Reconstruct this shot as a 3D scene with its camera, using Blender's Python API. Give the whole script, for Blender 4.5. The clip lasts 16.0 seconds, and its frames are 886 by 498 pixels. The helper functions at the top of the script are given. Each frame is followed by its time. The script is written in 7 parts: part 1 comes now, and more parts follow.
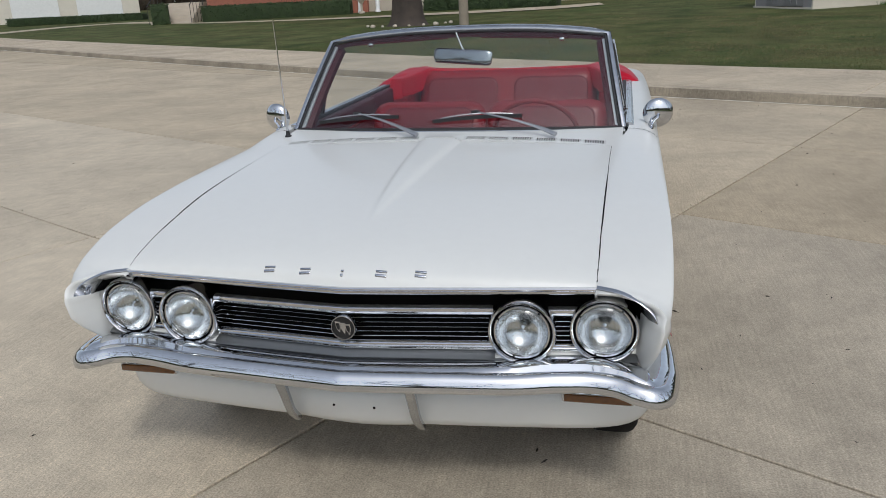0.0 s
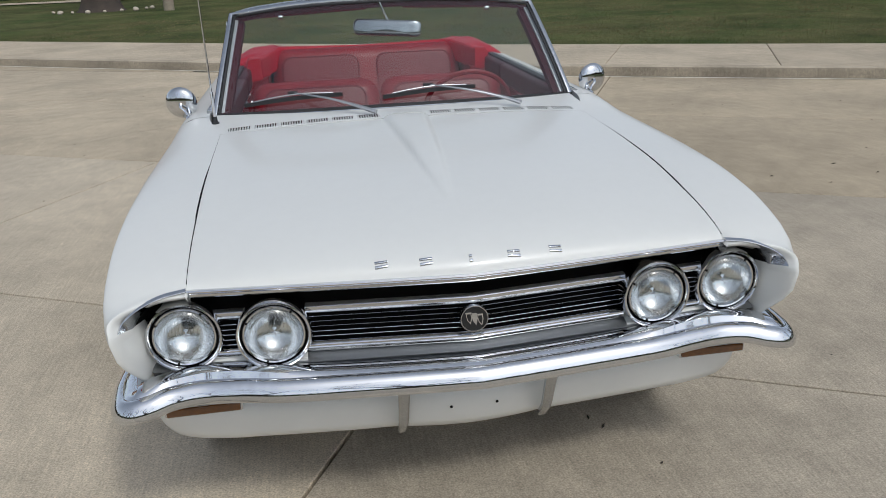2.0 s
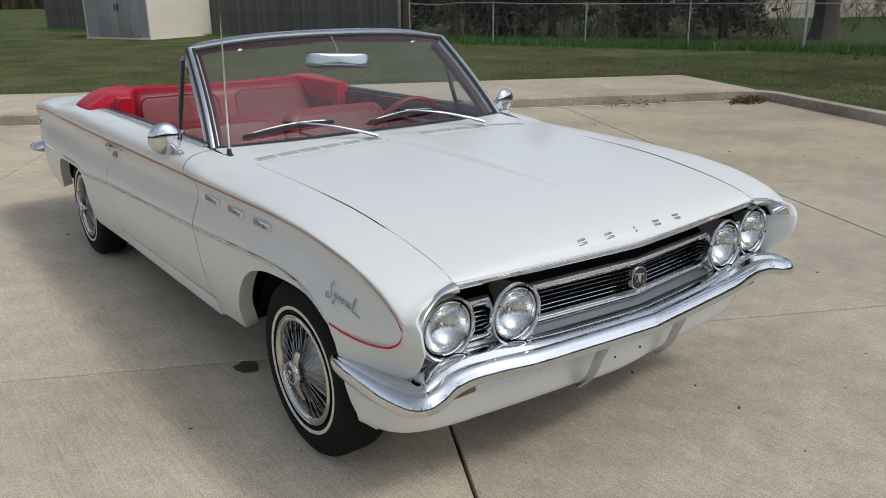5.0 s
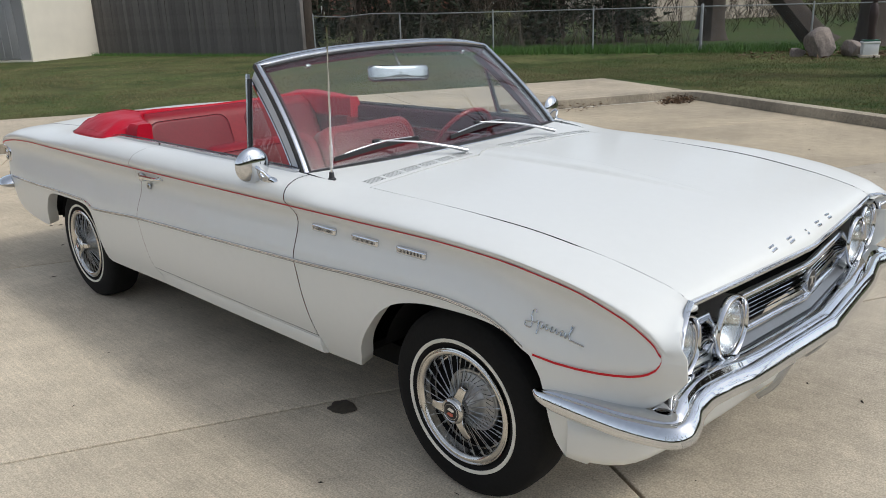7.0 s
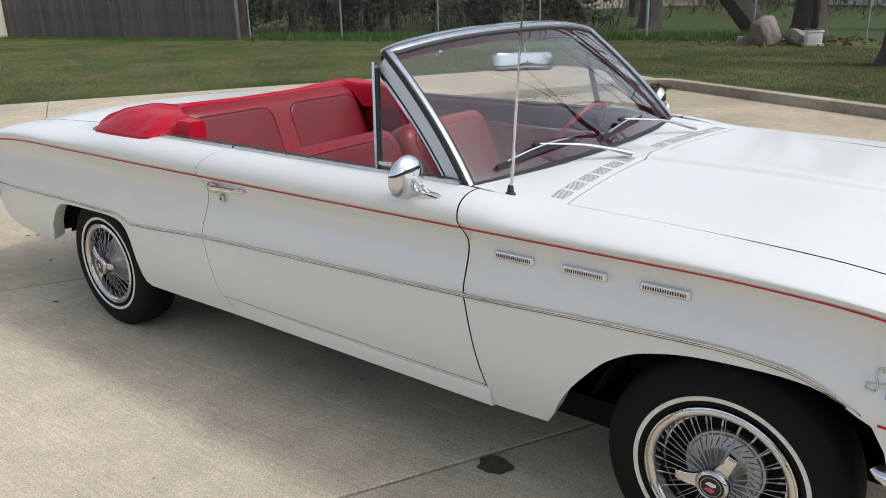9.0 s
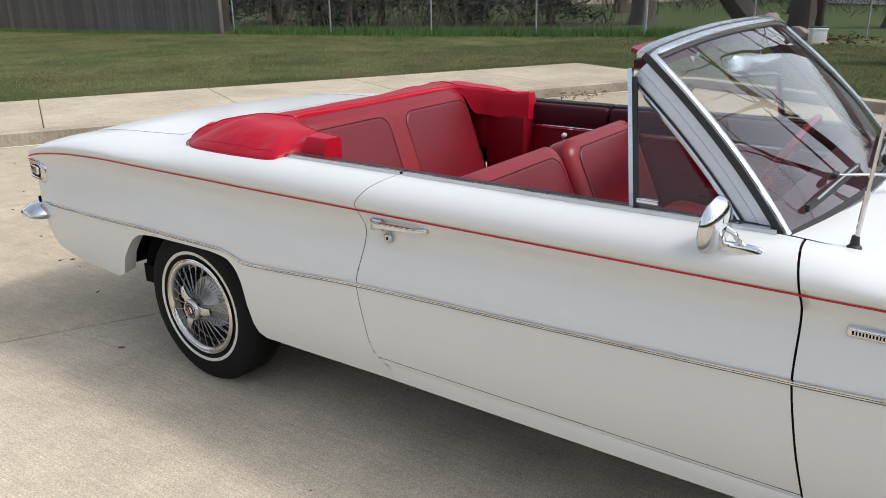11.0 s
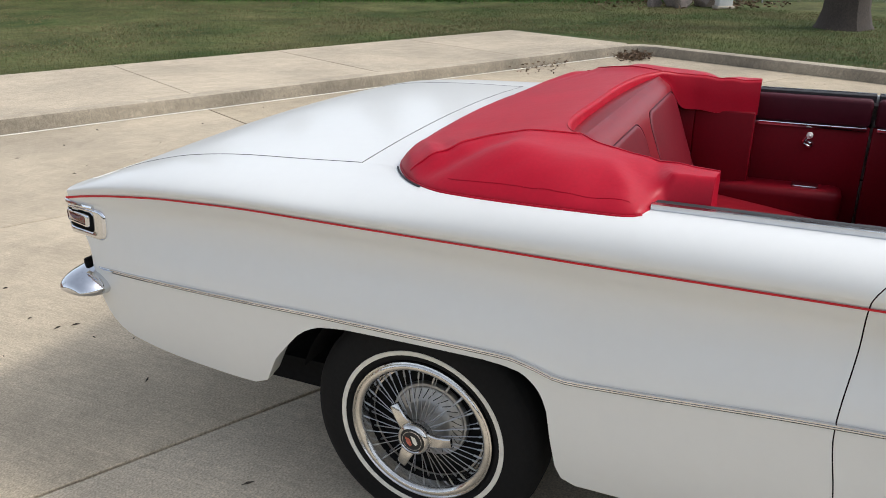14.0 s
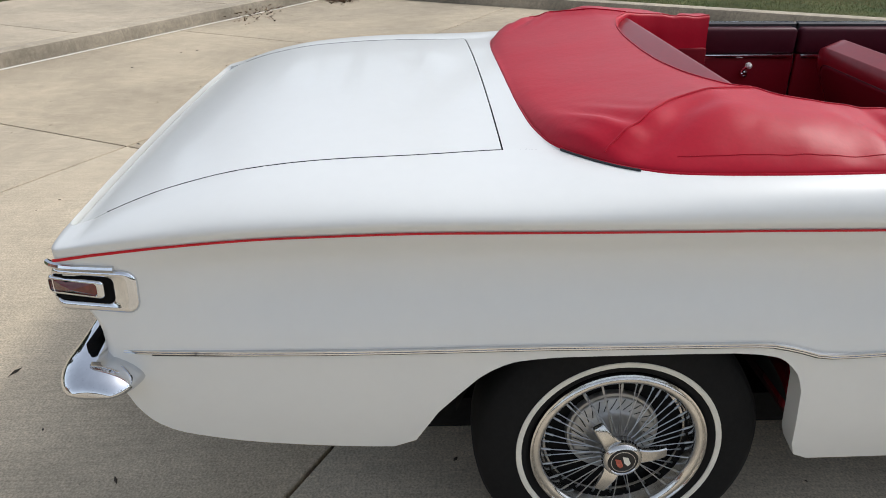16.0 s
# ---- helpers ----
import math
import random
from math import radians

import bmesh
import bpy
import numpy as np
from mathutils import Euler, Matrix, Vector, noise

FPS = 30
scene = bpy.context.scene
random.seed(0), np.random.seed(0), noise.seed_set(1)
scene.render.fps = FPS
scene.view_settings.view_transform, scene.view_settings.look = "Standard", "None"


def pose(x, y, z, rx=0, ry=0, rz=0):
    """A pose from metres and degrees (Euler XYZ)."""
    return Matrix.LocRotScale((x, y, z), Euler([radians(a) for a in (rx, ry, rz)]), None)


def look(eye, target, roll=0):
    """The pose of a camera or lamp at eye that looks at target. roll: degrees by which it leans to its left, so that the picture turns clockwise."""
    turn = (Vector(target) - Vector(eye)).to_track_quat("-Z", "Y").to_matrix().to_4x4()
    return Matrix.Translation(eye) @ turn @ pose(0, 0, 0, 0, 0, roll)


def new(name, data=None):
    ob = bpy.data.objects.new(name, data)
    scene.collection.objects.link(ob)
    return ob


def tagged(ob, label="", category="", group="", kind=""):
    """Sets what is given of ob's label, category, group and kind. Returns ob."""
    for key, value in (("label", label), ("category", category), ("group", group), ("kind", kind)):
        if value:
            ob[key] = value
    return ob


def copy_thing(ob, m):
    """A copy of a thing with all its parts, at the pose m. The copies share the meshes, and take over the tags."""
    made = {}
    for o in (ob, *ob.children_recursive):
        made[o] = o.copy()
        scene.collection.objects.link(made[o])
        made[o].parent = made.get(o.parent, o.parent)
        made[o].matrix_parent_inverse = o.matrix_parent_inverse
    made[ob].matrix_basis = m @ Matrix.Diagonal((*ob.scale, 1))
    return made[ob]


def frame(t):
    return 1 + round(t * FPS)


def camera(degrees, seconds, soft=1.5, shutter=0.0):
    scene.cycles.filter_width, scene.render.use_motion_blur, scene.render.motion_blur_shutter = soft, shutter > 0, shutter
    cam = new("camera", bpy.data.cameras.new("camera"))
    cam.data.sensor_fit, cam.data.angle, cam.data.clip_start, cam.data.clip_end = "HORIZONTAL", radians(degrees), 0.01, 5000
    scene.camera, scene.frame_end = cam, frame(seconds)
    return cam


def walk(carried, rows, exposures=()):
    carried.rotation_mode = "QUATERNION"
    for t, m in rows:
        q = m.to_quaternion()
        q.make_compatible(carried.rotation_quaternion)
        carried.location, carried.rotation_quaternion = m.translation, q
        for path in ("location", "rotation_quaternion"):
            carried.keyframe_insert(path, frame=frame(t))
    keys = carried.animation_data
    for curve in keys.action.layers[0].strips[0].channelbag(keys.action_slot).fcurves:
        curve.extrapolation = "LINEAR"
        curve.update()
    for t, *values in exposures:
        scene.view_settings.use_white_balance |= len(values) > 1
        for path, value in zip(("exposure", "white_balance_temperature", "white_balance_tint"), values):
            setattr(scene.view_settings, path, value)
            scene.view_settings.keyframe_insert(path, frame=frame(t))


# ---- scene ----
cam = camera(59.6, 16.0, soft=0.9)
PATH = [
    (0, (0.742, -1.775, 1.538), (0.299, 0.067, 0.896), -2.8),
    (0.5, (0.48, -1.704, 1.514), (0.16, 0.153, 0.845), -2.1),
    (1, (0.211, -1.68, 1.509), (0.088, 0.195, 0.826), -1.7),
    (1.5, (-0.094, -1.702, 1.514), (0.031, 0.169, 0.818), -1.7),
    (2, (-0.345, -1.645, 1.5), (-0.053, 0.205, 0.797), -2.1),
    (2.5, (-0.61, -1.582, 1.506), (-0.148, 0.243, 0.829), -1.6),
    (3, (-0.916, -1.596, 1.499), (-0.249, 0.173, 0.845), -0.6),
    (3.2, (-1.033, -1.583, 1.483), (-0.294, 0.161, 0.842), -0.9),
    (5.3, (-1.938, -1.286, 1.488), (-0.766, 0.215, 0.875), -1.2),
    (5.5, (-1.983, -1.221, 1.485), (-0.799, 0.272, 0.876), -1.7),
    (6, (-2.085, -1.057, 1.49), (-0.865, 0.407, 0.883), -2.0),
    (6.5, (-2.223, -0.89, 1.491), (-0.936, 0.521, 0.898), -1.9),
    (7, (-2.375, -0.685, 1.492), (-1.016, 0.657, 0.896), -2.1),
    (7.5, (-2.424, -0.448, 1.474), (-1.034, 0.853, 0.861), -2.0),
    (8, (-2.428, -0.21, 1.475), (-1.02, 1.063, 0.844), -1.5),
    (8.5, (-2.484, 0.042, 1.476), (-1.037, 1.269, 0.843), -1.2),
    (9, (-2.532, 0.305, 1.48), (-1.042, 1.479, 0.846), -1.3),
    (9.2, (-2.537, 0.396, 1.47), (-1.039, 1.56, 0.836), -1.3),
    (11.3, (-2.493, 1.428, 1.467), (-0.952, 2.525, 0.819), -0.7),
    (11.5, (-2.467, 1.526, 1.459), (-0.928, 2.628, 0.812), -0.7),
    (12, (-2.403, 1.798, 1.453), (-0.86, 2.891, 0.803), -0.6),
    (12.5, (-2.398, 2.065, 1.435), (-0.817, 3.097, 0.772), -0.8),
    (13, (-2.411, 2.354, 1.444), (-0.777, 3.28, 0.757), -0.8),
    (13.5, (-2.344, 2.633, 1.433), (-0.681, 3.494, 0.73), -0.6),
    (14, (-2.269, 2.907, 1.427), (-0.577, 3.685, 0.698), -0.2),
    (14.5, (-2.261, 3.218, 1.423), (-0.521, 3.834, 0.651), -0.8),
    (15, (-2.238, 3.505, 1.41), (-0.475, 3.979, 0.593), -1.4),
    (15.5, (-2.154, 3.805, 1.42), (-0.372, 4.099, 0.562), -1.3),
    (16, (-2.133, 4.068, 1.41), (-0.327, 3.999, 0.554), 0.3),
]
EXPOSURES = [(0.0, -1.38, 6150, 9), (3.0, -1.38, 6150, 8), (5.5, -1.16, 6250, 8), (9.0, -0.78, 6350, 9), (12.5, -0.58, 6400, 10), (16.0, -0.78, 6300, 9)]
walk(cam, [(t, look(eye, target, roll)) for t, eye, target, roll in PATH], EXPOSURES)

# ---- light ----
SUN_TO = Vector((0.30, -0.78, 1.0)).normalized()
world = bpy.data.worlds.new("sky")
scene.world = world
world.use_nodes = True
_n = world.node_tree.nodes
_sky = _n.new("ShaderNodeTexSky")
_sky.sky_type, _sky.sun_disc = "NISHITA", False
_sky.sun_elevation = math.asin(SUN_TO.z)
_sky.sun_rotation = math.atan2(SUN_TO.x, SUN_TO.y)
_sky.air_density, _sky.dust_density, _sky.ozone_density = 1.0, 2.2, 1.0
_haze = _n.new("ShaderNodeHueSaturation")
_haze.inputs["Saturation"].default_value = 0.42
world.node_tree.links.new(_sky.outputs[0], _haze.inputs["Color"])
world.node_tree.links.new(_haze.outputs[0], _n["Background"].inputs[0])
_n["Background"].inputs[1].default_value = 0.385
sun = new("sun", bpy.data.lights.new("sun", "SUN"))
sun.data.energy, sun.data.angle, sun.data.color = 2.80, radians(8), (1.0, 0.95, 0.88)
sun.matrix_world = look((0, 0, 30), tuple(Vector((0, 0, 30)) - SUN_TO))


# ---- materials ----
def material(name, colour, rough=0.5, metal=0.0, coat=0.0, vary=0.0, scale=3.0, fine=60.0, bump=0.0, bump_scale=80.0, spec=0.5, rand=0.0, colour2=None, island=False):
    """A surface with two scales of variation in colour and roughness, and a fine relief."""
    m = bpy.data.materials.new(name)
    m.use_nodes = True
    nt = m.node_tree
    b = nt.nodes["Principled BSDF"]
    link = nt.links.new
    b.inputs["Roughness"].default_value = rough
    b.inputs["Metallic"].default_value = metal
    b.inputs["Coat Weight"].default_value = coat
    b.inputs["Coat Roughness"].default_value = 0.03
    b.inputs["Specular IOR Level"].default_value = spec
    c = (*colour, 1)
    b.inputs["Base Color"].default_value = c
    if vary or rand or colour2 or bump:
        tc = nt.nodes.new("ShaderNodeTexCoord")
    out = None
    if vary or colour2:
        n1 = nt.nodes.new("ShaderNodeTexNoise")
        n1.inputs["Scale"].default_value, n1.inputs["Detail"].default_value = scale, 6
        n2 = nt.nodes.new("ShaderNodeTexNoise")
        n2.inputs["Scale"].default_value, n2.inputs["Detail"].default_value = fine, 4
        link(tc.outputs["Object"], n1.inputs["Vector"])
        link(tc.outputs["Object"], n2.inputs["Vector"])
        mix = nt.nodes.new("ShaderNodeMath")
        mix.operation = "ADD"
        link(n1.outputs[0], mix.inputs[0])
        link(n2.outputs[0], mix.inputs[1])
        ramp = nt.nodes.new("ShaderNodeMapRange")
        ramp.inputs[1].default_value, ramp.inputs[2].default_value = 0.7, 1.3
        link(mix.outputs[0], ramp.inputs[0])
        cm = nt.nodes.new("ShaderNodeMix")
        cm.data_type = "RGBA"
        c2 = colour2 or tuple(v * (1 + vary) for v in colour)
        c1 = colour if colour2 else tuple(v * (1 - vary) for v in colour)
        cm.inputs[6].default_value, cm.inputs[7].default_value = (*c1, 1), (*c2, 1)
        link(ramp.outputs[0], cm.inputs[0])
        out = cm.outputs[2]
        rr = nt.nodes.new("ShaderNodeMapRange")
        rr.inputs[3].default_value, rr.inputs[4].default_value = max(0.0, rough * (1 - vary * 0.6)), min(1.0, rough * (1 + vary * 0.6))
        link(n1.outputs[0], rr.inputs[0])
        link(rr.outputs[0], b.inputs["Roughness"])
    if rand:
        if island:
            info = nt.nodes.new("ShaderNodeNewGeometry").outputs["Random Per Island"]
        else:
            info = nt.nodes.new("ShaderNodeObjectInfo").outputs["Random"]
        hsv = nt.nodes.new("ShaderNodeHueSaturation")
        mr = nt.nodes.new("ShaderNodeMapRange")
        mr.inputs[3].default_value, mr.inputs[4].default_value = 1 - rand, 1 + rand
        link(info, mr.inputs[0])
        link(mr.outputs[0], hsv.inputs["Value"])
        if out:
            link(out, hsv.inputs["Color"])
        else:
            hsv.inputs["Color"].default_value = c
        out = hsv.outputs[0]
    if out:
        link(out, b.inputs["Base Color"])
    if bump:
        bn = nt.nodes.new("ShaderNodeTexNoise")
        bn.inputs["Scale"].default_value, bn.inputs["Detail"].default_value = bump_scale, 5
        link(tc.outputs["Object"], bn.inputs["Vector"])
        bp = nt.nodes.new("ShaderNodeBump")
        bp.inputs["Strength"].default_value, bp.inputs["Distance"].default_value = bump, 0.004
        link(bn.outputs[0], bp.inputs["Height"])
        link(bp.outputs[0], b.inputs["Normal"])
    return m


def glass_material(name, tint, rough=0.0, straight=0.06):
    """Thin clear glass: tinted see-through with a gloss that grows from a straight look towards grazing."""
    m = bpy.data.materials.new(name)
    m.use_nodes = True
    nt = m.node_tree
    nt.nodes.remove(nt.nodes["Principled BSDF"])
    tr, gl, mx, lw, pw, ad = (nt.nodes.new(k) for k in ("ShaderNodeBsdfTransparent", "ShaderNodeBsdfGlossy", "ShaderNodeMixShader", "ShaderNodeLayerWeight", "ShaderNodeMath", "ShaderNodeMath"))
    tr.inputs[0].default_value = (*tint, 1)
    gl.inputs["Roughness"].default_value = rough
    lw.inputs["Blend"].default_value = 0.5
    pw.operation, ad.operation = "POWER", "MULTIPLY_ADD"
    pw.inputs[1].default_value = 4.0
    ad.inputs[1].default_value, ad.inputs[2].default_value = 1.0 - straight, straight
    for a, b in ((lw.outputs["Facing"], pw.inputs[0]), (pw.outputs[0], ad.inputs[0]), (ad.outputs[0], mx.inputs[0]), (tr.outputs[0], mx.inputs[1]), (gl.outputs[0], mx.inputs[2]), (mx.outputs[0], nt.nodes["Material Output"].inputs[0])):
        nt.links.new(a, b)
    return m


PAINT = material("white_paint", (0.68, 0.685, 0.66), 0.36, coat=0.32, vary=0.012, scale=2.0, fine=30.0)
PAINT.node_tree.nodes["Principled BSDF"].inputs["Coat Roughness"].default_value = 0.09
CHROME = material("chrome", (0.66, 0.675, 0.70), 0.06, 1.0, vary=0.05, scale=8.0)
STEEL = material("brushed_trim", (0.50, 0.52, 0.55), 0.20, 1.0, vary=0.06, scale=20.0)
SILVER = material("silver_filler", (0.26, 0.27, 0.28), 0.3, 0.8, vary=0.05)
DARK = material("underbody_black", (0.008, 0.008, 0.008), 0.9, vary=0.3, scale=9.0, spec=0.15)
# near-black: the shade of deep cavities and gaps is put into this colour
GAP = material("dark_recess", (0.005, 0.005, 0.005), 0.95, spec=0.1)
RUBBER = material("tyre_rubber", (0.007, 0.007, 0.007), 0.85, vary=0.25, scale=6.0, fine=90.0, bump=0.2, spec=0.22)
WEATHER = material("rubber_and_dark_lines", (0.02, 0.02, 0.022), 0.6)
WHITEWALL = material("whitewall", (0.68, 0.66, 0.58), 0.6, vary=0.08, scale=12.0)
STRIPE = material("red_pinstripe", (0.52, 0.006, 0.016), 0.5, spec=0.3)
BOOT = material("red_vinyl_cover", (0.40, 0.002, 0.018), 0.44, vary=0.08, scale=5.0, fine=120.0, bump=0.32, bump_scale=17.0, spec=0.24)
SEAT = material("red_vinyl_seat", (0.205, 0.005, 0.012), 0.36, vary=0.12, scale=6.0, fine=60.0, spec=0.34)
SEATDARK = material("maroon_seat_insert", (0.140, 0.005, 0.012), 0.40, vary=0.12, scale=7.0, fine=60.0, spec=0.32)
TRIMRED = material("dark_red_panel", (0.150, 0.001, 0.007), 0.5, vary=0.12, scale=4.0, fine=90.0, spec=0.15)
TRIMDARK = material("maroon_top_roll", (0.055, 0.006, 0.013), 0.45, vary=0.12, scale=4.0, spec=0.18)
CARPET = material("dark_red_carpet", (0.05, 0.004, 0.006), 0.95, vary=0.25, scale=30.0, bump=0.6, bump_scale=400.0)
GLASS = glass_material("windscreen_glass", (0.89, 0.91, 0.89), 0.0, 0.085)
LENSGLASS = glass_material("lamp_glass", (0.86, 0.88, 0.88), 0.14, 0.08)
AMBER = material("amber_lens", (0.13, 0.045, 0.006), 0.2, coat=0.8, vary=0.15, scale=90.0)
REDLENS = material("red_lens", (0.11, 0.012, 0.010), 0.15, coat=0.8, vary=0.2, scale=120.0)
BADGE = material("black_enamel", (0.010, 0.010, 0.010), 0.5)
MIRRORBACK = material("mirror_housing", (0.46, 0.49, 0.53), 0.16, 1.0, vary=0.06, scale=20.0)
VENTGLASS = glass_material("vent_glass", (0.80, 0.83, 0.81), 0.0, 0.04)
PILLAR = material("silver_pillar", (0.60, 0.63, 0.68), 0.36, 0.45, vary=0.05, scale=12.0)
WIRE = material("dull_spoke_wire", (0.40, 0.41, 0.42), 0.32, 1.0, vary=0.1, scale=30.0)
BEZEL_LIP = material("hood_lip_chrome", (0.66, 0.67, 0.69), 0.09, 1.0, vary=0.06, scale=14.0)
SATIN = material("satin_wiper_metal", (0.42, 0.43, 0.45), 0.42, 0.85, vary=0.06, scale=20.0)
KNOB = material("white_knob", (0.72, 0.70, 0.66), 0.35)


# ---- mesh tools ----
def mesh_of(name, verts, faces, mat, smooth=True, sharp=38.0):
    me = bpy.data.meshes.new(name)
    me.from_pydata([tuple(map(float, v)) for v in verts], [], faces)
    me.materials.append(mat)
    if smooth:
        me.polygons.foreach_set("use_smooth", [True] * len(me.polygons))
        me.set_sharp_from_angle(angle=radians(sharp))
    me.update()
    return me


def part(name, me, parent=None, label="", m=None):
    ob = new(name, me)
    if parent is not None:
        ob.parent = parent
    if m is not None:
        ob.matrix_basis = m
    if label:
        ob["label"] = label
    return ob


def from_bm(name, bm, mat, smooth=True, sharp=38.0):
    bmesh.ops.recalc_face_normals(bm, faces=bm.faces)
    me = bpy.data.meshes.new(name)
    bm.to_mesh(me)
    bm.free()
    me.materials.append(mat)
    if smooth:
        me.polygons.foreach_set("use_smooth", [True] * len(me.polygons))
        me.set_sharp_from_angle(angle=radians(sharp))
    return me


def grid(rows, close_u=False, close_v=False):
    """Vertices and quads of a lofted sheet; rows of equally many points."""
    nu, nv = len(rows), len(rows[0])
    verts = [p for r in rows for p in r]
    faces = []
    for i in range(nu if close_u else nu - 1):
        for j in range(nv if close_v else nv - 1):
            a, b = i, (i + 1) % nu
            c, d = j, (j + 1) % nv
            faces.append((a * nv + c, a * nv + d, b * nv + d, b * nv + c))
    return verts, faces


def joined(*pieces):
    verts, faces = [], []
    for v, f in pieces:
        k = len(verts)
        verts += [tuple(p) for p in v]
        faces += [tuple(i + k for i in q) for q in f]
    return verts, faces


def box(x0, x1, y0, y1, z0, z1, bevel=0.0, segments=2):
    bm = bmesh.new()
    bmesh.ops.create_cube(bm, size=1, matrix=Matrix.Translation(((x0 + x1) / 2, (y0 + y1) / 2, (z0 + z1) / 2)) @ Matrix.Diagonal((abs(x1 - x0), abs(y1 - y0), abs(z1 - z0), 1)))
    if bevel:
        bmesh.ops.bevel(bm, geom=list(bm.edges), offset=bevel, segments=segments, affect="EDGES", profile=0.5)
    return bm


def bm_vf(bm):
    bm.verts.index_update()
    out = [tuple(v.co) for v in bm.verts], [tuple(v.index for v in f.verts) for f in bm.faces]
    bm.free()
    return out


def sweep(path, section, up=(0, 0, 1), closed=False, cap=True, scale=None):
    """A section (pairs: across, up) carried along a path."""
    path = [Vector(p) for p in path]
    up = Vector(up)
    rows, n = [], len(path)
    for i, p in enumerate(path):
        a = path[(i - 1) % n] if closed or i > 0 else p
        b = path[(i + 1) % n] if closed or i < n - 1 else p
        t = (b - a).normalized()
        side = t.cross(up)
        side = side.normalized() if side.length > 1e-5 else Vector((1, 0, 0))
        above = side.cross(t).normalized()
        k = scale[i] if scale else 1.0
        rows.append([p + side * (s * k) + above * (h * k) for s, h in section])
    v, f = grid(rows, close_u=closed, close_v=True)
    if cap and not closed:
        m = len(section)
        f.append(tuple(range(m)))
        f.append(tuple(reversed(range((n - 1) * m, n * m))))
    return v, f


def ring(r, n=8, rx=None):
    return [((rx or r) * math.cos(2 * math.pi * k / n), r * math.sin(2 * math.pi * k / n)) for k in range(n)]


def lathe(profile, n=48, axis="x"):
    """Turns (along, radius) pairs round the x axis."""
    rows = []
    for k in range(n):
        a = 2 * math.pi * k / n
        rows.append([(x, r * math.cos(a), r * math.sin(a)) for x, r in profile])
    return grid(rows, close_u=True)


def line(table, q):
    """Smooth reading of a table of (at, value)."""
    xs, ys = [p[0] for p in table], [p[1] for p in table]
    if q <= xs[0]:
        return ys[0]
    if q >= xs[-1]:
        return ys[-1]
    k = max(i for i in range(len(xs) - 1) if xs[i] <= q)
    h = xs[k + 1] - xs[k]
    d = [(ys[i + 1] - ys[i]) / (xs[i + 1] - xs[i]) for i in range(len(xs) - 1)]

    def slope(i):
        if i == 0:
            return d[0]
        if i == len(xs) - 1:
            return d[-1]
        return 0.0 if d[i - 1] * d[i] <= 0 else 2 * d[i - 1] * d[i] / (d[i - 1] + d[i])

    t = (q - xs[k]) / h
    return (1 + 2 * t) * (1 - t) ** 2 * ys[k] + t * (1 - t) ** 2 * h * slope(k) + t * t * (3 - 2 * t) * ys[k + 1] + t * t * (t - 1) * h * slope(k + 1)


def resample(points, n):
    pts = [Vector(p) for p in points]
    d = [0.0]
    for a, b in zip(pts, pts[1:]):
        d.append(d[-1] + (b - a).length)
    cols = [[(d[i], p[k]) for i, p in enumerate(pts)] for k in range(len(pts[0]))]
    return [Vector([line(c, d[-1] * i / (n - 1)) for c in cols]) for i in range(n)]


def lerp(a, b, t):
    return a + (b - a) * t


# ---- the place: site axes u along the kerb, v across the lot ----
def S(u, v, z=0.0):
    return Vector((0.89 * u + 0.456 * v, -0.456 * u + 0.89 * v, z))


SITE = Matrix(((0.89, 0.456, 0, 0), (-0.456, 0.89, 0, 0), (0, 0, 1, 0), (0, 0, 0, 1)))

# ---- the car ----
car = new("convertible_car")
tagged(car, "white sixties convertible with red interior parked on concrete", "car")

STRIPE_Z = [(0.10, 0.700), (0.12, 0.728), (0.15, 0.748), (0.20, 0.772), (0.37, 0.818), (0.60, 0.845), (0.90, 0.854), (2.0, 0.852), (4.0, 0.844), (4.3, 0.832), (4.55, 0.807), (4.68, 0.785), (4.74, 0.771)]
STRIP_Z = [(0.10, 0.694), (0.12, 0.668), (0.15, 0.648), (0.20, 0.630), (0.30, 0.612), (0.42, 0.602), (0.50, 0.618), (0.56, 0.650), (0.66, 0.680), (0.80, 0.690), (1.05, 0.682), (1.53, 0.658), (2.04, 0.640), (2.76, 0.615), (3.15, 0.588), (3.27, 0.582), (3.34, 0.600), (3.40, 0.610), (3.80, 0.607), (4.1, 0.598), (4.66, 0.583), (4.74, 0.581)]
WIDE = [(0.05, 0.860), (0.08, 0.874), (0.15, 0.883), (0.40, 0.889), (0.90, 0.892), (1.5, 0.896), (2.7, 0.900), (3.6, 0.893), (4.2, 0.876), (4.6, 0.846), (4.74, 0.818)]
SEAM_R = [(0.0, 0.0), (0.01, 0.010), (0.03, 0.021), (0.10, 0.042), (0.22, 0.068), (0.52, 0.110), (0.87, 0.130), (1.2, 0.141), (1.4, 0.150)]
CENTRE_R = [(0.0, 0.0), (0.006, 0.018), (0.02, 0.036), (0.05, 0.052), (0.10, 0.070), (0.25, 0.100), (0.50, 0.127), (0.90, 0.149), (1.30, 0.160)]
INNER_X = [(0.13, 0.690), (0.7, 0.697), (1.34, 0.705), (1.42, 0.735), (1.55, 0.765), (1.7, 0.772), (3.10, 0.772), (3.4, 0.74), (3.7, 0.66), (3.88, 0.622), (4.1, 0.64), (4.3, 0.646), (4.5, 0.668), (4.65, 0.700), (4.74, 0.725)]
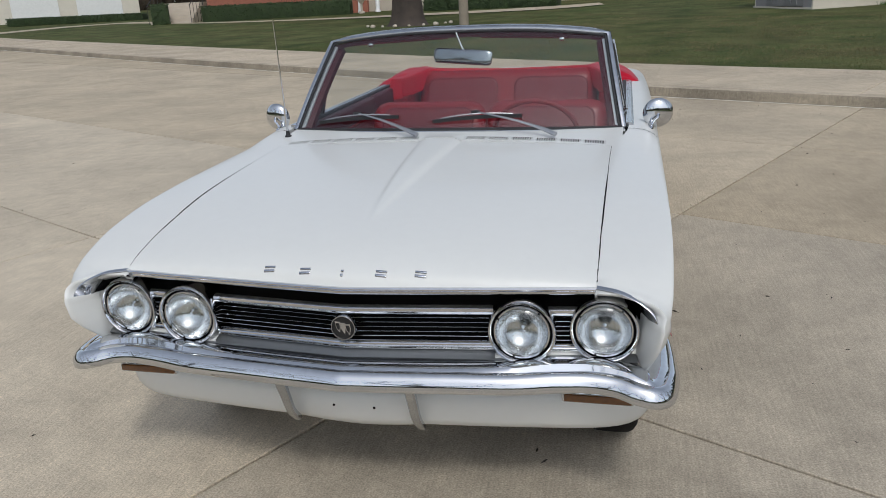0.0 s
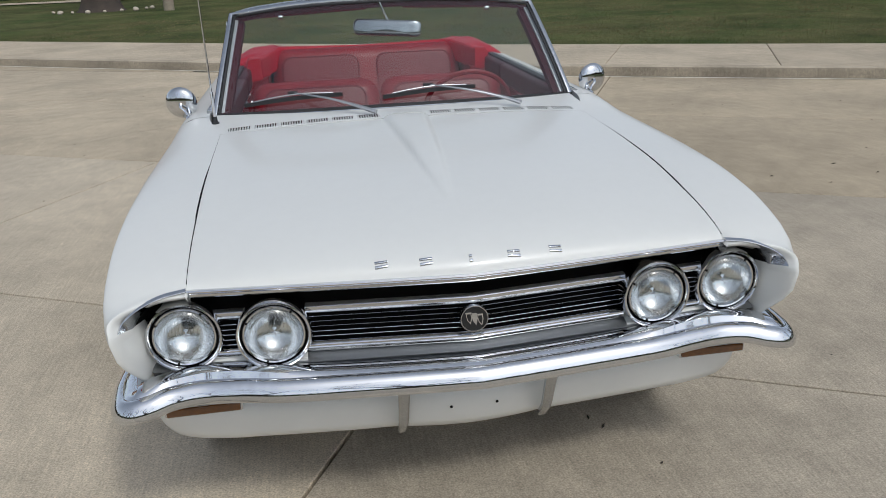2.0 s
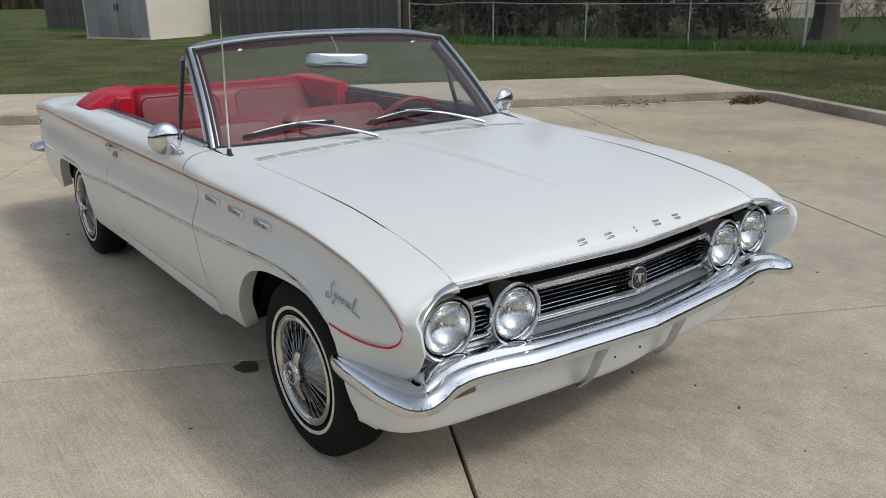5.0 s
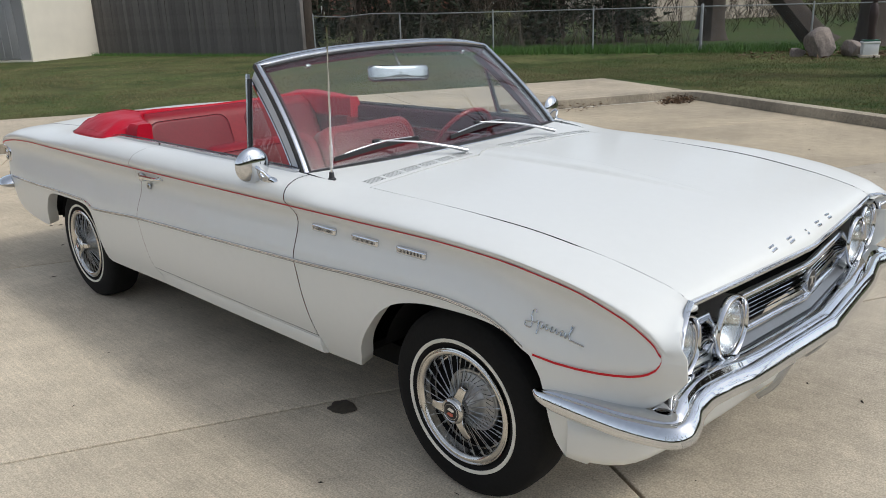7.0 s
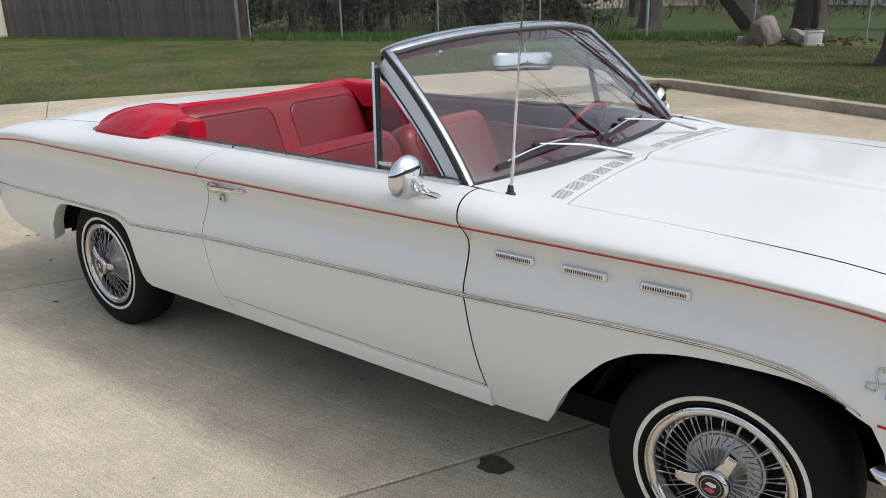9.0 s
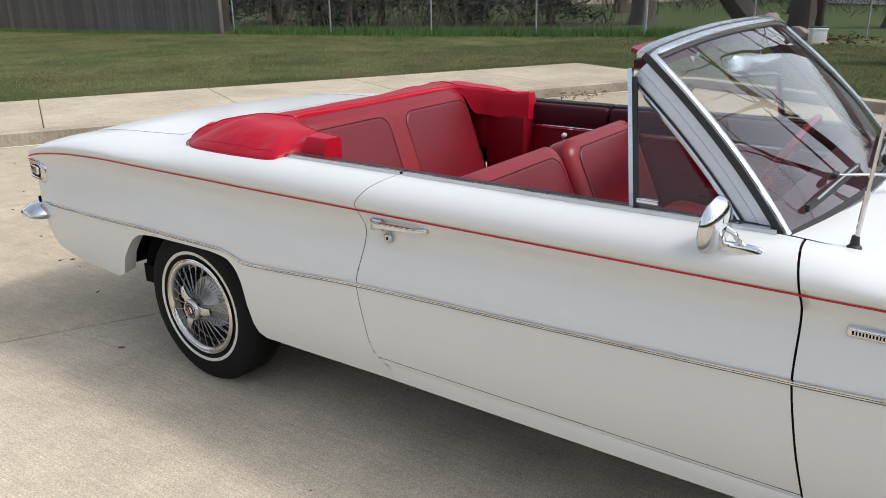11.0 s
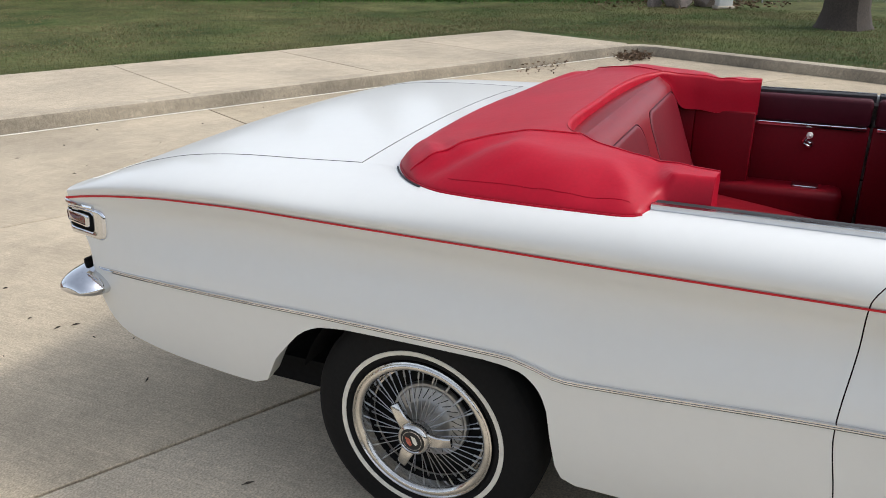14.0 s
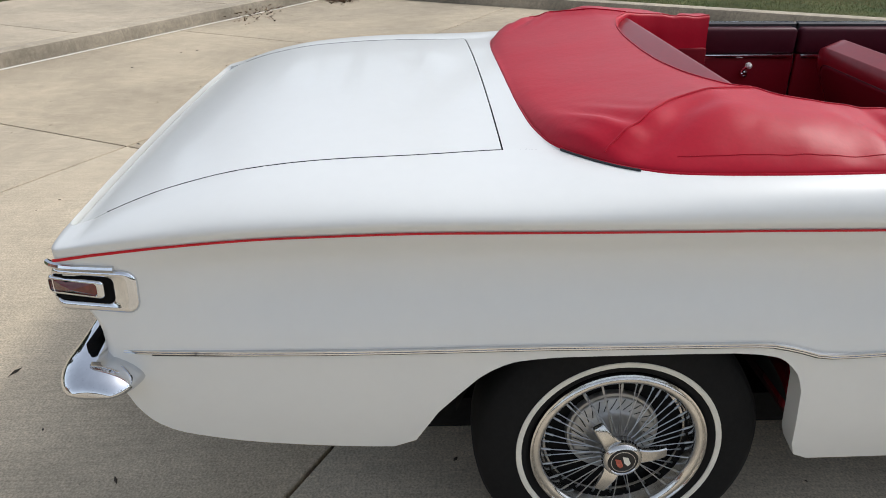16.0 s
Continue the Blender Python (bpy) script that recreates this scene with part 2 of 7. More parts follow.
INNER_Z = [(0.13, 0.775), (0.16, 0.796), (0.23, 0.817), (0.35, 0.843), (0.65, 0.885), (1.0, 0.905), (1.34, 0.916), (1.5, 0.932), (1.65, 0.942), (3.10, 0.942), (3.5, 0.937), (3.88, 0.917), (4.2, 0.908), (4.4, 0.892), (4.56, 0.860), (4.66, 0.827), (4.71, 0.805), (4.74, 0.788)]
SEAM_F = [(0.30, 1.470), (0.36, 1.480), (0.52, 1.510), (0.66, 1.530), (0.86, 1.540), (0.92, 1.555), (0.95, 1.575)]
SEAM_B = [(0.34, 2.66), (0.36, 2.690), (0.40, 2.725), (0.48, 2.740), (0.61, 2.758), (0.78, 2.742), (0.86, 2.745), (0.91, 2.715), (0.945, 2.670)]
FRONT_LOW = [(0.33, 0.302), (0.385, 0.305), (0.415, 0.36), (0.43, 0.44), (0.445, 0.53), (0.47, 0.585), (0.51, 0.625), (0.58, 0.650), (0.68, 0.658), (0.85, 0.650), (0.99, 0.622), (1.08, 0.575), (1.15, 0.505), (1.22, 0.415), (1.27, 0.318), (1.285, 0.288), (1.6, 0.286)]
REAR_LOW = [(2.6, 0.294), (3.252, 0.294), (3.276, 0.325), (3.290, 0.40), (3.298, 0.48), (3.325, 0.545), (3.37, 0.578), (3.45, 0.588), (3.78, 0.582), (3.87, 0.572), (3.93, 0.545), (3.98, 0.497), (4.04, 0.425), (4.08, 0.352), (4.10, 0.342), (4.14, 0.340), (4.30, 0.345), (4.42, 0.354), (4.50, 0.366), (4.56, 0.379), (4.60, 0.400), (4.635, 0.438), (4.665, 0.505), (4.69, 0.56)]


def low_z(y):
    return line(FRONT_LOW, y) if y < 2.0 else line(REAR_LOW, y)


NT, NR, NL = 12, 16, 10
HOLLOW = [(0.0, 0.0), (0.04, 0.08), (0.10, 0.30), (0.18, 0.62), (0.27, 0.90), (0.36, 1.0), (0.48, 0.92), (0.70, 0.56), (0.88, 0.25), (1.0, 0.13)]


def hollow(y, z):
    """How far the flank lies inside the shoulder line, between shoulder and waist strip."""
    ze, zt = line(STRIPE_Z, y) + 0.020, line(STRIP_Z, y)
    fade = min(1.0, max(0.0, (y - 0.10) / 0.25)) * min(1.0, max(0.15, (4.80 - y) / 0.45))
    return lerp(0.0, 0.047 * line(HOLLOW, min(1.0, max(0.0, (ze - z) / max(0.01, ze - zt)))), fade)


def section(y, low=None):
    """Half a body section from the inner top edge to the sill, as (x, z)."""
    w, zs, zt = line(WIDE, y), line(STRIPE_Z, y), line(STRIP_Z, y)
    xi, zi = line(INNER_X, y), line(INNER_Z, y)
    ze = zs + 0.020
    zi = max(zi, ze + 0.01)
    zl = low_z(y) if low is None else max(low, low_z(y))
    pts = []
    for k in range(NT):
        a = k / (NT - 1)
        th = a * math.pi / 2
        e = 0.80
        pts.append((xi + (w - xi) * math.sin(th) ** e, ze + (zi - ze) * math.cos(th) ** 0.95))
    ws = w - hollow(y, zt)
    for k in range(NR):
        z = lerp(ze - 0.004, zt, (k / (NR - 1)) ** 0.85)
        pts.append((w - hollow(y, z), z))
    zt2 = min(zt - 0.006, zt)
    for k in range(1, NL + 1):
        q = k / NL
        z = lerp(zt2, min(zl, zt2 - 0.004), q)
        g = max(0.0, (zt - z)) / 0.30
        pts.append((ws - 0.003 * min(1.0, g * 8) - 0.011 * g - 0.032 * g ** 3, z))
    if y < 0.42:
        k = (1 - max(0.0, y - 0.06) / 0.36) ** 1.5
        pts = [(x - 0.075 * k * min(1.0, max(0.0, (0.668 - z) / 0.12)) ** 1.5, z) for x, z in pts]
    return pts


def front_y(x, z):
    """Where the front of a wing begins, for the height of the row."""
    return line([(0.30, 0.33), (0.50, 0.31), (0.545, 0.20), (0.58, 0.118), (0.62, 0.066), (0.66, 0.045), (0.70, 0.046), (0.74, 0.066), (0.765, 0.090), (0.78, 0.125)], z)


def wing(sx, y_of, stations, low=None, front=False):
    rows = []
    for s in stations:
        base = section(y_of(s, 0.7), low)
        row = []
        for k in range(len(base)):
            z = base[k][1]
            y = y_of(s, z)
            p = section(y, low)[k] if abs(y - y_of(s, 0.7)) > 1e-4 else base[k]
            row.append(Vector((sx * p[0], y, p[1])))
        inner = row[0] + Vector((-sx * 0.004, 0, -0.03 if row[0].y > 0.24 else -0.008))
        row = [inner] + row + [row[-1] + Vector((-sx * 0.012, 0, 0.001)), row[-1] + Vector((-sx * 0.055, 0, 0.012))]
        rows.append(row)
    if front:
        c = Vector((sx * 0.70, 0.22, 0.655))
        first = rows[0]
        lips = []
        for f, dy in ((0.03, -0.005), (0.07, -0.006), (0.12, -0.002), (0.18, 0.010), (0.26, 0.030), (0.36, 0.07)):
            lips.append([p + (c - p) * f + Vector((0, dy, 0)) for p in first])
        rows = lips[::-1] + rows
    return grid(rows)


LEDGE = material("dull_bright_trim", (0.56, 0.58, 0.61), 0.20, 1.0, vary=0.06, scale=20.0)
# front wings
FW = sorted({0.0, 0.02, 0.045, 0.075, 0.11, 0.15, *[0.15 + 0.03 * k for k in range(1, 46)], 1.0 * 1.5})
for sx in (-1, 1):
    def wing_y(s, z):
        f = front_y(0.8, z)
        b = line(SEAM_F, z) - 0.0025
        e = s / 1.5
        if s < 0.45:
            return f + (0.45 - f) * (s / 0.45)
        return 0.45 + (b - 0.45) * (s - 0.45) / 1.05
    v, f = wing(sx, wing_y, FW, front=True)
    fender = part("front_fender", mesh_of("front_fender", v, f, PAINT, sharp=60), car, "white front fender with three chrome ports")

    # door
    def door_y(s, z):
        return lerp(line(SEAM_F, z) + 0.0025, line(SEAM_B, z) - 0.0013, s)
    v, f = wing(sx, door_y, [k / 40 for k in range(41)], low=0.358)
    door = part("door", mesh_of("door", v, f, PAINT), car, "white door with chrome handle")
    # sill under the door
    rows = []
    for k in range(30):
        y = lerp(1.468, 2.692, k / 29)
        w = line(WIDE, y)
        rows.append([(sx * (w - x), y, z) for x, z in ((0.085, 0.368), (0.053, 0.3562), (0.0492, 0.3555), (0.0485, 0.350), (0.050, 0.330), (0.060, 0.295), (0.105, 0.282))])
    v, f = grid(rows)
    f += [tuple(range(7)), tuple(range(len(v) - 1, len(v) - 8, -1))]
    part("sill", mesh_of("sill", v, f, PAINT, sharp=40), car, "white rocker panel below the door")

    # rear quarter
    def quarter_y(s, z):
        b = line(SEAM_B, z) + 0.0013
        e = line([(0.335, 4.53), (0.37, 4.588), (0.41, 4.625), (0.465, 4.648), (0.56, 4.662), (0.62, 4.668), (0.68, 4.70), (0.75, 4.735), (0.80, 4.735)], z)
        return lerp(b, e, s)
    st = sorted({k / 44 for k in range(45)} | {(y - 2.745) / 1.92 for y in (*[3.215 + 0.007 * k for k in range(27)], 3.87, 3.9, 3.93, 3.955, 3.98, 4.04, 4.085, 4.1)} | {0.86 + 0.008 * k for k in range(17)} | {0.996})
    v, f = wing(sx, quarter_y, st)
    # turn the tail end inwards
    nv = len(v) // len(st)
    last = v[-nv:]
    extra = [[(p[0] * 0.985, p[1] + 0.012, p[2] - 0.002) for p in last], [(p[0] * 0.94, p[1] + 0.02, p[2] - 0.006) for p in last], [(p[0] * 0.6, p[1] + 0.028, p[2] - 0.004) for p in last], [(0, p[1] + 0.03, p[2]) for p in last]]
    rows = [v[i * nv:(i + 1) * nv] for i in range(len(st))] + extra
    part("rear_quarter", mesh_of("rear_quarter", *grid(rows), PAINT), car, "white rear quarter panel")

    # thin red line under the shoulder, round the nose of the scallop
    path = [(4.745, line(STRIPE_Z, 4.74))] + [(y, line(STRIPE_Z, y)) for y in [4.728 - 0.06 * k for k in range(72)] if y > 0.42]
    path += [(y, line(STRIPE_Z, y)) for y in (0.40, 0.36, 0.32, 0.28, 0.24, 0.20, 0.17, 0.15, 0.13, 0.118, 0.108)]
    nose = [(0.102, 0.708), (0.100, 0.697), (0.104, 0.684), (0.113, 0.670), (0.13, 0.656), (0.15, 0.645), (0.18, 0.634), (0.22, 0.624), (0.27, 0.6145), (0.33, 0.607), (0.40, 0.603), (0.47, 0.606)]
    rows = []
    for y, z in path + nose:
        w = line(WIDE, y) + 0.0014
        wz = 0.0032
        rows.append([(sx * (w - hollow(y, z + q)), y, z + q) for q in (wz, 0.0, -wz)])
    part("pinstripe", mesh_of("pinstripe", *grid(rows), STRIPE), car, "thin red pinstripe")

    # chrome strip along the waist
    ys = [0.502 + 0.03 * k for k in range(138)] + [4.655]
    rows = []
    for k, y in enumerate(ys):
        z, w = line(STRIP_Z, y), line(WIDE, y) - 0.006
        t = min(1.0, 0.25 + k * 0.25, 0.55 + (len(ys) - 1 - k) * 0.45)
        rows.append([(sx * (w), y, z + 0.0055 * t), (sx * (w + 0.0055 * t), y, z + 0.0036 * t), (sx * (w + 0.0055 * t), y, z + 0.001 * t), (sx * (w + 0.002 * t), y, z), (sx * (w + 0.0055 * t), y, z - 0.001 * t), (sx * (w + 0.0055 * t), y, z - 0.0036 * t), (sx * w, y, z - 0.0055 * t)])
    part("side_strip", mesh_of("side_strip", *grid(rows), CHROME, sharp=20), car, "ribbed chrome side strip")
    part("strip_groove", mesh_of("strip_groove", *grid([[(r[3][0] + sx * 0.001, r[3][1], r[3][2] + q) for q in (0.0017, -0.0017)] for r in rows]), WEATHER), car, "dark groove in the side strip")
    # dark tube under the strip: its shadow line put in as a shape
    part("strip_gasket", mesh_of("strip_gasket", *sweep([(sx * (line(WIDE, y) - hollow(y, line(STRIP_Z, y)) - 0.001), y, line(STRIP_Z, y) - 0.0066) for y in ys[1:-2]], ring(0.0024, 5)), WEATHER), car, "dark line for the shadow below the side strip")

    # three ports on the wing
    for y0 in (1.318, 1.105, 0.89):
        y1, z, w = y0 + 0.13, 0.786, line(WIDE, y0) - hollow(y0, 0.786)
        vf = bm_vf(box(sx * (w - 0.006), sx * (w + 0.010), y0, y1, z - 0.0135, z + 0.0135, 0.0075, 3))
        port = part("fender_port", mesh_of("fender_port", *vf, CHROME), fender, "chrome fender port")
        part("port_recess", mesh_of("port_recess", *bm_vf(box(sx * (w + 0.006), sx * (w + 0.0104), y0 + 0.009, y1 - 0.009, z - 0.0062, z + 0.0062, 0.003)), GAP), port, "dark recess of the port")
        fins = [bm_vf(box(sx * (w + 0.008), sx * (w + 0.0118), y0 + 0.0125 + 0.0062 * k, y0 + 0.0155 + 0.0062 * k, z - 0.0058, z + 0.0058)) for k in range(17)]
        part("port_louvre", mesh_of("port_louvre", *joined(*fins), STEEL, smooth=False), port)

    # door handle and lock
    w = line(WIDE, 2.6) - hollow(2.6, 0.81) + 0.004
    path = resample([(sx * (w + 0.004), 2.508, 0.820), (sx * (w + 0.018), 2.520, 0.820), (sx * (w + 0.024), 2.56, 0.819), (sx * (w + 0.024), 2.66, 0.816), (sx * (w + 0.020), 2.685, 0.815), (sx * (w + 0.004), 2.695, 0.815)], 16)
    handle = part("door_handle", mesh_of("door_handle", *sweep(path, ring(0.0085, 8, 0.006), scale=[0.8 + 0.5 * min(1, k / 12) for k in range(16)]), CHROME), door, "chrome door handle")
    for bx in (box(sx * (w - 0.004), sx * (w + 0.022), 2.655, 2.702, 0.794, 0.832, 0.008), box(sx * (w - 0.004), sx * (w + 0.010), 2.50, 2.535, 0.813, 0.831, 0.004)):
        part("handle_mount", mesh_of("handle_mount", *bm_vf(bx), STEEL), door, "chrome handle escutcheon")
    v, f = lathe([(0.0, 0.0155), (0.006, 0.0155), (0.009, 0.012), (0.008, 0.006), (0.008, 0.0)], 20)
    part("door_lock", mesh_of("door_lock", [(sx * (w + x - 0.006), 2.652 + y, 0.772 + z) for x, y, z in v], f, STEEL), door, "round chrome door lock")
    part("key_slot", mesh_of("key_slot", *bm_vf(box(sx * (w + 0.001), sx * (w + 0.0034), 2.6495, 2.6545, 0.767, 0.777, 0.001)), GAP), door, "dark key slot")

    # window ledge: bright trim on the door top and on the quarter
    for y0, y1, nm in ((1.62, 2.655, "window_ledge_trim"), (2.665, 3.14, "window_ledge_trim")):
        path = [(sx * 0.770, y, 0.944) for y in (y0, (2 * y0 + y1) / 3, (y0 + 2 * y1) / 3, y1)]
        part(nm, mesh_of(nm, *sweep(path, [(-0.012, -0.012), (0.019, -0.014), (0.021, 0.001), (0.008, 0.008), (-0.012, 0.009)]), LEDGE), car, "bright trim along the window ledge")
        part("belt_seal", mesh_of("belt_seal", *sweep([Vector(p) + Vector((-sx * 0.024, 0, -0.002)) for p in path], [(-0.011, -0.016), (0.011, -0.016), (0.011, 0.006), (0.006, 0.009), (-0.006, 0.009), (-0.011, 0.006)]), WEATHER), car, "black felt seal inside the window ledge")
        path = [(sx * 0.752, y, 0.944) for y in (y0, y1)]
        part("window_seal", mesh_of("window_seal", *sweep(path, [(-0.006, -0.02), (0.006, -0.02), (0.006, 0.006), (-0.006, 0.006)]), WEATHER), car, "black rubber window seal")

    # wheel housings
    for yc, r in ((0.79, 0.395), (3.63, 0.375)):
        rows = []
        for k in range(25):
            a = math.pi * (0.10 + 0.80 * k / 24)
            py, pz = yc + r * math.cos(a), min(0.28 + r * math.sin(a) * 1.02, 0.70)
            rows.append([(sx * 0.52, py, pz), (sx * 0.80, py, pz)])
        v1 = grid(rows)
        v2 = bm_vf(box(sx * 0.50, sx * 0.52, yc - r, yc + r, 0.38, 0.70))
        part("wheel_housing", mesh_of("wheel_housing", *joined(v1, v2), DARK), car, "black wheel housing")

# hood
def hood_front(x):
    return 0.083 + 0.052 * (abs(x) / 0.69) ** 1.15


def hood_z(x, y):
    s = y - hood_front(x)
    q = min(1.0, abs(x) / 0.70)
    zc, ze = 0.766 + line(CENTRE_R, s), 0.775 + line(SEAM_R, s)
    z = lerp(zc, ze, q ** 2.2)
    hw = 0.088 * max(0.0, (y - 0.36) / 0.98) ** 0.75
    if hw > 1e-4 and abs(x) < hw:
        z += 0.016 * min(1.0, (y - 0.36) / 0.5) * (1 - (abs(x) / hw) ** 5)
    return z


def hood_rear(x):
    return 1.350 - 0.045 * (abs(x) / 0.70) ** 2


xs = sorted({round(s * q, 4) for s in (1, -1) for q in [0.0, *[0.008 * k for k in range(1, 14)], *[0.104 + 0.028 * k for k in range(1, 22)], 0.6905]} | set())
ts = [0, 0.003, 0.007, 0.013, 0.022, 0.035, 0.055, 0.08] + [0.08 + 0.92 * k / 50 for k in range(1, 51)]
rows = []
for t in ts:
    row = []
    for x in xs:
        wide = (line(INNER_X, 0.13 + 1.2 * t) - 0.0035) / 0.6905
        xx = x * wide
        y = lerp(hood_front(xx), hood_rear(xx), t)
        row.append(Vector((xx, y, hood_z(xx, y))))
    rows.append([row[0] + Vector((0.004, 0, -0.03))] + row + [row[-1] + Vector((-0.004, 0, -0.03))])
rows = [[p + Vector((0, 0.012, -0.010)) for p in rows[0]]] + rows + [[p + Vector((0, 0, -0.02)) for p in rows[-1]]]
hood = part("hood", mesh_of("hood", *grid(rows), PAINT, sharp=50), car, "white hood with a tapered centre bulge")
path = [(x, hood_front(x) - 0.002, 0.768 + 0.007 * (abs(x) / 0.69)) for x in [-0.69 + 0.03 * k for k in range(47)]]
part("hood_lip", mesh_of("hood_lip", *sweep(path, [(-0.010, -0.017), (-0.001, -0.0165), (0.002, -0.013), (0.002, -0.007), (0.0055, -0.004), (0.0065, 0.0005), (0.003, 0.0038), (-0.008, 0.0034)]), BEZEL_LIP), hood, "chrome moulding along the hood lip")
for k, x in enumerate((-0.221, -0.111, 0.0, 0.111, 0.221)):
    y = hood_front(x) + 0.022
    z = hood_z(x, y)
    def bar(x0, x1, y0, y1):
        vs, fs = bm_vf(box(x + x0, x + x1, y + y0 * 0.62, y + y1 * 0.62, -0.001, 0.0035, 0.0008))
        return [(a, b, c + hood_z(a, b)) for a, b, c in vs], fs
    wide = 0.004 if k == 2 else 0.016
    bars = [bar(-wide, wide, -0.012, -0.005), bar(-wide, wide, 0.005, 0.012)]
    part("hood_mark", mesh_of("hood_mark", *joined(*bars), STEEL), hood, "small raised chrome mark")

# cowl with vents
def cowl_z(x, y):
    return lerp(0.926, 0.916, (abs(x) / 0.70) ** 2.2) + (y - 1.33) * 0.08 + 0.015 * max(0.0, 1 - (abs(x) / 0.088) ** 5) * min(1.0, max(0.0, (1.47 - y) / 0.12))


VENT0, VENT1, VENT_PITCH, VENT_N = 0.026, 0.070, 0.0098, 9
VENT_STARTS = [0.100 + 0.0985 * g for g in range(6)]
edges = sorted({round(s * q, 4) for s in (-1, 1) for a in VENT_STARTS for q in (a, a + VENT_PITCH * VENT_N - 0.003)} | {round(-0.745 + 1.49 * j / 40, 4) for j in range(41)} | {round(s * 0.011 * j, 4) for s in (-1, 1) for j in range(10)})
steps = [0.004, 0.010, 0.018, VENT0, VENT1, 0.085, 0.11, 0.14, 0.175, 0.21, 0.25, 0.30]


def cowl_pt(x, d):
    y0 = hood_rear(min(0.7, abs(x)))
    y1 = 1.512 + 0.10 * (x / 0.742) ** 2
    y = min(y0 + d, y1) if d < 0.30 else y1
    return Vector((x, y, cowl_z(x, y)))


def in_vent(xa, xb):
    m = abs(xa + xb) / 2
    return any(a < m < a + VENT_PITCH * VENT_N - 0.003 for a in VENT_STARTS)


rows = [[cowl_pt(x, d) for x in edges] for d in steps]
rows = [[p + Vector((0, 0, -0.03)) for p in rows[0]]] + rows
v, f = grid(rows)
nx = len(edges)
f = [q for q in f if not (q[0] // nx == 4 and in_vent(edges[q[0] % nx], edges[q[0] % nx + 1]))]
cowl = part("cowl", mesh_of("cowl", v, f, PAINT, sharp=50), car, "white cowl with air slots")
for sx in (-1, 1):
    for a in VENT_STARTS:
        slats = []
        for k in range(VENT_N):
            x0, x1 = sx * (a + VENT_PITCH * k + 0.0005), sx * (a + VENT_PITCH * k + 0.0050)
            top = [cowl_pt(x0, VENT0 - 0.001), cowl_pt(x1, VENT0 - 0.001), cowl_pt(x1, VENT1 + 0.001), cowl_pt(x0, VENT1 + 0.001)]
            top = [p + Vector((0, 0, -0.0005)) for p in top]
            slats.append((top + [p + Vector((0, 0, -0.013)) for p in top], [(0, 1, 2, 3), (4, 7, 6, 5), (0, 4, 5, 1), (1, 5, 6, 2), (2, 6, 7, 3), (3, 7, 4, 0)]))
        vent = part("cowl_vent", mesh_of("cowl_vent", *joined(*slats), PAINT, smooth=False), cowl, "row of narrow air slots")
        c0 = cowl_pt(sx * (a + 0.042), 0.048)
        part("vent_cavity", mesh_of("vent_cavity", *bm_vf(box(c0.x - 0.048, c0.x + 0.048, c0.y - 0.045, c0.y + 0.045, c0.z - 0.035, c0.z - 0.024)), GAP, smooth=False), vent, "dark duct below the slots")

# rear deck
def deck_z(x, y):
    q = min(1.0, abs(x) / line(INNER_X, y))
    return line(INNER_Z, y) + 0.023 * (1 - q ** 2) * min(1.0, (4.80 - y) / 0.4 + 0.35)


rows = []
for k in range(40):
    y = lerp(3.8905, 4.742, k / 39)
    wide = line(INNER_X, y) - 0.004
    rows.append([Vector((wide * s, y, deck_z(wide * s, y))) for s in [j / 20 - 1 for j in range(41)]])
    rows[-1] = [rows[-1][0] + Vector((0.004, 0, -0.03))] + rows[-1] + [rows[-1][-1] + Vector((-0.004, 0, -0.03))]
end = rows[-1]
rows = [[p + Vector((0, 0, -0.03)) for p in rows[0]]] + rows + [[p + Vector((0, 0.007, -0.004)) for p in end], [p + Vector((0, 0.012, -0.012)) for p in end], [p + Vector((0, 0.014, -0.024)) for p in end], [Vector((p.x, p.y + 0.010, p.z - 0.05)) for p in end], [Vector((p.x, p.y - 0.06, 0.60)) for p in end]]
part("deck_lid", mesh_of("deck_lid", *grid(rows), PAINT, sharp=50), car, "white boot lid")
rows = []
for k in range(10):
    y = lerp(3.60, 3.888, k / 9)
    wide = line(INNER_X, y)
    rows.append([(wide * s, y, deck_z(wide * s, y)) for s in [j / 14 - 1 for j in range(29)]])
part("rear_cowl", mesh_of("rear_cowl", *grid(rows), PAINT), car, "white panel between boot lid and top cover")

# underside
rows = [bm_vf(box(-0.58, 0.58, 0.80, 4.35, 0.185, 0.27)), bm_vf(box(-0.56, 0.56, 0.44, 0.80, 0.275, 0.32)), bm_vf(box(-0.74, 0.74, 1.36, 3.20, 0.285, 0.315)), bm_vf(box(-0.78, 0.78, 4.08, 4.60, 0.39, 0.42)), bm_vf(box(-0.72, 0.72, 0.24, 0.26, 0.50, 0.77)), bm_vf(box(-0.70, 0.70, 1.50, 1.52, 0.30, 0.90)), bm_vf(box(-0.66, 0.66, 3.58, 3.60, 0.30, 0.93))]
for vf in rows:
    part("underbody_panel", mesh_of("underbody_panel", *vf, DARK, smooth=False), car, "black underbody panel")

